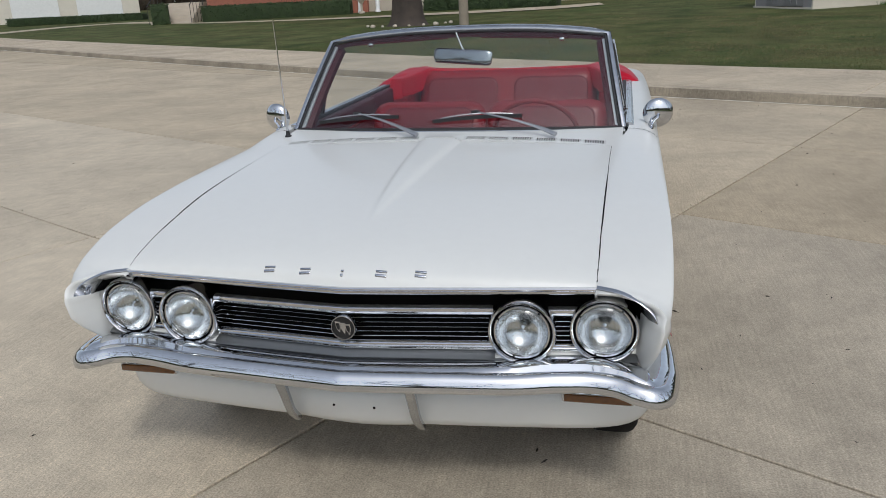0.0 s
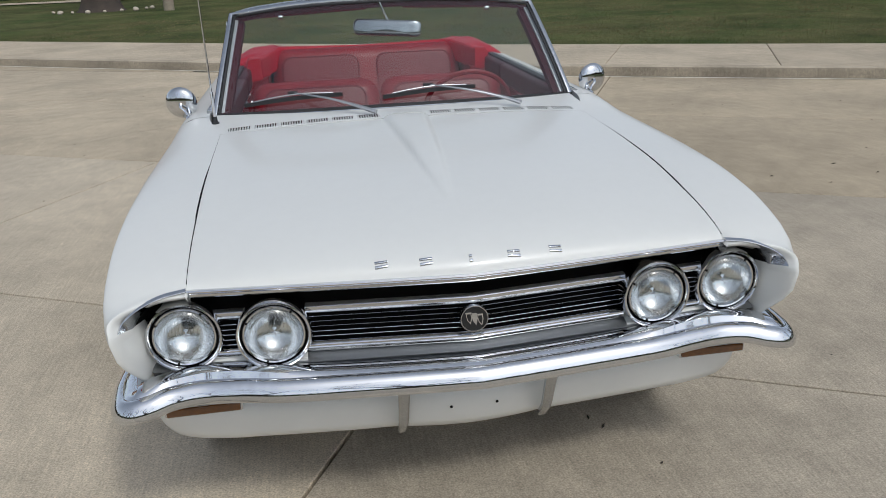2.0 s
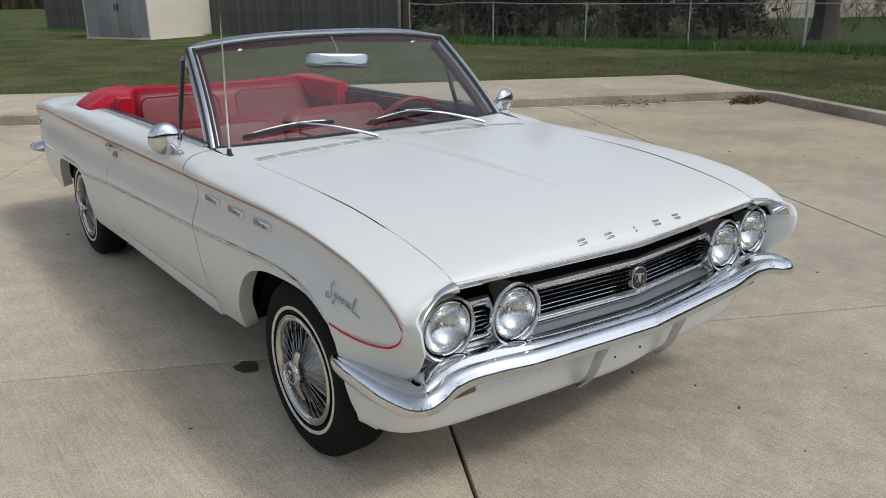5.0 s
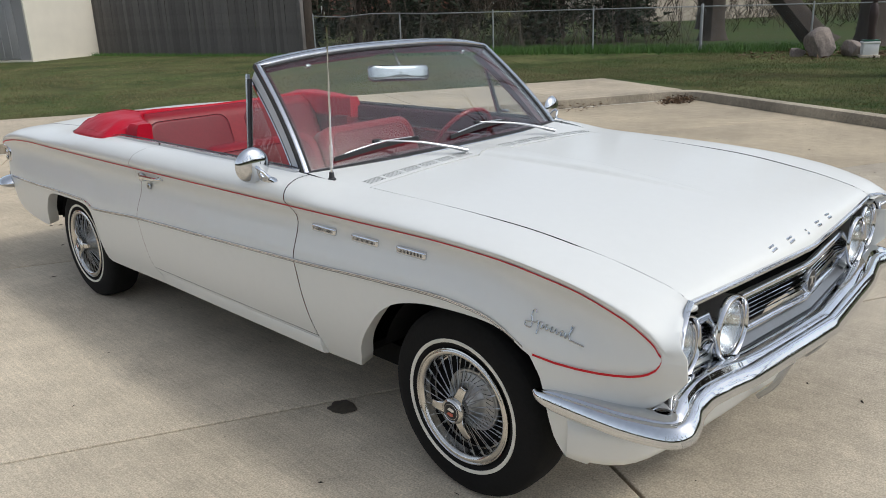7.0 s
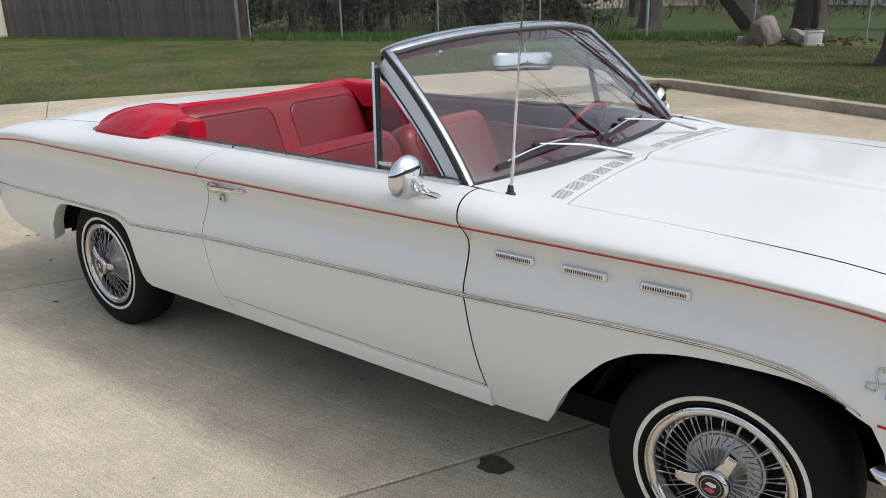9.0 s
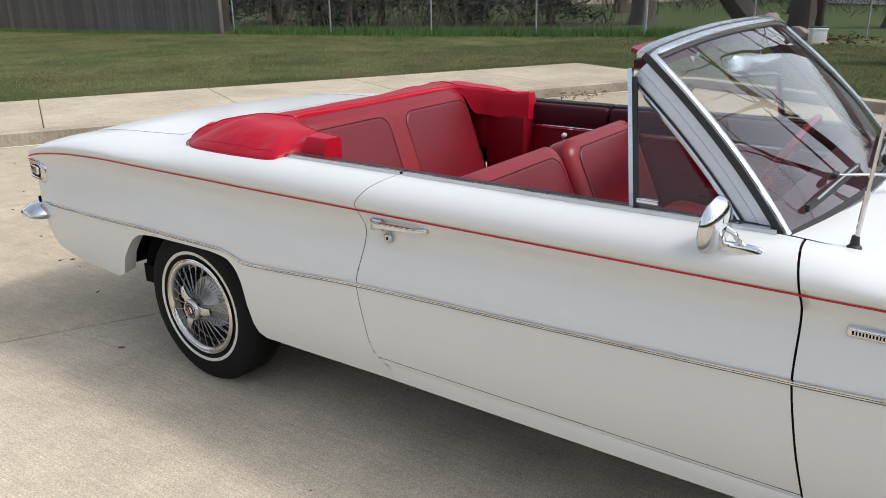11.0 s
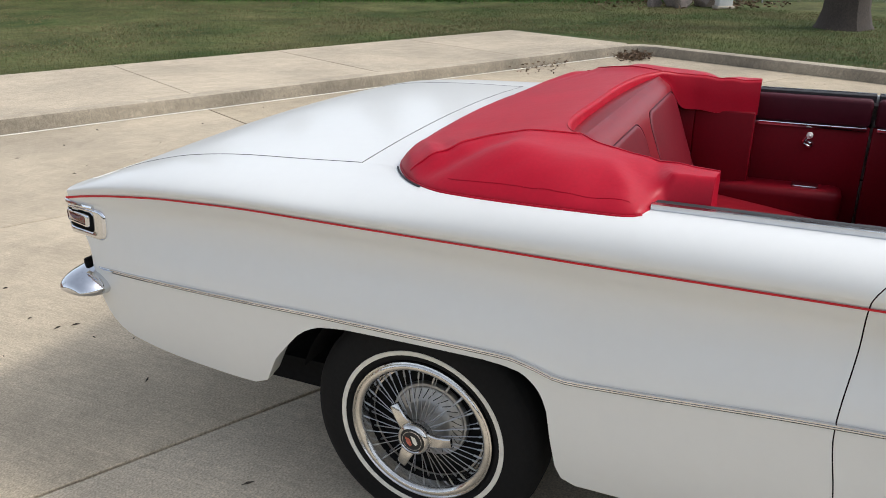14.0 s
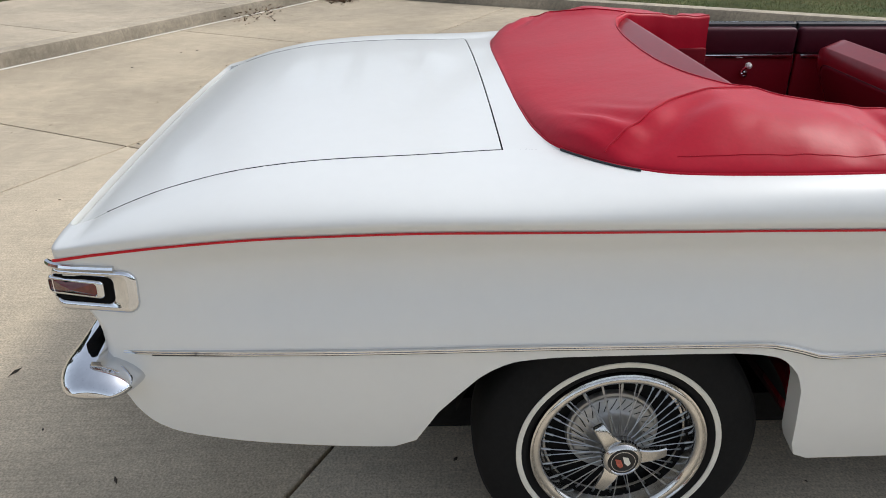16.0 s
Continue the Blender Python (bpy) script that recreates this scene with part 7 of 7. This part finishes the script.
# brush along the fence
rng = random.Random(21)
sticks = []
for k in range(330):
    s = rng.random() ** 1.3 * 11.0
    p = CA.lerp(CB, s / 10.8) + Vector((0.8, 0.5)) * rng.uniform(0.15, 3.2)
    z = at_lawn(p.x, p.y) - 0.03
    h = rng.uniform(0.5, 2.4)
    a = Vector((p.x, p.y, z))
    b = a + Vector((rng.uniform(-0.4, 0.4), rng.uniform(-0.4, 0.4), h * 0.55))
    c = b + Vector((rng.uniform(-0.5, 0.5), rng.uniform(-0.5, 0.5), h * 0.45))
    r = rng.uniform(0.003, 0.010)
    sticks.append(sweep([a, b, c], ring(r, 3), up=(0.2, 1, 0), scale=[1, 0.7, 0.3], cap=False))
    for j in range(2):
        e = b.lerp(c, rng.random())
        sticks.append(sweep([e, e + Vector((rng.uniform(-0.4, 0.4), rng.uniform(-0.4, 0.4), rng.uniform(0.0, 0.5)))], ring(r * 0.5, 3), up=(0.2, 1, 0), cap=False))
ob = part("brush", mesh_of("brush", *joined(*sticks), TWIG, smooth=False))
tagged(ob, "tangle of bare brush behind the chain-link fence", "brush", kind="stuff")

# boulders
def boulder(x, y, w, d, h, seed, label):
    bm = bmesh.new()
    bmesh.ops.create_icosphere(bm, subdivisions=4, radius=1)
    rr = random.Random(int(seed * 10))
    planes = [(Vector((rr.gauss(0, 1), rr.gauss(0, 1), rr.gauss(0, 0.8))).normalized(), rr.uniform(0.52, 0.80)) for _ in range(11)]
    for v in bm.verts:
        c = v.co.copy()
        k = min([1.0] + [dd / c.dot(nn) for nn, dd in planes if c.dot(nn) > 0.05])
        k *= 1 + 0.06 * noise.noise(c * 3.5 + Vector((0, seed, 0))) + 0.03 * noise.noise(c * 9 + Vector((0, 0, seed)))
        v.co = Vector((c.x * w / 2 * k * 1.12, c.y * d / 2 * k * 1.12, h * (0.42 + 0.60 * max(-0.75, c.z) * k)))
    ob = part("boulder", from_bm("boulder", bm, STONE, sharp=24), m=pose(x, y, at_lawn(x, y) - 0.05, 0, 0, seed * 37))
    tagged(ob, label, "boulder", "boulders by the trees")


boulder(16.35, 5.70, 0.76, 0.64, 0.70, 1.3, "large pale granite boulder on the lawn edge")
boulder(16.75, 5.12, 0.50, 0.44, 0.46, 2.1, "smaller reddish boulder beside the large one")
boulder(16.35, 6.22, 0.40, 0.35, 0.24, 3.7, "low flat boulder beside the large one")

# planter box with a plain figure
px, py = 16.5, 4.72
pz = at_lawn(px, py) - 0.01
pl = thing("planter_pedestal", px, py, pz, -60)
tagged(pl, "white painted pedestal box with green top", "planter")
part("foot", mesh_of("foot", *bm_vf(box(-0.19, 0.19, -0.16, 0.16, 0.0, 0.07, 0.01)), LIME), pl)
part("box_body", mesh_of("box_body", *bm_vf(box(-0.155, 0.155, -0.13, 0.13, 0.07, 0.32, 0.012)), WHITEP), pl, "white box")
part("box_rim", mesh_of("box_rim", *bm_vf(box(-0.175, 0.175, -0.145, 0.145, 0.31, 0.35, 0.01)), WHITEP), pl)
part("green_lid", mesh_of("green_lid", *bm_vf(box(-0.155, 0.155, -0.125, 0.125, 0.35, 0.39, 0.012)), material("green_lid_paint", (0.02, 0.09, 0.06), 0.5)), pl, "dark green top")
v, f = lathe([(0.0, 0.10), (0.05, 0.11), (0.3, 0.085), (0.5, 0.12), (0.72, 0.10), (0.80, 0.05), (0.86, 0.075), (0.94, 0.075), (1.0, 0.03), (1.01, 0.0)], 18)
st = part("garden_statue", mesh_of("garden_statue", [(y * 0.85, z * 0.85, x * 0.95) for x, y, z in v], f, material("dark_statue_paint", (0.030, 0.016, 0.013), 0.6, vary=0.3, scale=8.0)), m=pose(px, py, pz + 0.39))
tagged(st, "dark painted garden statue on the white pedestal", "statue")

# ---- the house across the lawn and what stands before it ----
hz = 0.25
house = thing("brick_house", -23.3, 41.6, hz, 8.0)
tagged(house, "large red brick house with limestone base and steps", "house")


def hpart(name, bm, mat, label="", parent=None):
    return part(name, mesh_of(name, *bm_vf(bm), mat, smooth=False), parent or house, label)


hpart("base_course", box(0.0, 24.0, 0.0, 12.0, -0.1, 0.75, 0.03), LIME, "limestone base")
hpart("brick_wall", box(0.08, 23.92, 0.08, 11.92, 0.75, 7.2), BRICK, "red brick wall")
rv = [(-0.6, -0.6, 7.2), (24.6, -0.6, 7.2), (24.6, 12.6, 7.2), (-0.6, 12.6, 7.2), (5.0, 6.0, 11.0), (19.0, 6.0, 11.0)]
part("roof", mesh_of("roof", rv, [(0, 1, 5, 4), (1, 2, 5), (2, 3, 4, 5), (3, 0, 4), (3, 2, 1, 0)], SLATE, smooth=False), house, "dark hipped shingle roof")
for fl_z in (1.6, 4.6):
    for k in range(6):
        x = 2.0 + 3.9 * k
        wdw = hpart("window", box(x, x + 1.3, -0.02, 0.12, fl_z, fl_z + 1.7, 0.02), WHITEP, "white framed window")
        for i in (0, 1):
            hpart("pane", box(x + 0.1, x + 1.2, -0.035, 0.02, fl_z + 0.1 + 0.8 * i, fl_z + 0.82 + 0.8 * i), PANE, parent=wdw)
for k in range(7):
    hpart("step", box(-2.55, -0.2, -2.0 + 0.30 * k, 1.2, -0.1 + 0.17 * k, 0.07 + 0.17 * k, 0.012), LIME, "pale stone step")
for x in (-2.62, -0.13):
    part("stair_rail", mesh_of("stair_rail", *sweep([(x, -2.1, 0.95), (x, 0.0, 2.1), (x, 1.2, 2.1)], ring(0.025, 6)), IRON), house, "black iron handrail")
    for k in range(5):
        yk = -2.05 + 0.5 * k
        part("stair_post", mesh_of("stair_post", *sweep([(x, yk, 0.0), (x, yk, 0.98 + 0.54 * max(0, yk + 2.1))], ring(0.016, 5), up=(0, 1, 0)), IRON), house)
part("porch_rail", mesh_of("porch_rail", *sweep([(4.5, -0.25, 1.6), (9.5, -0.25, 1.6)], ring(0.025, 6)), IRON), house, "black iron porch railing")
for k in range(34):
    part("baluster", mesh_of("baluster", *sweep([(4.5 + 0.15 * k, -0.25, 0.74), (4.5 + 0.15 * k, -0.25, 1.6)], ring(0.009, 4), up=(0, 1, 0)), IRON), house)
hpart("porch_floor", box(4.3, 9.7, -0.5, 0.1, -0.1, 0.74), BRICK, "brick porch base")
for x in (9.35, 10.35):
    v, f = lathe([(-0.1, 0.15), (0.2, 0.15), (0.25, 0.12), (2.6, 0.10), (2.7, 0.16), (2.8, 0.16)], 16)
    part("porch_column", mesh_of("porch_column", [(x + y, -0.9 + z, h) for h, y, z in v], f, WHITEP), house, "white porch column")
hpart("porch_roof", box(8.9, 10.8, -1.2, 0.1, 2.75, 3.0, 0.03), WHITEP, "white porch roof")
v, f = lathe([(0, 0.16), (0.1, 0.16), (0.15, 0.07), (0.5, 0.06), (0.62, 0.15), (0.85, 0.22), (0.95, 0.24), (0.95, 0.0)], 18)
urn = part("garden_urn", mesh_of("garden_urn", [(y, z, x) for x, y, z in v], f, LIME), m=pose(-13.5, 41.0, at_lawn(-13.5, 41.0)))
tagged(urn, "pale stone garden urn before the porch", "urn")


def hedge(a, b, depth, height, seed, label):
    a, b = Vector(a), Vector(b)
    ln = (b - a).length
    z = at_lawn(*((a + b) / 2))
    ob = thing("hedge", a.x, a.y, z - 0.03, math.degrees(math.atan2(b.y - a.y, b.x - a.x)))
    tagged(ob, label, "hedge")
    rng = np.random.default_rng(seed)
    part("core", mesh_of("core", *bm_vf(box(0.05, ln - 0.05, 0.05, depth - 0.05, 0, height - 0.06, 0.04)), HEDGE), ob)
    n = int(ln * 420)
    pts = np.stack([rng.random(n) * ln, rng.random(n) * depth, rng.random(n) * height], 1)
    face = rng.integers(0, 3, n)
    pts[face == 0, 1] = 0.02
    pts[face == 1, 2] = height - 0.05
    v, f = blade_cloud(pts, 0.10, rng, up=0.3, width=0.6)
    part("foliage", leaf_mesh("foliage", v, f, HEDGE), ob, "small clipped leaves")


hedge((-22.3, 39.1), (-13.9, 40.3), 1.0, 0.85, 1, "long clipped green hedge before the house")
hedge((-9.6, 39.2), (-2.5, 37.7), 1.0, 0.62, 2, "low clipped green hedge beside the path")
hedge((-24.9, 38.3), (-24.0, 38.8), 0.9, 1.15, 3, "rounded green bush beside the steps")
hedge((-43.0, 48.2), (-32.3, 48.9), 0.9, 0.55, 4, "distant clipped green hedge")

PATHN = [(-33.6, 36.9), (-32.3, 41.0), (-30.4, 42.75), (-21.7, 37.5), (-11.9, 34.5), (-7.9, 34.0), (-4.8, 34.0), (-1.9, 34.7), (-0.2, 36.1)]
PATHF = [(-35.6, 38.9), (-34.0, 43.0), (-30.6, 45.0), (-22.4, 38.7), (-12.5, 36.2), (-8.5, 36.2), (-5.3, 36.6), (-2.3, 37.3), (-0.5, 38.3)]
rows = [[Vector((x, y, at_lawn(x, y) + 0.03)) for x, y in r] for r in (PATHN, PATHF)]
rows = [resample(r, 30) for r in rows]
ob = part("garden_path", mesh_of("garden_path", *grid(rows), WALKCON))
tagged(ob, "pale concrete garden path curving before the house", "path", kind="structure")
gar = thing("pale_garage", -49.5, 55.0, 0.3, 38)
tagged(gar, "distant pale rendered garage building", "garage")
hpart("garage_wall", box(0, 11, 0, 6, -0.2, 3.0), SHEDWALL, "pale wall", gar)
part("garage_roof", mesh_of("garage_roof", [(-0.4, -0.4, 3), (11.4, -0.4, 3), (11.4, 6.4, 3), (-0.4, 6.4, 3), (-0.4, 3, 4.6), (11.4, 3, 4.6)], [(0, 1, 5, 4), (2, 3, 4, 5), (0, 4, 3), (1, 2, 5), (3, 2, 1, 0)], SLATE, smooth=False), gar)
for x in (1.0, 6.0):
    hpart("garage_door", box(x, x + 3.6, -0.06, 0.02, 0, 2.2, 0.02), WHITEP, "white garage door", gar)
pole = part("utility_pole", mesh_of("utility_pole", *sweep([(0, 0, -0.2), (0, 0, 4), (0, 0, 9)], ring(0.17, 14), up=(0, 1, 0), scale=[1, 0.9, 0.75]), material("pole_wood", (0.27, 0.23, 0.175), 0.9, vary=0.2, scale=4.0, fine=60.0)), m=pose(-4.72, 25.7, at_lawn(-4.72, 25.7)))
tagged(pole, "tan wooden utility pole on the lawn", "pole")
rng = random.Random(8)
for k in range(9):
    a = 0.5 + 2.6 * k / 8
    x, y = -7.1 + 1.6 * math.cos(a + math.pi), 27.2 + 1.4 * math.sin(a + math.pi)
    bm = bmesh.new()
    bmesh.ops.create_icosphere(bm, subdivisions=2, radius=rng.uniform(0.05, 0.10))
    for v in bm.verts:
        v.co *= 1 + 0.25 * noise.noise(v.co * 9 + Vector((k, 0, 0)))
        v.co.z *= 0.75
    ob = part("edging_stone", from_bm("edging_stone", bm, LIME), m=pose(x, y, at_lawn(x, y) + 0.06))
    tagged(ob, "pale rough stone ringing the tree base", "stone", "stones round the tree")
# far houses beyond the fence
for x, y, rz, w, mat, lab in ((44, 22, 60, 14, LIME, "distant pale house beyond the trees"), (40, 40, 55, 12, BRICK, "distant red brick house beyond the trees"), (48, 2, 75, 14, WHITEP, "distant white house beyond the trees")):
    h = thing("far_house", x, y, 0.2, rz)
    tagged(h, lab, "house")
    hpart("wall", box(-w / 2, w / 2, 0, 8, -0.2, 3.2), mat, "", h)
    part("roof", mesh_of("roof", [(-w / 2 - 0.4, -0.4, 3.2), (w / 2 + 0.4, -0.4, 3.2), (w / 2 + 0.4, 8.4, 3.2), (-w / 2 - 0.4, 8.4, 3.2), (-w / 2 - 0.4, 4, 5.4), (w / 2 + 0.4, 4, 5.4)], [(0, 1, 5, 4), (2, 3, 4, 5), (0, 4, 3), (1, 2, 5), (3, 2, 1, 0)], SLATE, smooth=False), h)
    for k in range(4):
        xx = -w / 2 + 1.2 + k * (w - 3.6) / 3
        wd = hpart("window", box(xx, xx + 1.2, -0.05, 0.05, 1.0, 2.3, 0.02), WHITEP, "white framed window", h)
        hpart("pane", box(xx + 0.1, xx + 1.1, -0.07, 0.0, 1.1, 2.2), PANE, parent=wd)
# distant belt of bare woods all round
rng = np.random.default_rng(77)
n = 8000
a = rng.random(n) * 2 * math.pi
rad = 95 + 25 * rng.random(n)
base = np.stack([np.cos(a) * rad, np.sin(a) * rad + 5, np.full(n, -0.1)], 1)
h = 6.0 + 12.0 * rng.random(n)
w = 0.12 + 0.25 * rng.random(n)
side = np.stack([-np.sin(a), np.cos(a), np.zeros(n)], 1)
tip = base + np.stack([rng.normal(size=n), rng.normal(size=n), h], 1)
v = np.concatenate([base - side * w[:, None], base + side * w[:, None], tip], axis=1).reshape(-1, 3)
pts = np.stack([np.cos(a) * rad, np.sin(a) * rad + 5, rng.random(n) * h * 0.8], 1)
v2, f2 = blade_cloud(np.concatenate([pts, pts + rng.normal(size=(n, 3)) * 1.5, pts + rng.normal(size=(n, 3)) * 2.0]), 2.6, rng, up=0.4, width=0.10)
vv2 = np.concatenate([v, v2])
ff2 = np.concatenate([np.arange(3 * n).reshape(-1, 3), f2 + 3 * n])
ob = part("distant_woods", leaf_mesh("distant_woods", vv2, ff2, BRUSHDARK))
tagged(ob, "distant belt of bare woods", "woods", kind="stuff")

# ---- grass, litter, marks on the concrete ----
rng = np.random.default_rng(9)


def scatter(n, u0, u1, v0, v1, size, mat, name, label, near=1.0, width=0.12):
    u = u0 + (u1 - u0) * rng.random(n)
    t = rng.random(n) ** near
    v = v0 + (v1 - v0) * t
    if name != "verge_grass":
        v = v + np.array([bend(q) for q in u])
    z = np.array([lawn_z(p, q) for p, q in zip(u, v)])
    pts = np.stack([0.89 * u + 0.456 * v, -0.456 * u + 0.89 * v, z - 0.005], 1)
    vv_, ff_ = blade_cloud(pts, size, rng, up=0.9, width=width)
    ob = part(name, leaf_mesh(name, vv_, ff_, mat))
    tagged(ob, label, "grass", kind="stuff")


scatter(150000, -16.0, 6.0, V0 + 2.62, 24.0, 0.04, BLADE, "lawn_grass", "short mown green grass with dry blades", 1.6)
scatter(150000, 5.93, 13.0, -2.0, 15.0, 0.04, BLADE, "verge_grass", "short mown green grass beside the kerb")
DRY = material("dry_grass", (0.20, 0.168, 0.092), 0.9, rand=0.3, island=True, spec=0.1)


def dry_patches(n, u0, u1, v0, v1, name, seed):
    r = np.random.default_rng(seed)
    u, v = u0 + (u1 - u0) * r.random(n), v0 + (v1 - v0) * r.random(n) ** 1.2
    keep = np.array([noise.noise(Vector((a * 0.55, b * 0.55, seed))) + 0.5 * noise.noise(Vector((a * 2.1, b * 2.1, 3))) > 0.08 for a, b in zip(u, v)])
    u, v = u[keep], v[keep]
    if u1 <= 6.0:
        v = v + np.array([bend(q) for q in u])
    z = np.array([lawn_z(p, q) for p, q in zip(u, v)])
    vv_, ff_ = blade_cloud(np.stack([0.89 * u + 0.456 * v, -0.456 * u + 0.89 * v, z], 1), 0.045, r, up=0.5, width=0.16)
    ob = part(name, leaf_mesh(name, vv_, ff_, DRY))
    tagged(ob, "patches of dry straw-coloured grass", "grass", kind="stuff")


dry_patches(90000, -14.0, 6.0, V0 + 2.65, 23.0, "dry_lawn_grass", 5)
dry_patches(45000, 5.95, 12.5, -1.0, 15.0, "dry_verge_grass", 6)
# greener tufts at the foot of the board fence and across the lawn
n = 9000
s = rng.random(n) * fl_len
x = FB.x - fd.x * s - 0.16 - np.abs(rng.normal(size=n)) * 0.22
y = FB.y - fd.y * s - 0.05
z = np.array([at_lawn(a, b) for a, b in zip(x, y)])
vv_, ff_ = blade_cloud(np.stack([x, y, z - 0.01], 1), 0.11, rng, up=1.1, width=0.09)
ob = part("fence_foot_grass", leaf_mesh("fence_foot_grass", vv_, ff_, LUSH))
tagged(ob, "green grass along the board fence", "grass", kind="stuff")
# tall lush strip along the chain link
n = 16000
s = rng.random(n) * 14.0
d = (CB - CA).normalized()
off = rng.normal(size=n) * 0.35 - 0.25
x = CA.x + d.x * s - d.y * off * -1
y = CA.y + d.y * s + d.x * off * -1
z = np.array([at_lawn(a, b) for a, b in zip(x, y)])
vv_, ff_ = blade_cloud(np.stack([x, y, z - 0.01], 1), 0.20, rng, up=1.2, width=0.09)
ob = part("fence_grass", leaf_mesh("fence_grass", vv_, ff_, LUSH))
tagged(ob, "tall bright green grass under the fence", "grass", kind="stuff")


def litter(cx, cy, rx, ry, n, size, name, label, z0=None, mat=LITTER):
    p = rng.normal(size=(n, 2)) * (rx, ry) + (cx, cy)
    z = np.array([at_lawn(a, b) + 0.01 for a, b in p]) if z0 is None else np.abs(rng.normal(size=n)) * 0.03 + z0
    vv_, ff_ = blade_cloud(np.stack([p[:, 0], p[:, 1], z], 1), size, rng, up=0.15, width=0.5)
    ob = part(name, leaf_mesh(name, vv_, ff_, mat))
    tagged(ob, label, "leaves", kind="stuff")


litter(18.0, 6.9, 0.9, 0.9, 500, 0.11, "leaf_litter", "dead brown leaves under the trees")
litter(17.8, 4.6, 0.9, 0.5, 260, 0.10, "leaf_litter", "dead brown leaves behind the pedestal")
cpos = S(U0 - 0.35, V0 - 0.25)
litter(cpos.x, cpos.y, 0.17, 0.10, 420, 0.06, "leaf_pile", "pile of dead brown leaves in the kerb corner", 0.004)
c2 = S(U0 - 1.9, V0 - 0.10)
litter(c2.x, c2.y, 0.35, 0.16, 120, 0.04, "leaf_debris", "scattered dead leaves at the kerb foot", 0.003)

# wet stain
STAIN = material("oil_stain", (0.10, 0.085, 0.066), 0.35, vary=0.25, scale=25.0)
pts = []
for k in range(40):
    a = 2 * math.pi * k / 40
    r = 0.055 + 0.018 * noise.noise(Vector((math.cos(a) * 1.5, math.sin(a) * 1.5, 3.0)))
    pts.append((-0.728 + 1.05 * r * math.cos(a) * 0.9, 1.535 + r * math.sin(a), 0.004))
ob = part("wet_stain", mesh_of("wet_stain", pts, [tuple(range(40))], STAIN, smooth=False), drive, "dark damp spot on the concrete")

# grit, twigs and dead bits lying about
rng2 = random.Random(31)
bits = []
for k in range(620):
    u, v = rng2.uniform(-7, 5.4), rng2.uniform(-4.5, 8.4)
    p = S(u, v, 0.002)
    r, a = 0.003 + 0.007 * rng2.random() ** 2, rng2.uniform(0, 6.28)
    l = r * rng2.uniform(1.0, 3.0)
    c, s_ = math.cos(a), math.sin(a)
    q = [(c * l - s_ * 0, s_ * l), (-s_ * r * 0.6, c * r * 0.6), (-c * l, -s_ * l), (s_ * r * 0.6, -c * r * 0.6)]
    bits.append(([(p.x + i, p.y + j, p.z) for i, j in q] + [(p.x, p.y, p.z + r * 0.7)], [(0, 1, 4), (1, 2, 4), (2, 3, 4), (3, 0, 4)]))
ob = part("grit", mesh_of("grit", *joined(*bits), material("dark_grit", (0.045, 0.035, 0.026), 0.9, rand=0.5, island=True), smooth=False))
tagged(ob, "dark grit and plant bits on the concrete", "debris", kind="stuff")

# hairline cracks in the slabs
rng3 = random.Random(4)
for (x0, y0), (x1, y1) in (((-1.2, 6.9), (-2.9, 5.6)), ((-3.2, 3.6), (-4.1, 2.3)), ((1.9, -1.8), (3.1, -0.6)), ((-2.6, -0.4), (-3.4, 0.9))):
    d = Vector((x1 - x0, y1 - y0, 0))
    side = Vector((-d.y, d.x, 0)).normalized()
    path, off = [], 0.0
    for k in range(26):
        off += rng3.uniform(-0.02, 0.02)
        path.append(Vector((x0, y0, 0.0025)) + d * (k / 25) + side * off)
    w = [0.0016 * math.sin(math.pi * (k + 0.5) / 26) for k in range(26)]
    part("hairline_crack", mesh_of("hairline_crack", *grid([[p - side * q, p + side * q] for p, q in zip(path, w)]), JOINT, smooth=False), drive, "dark hairline crack")
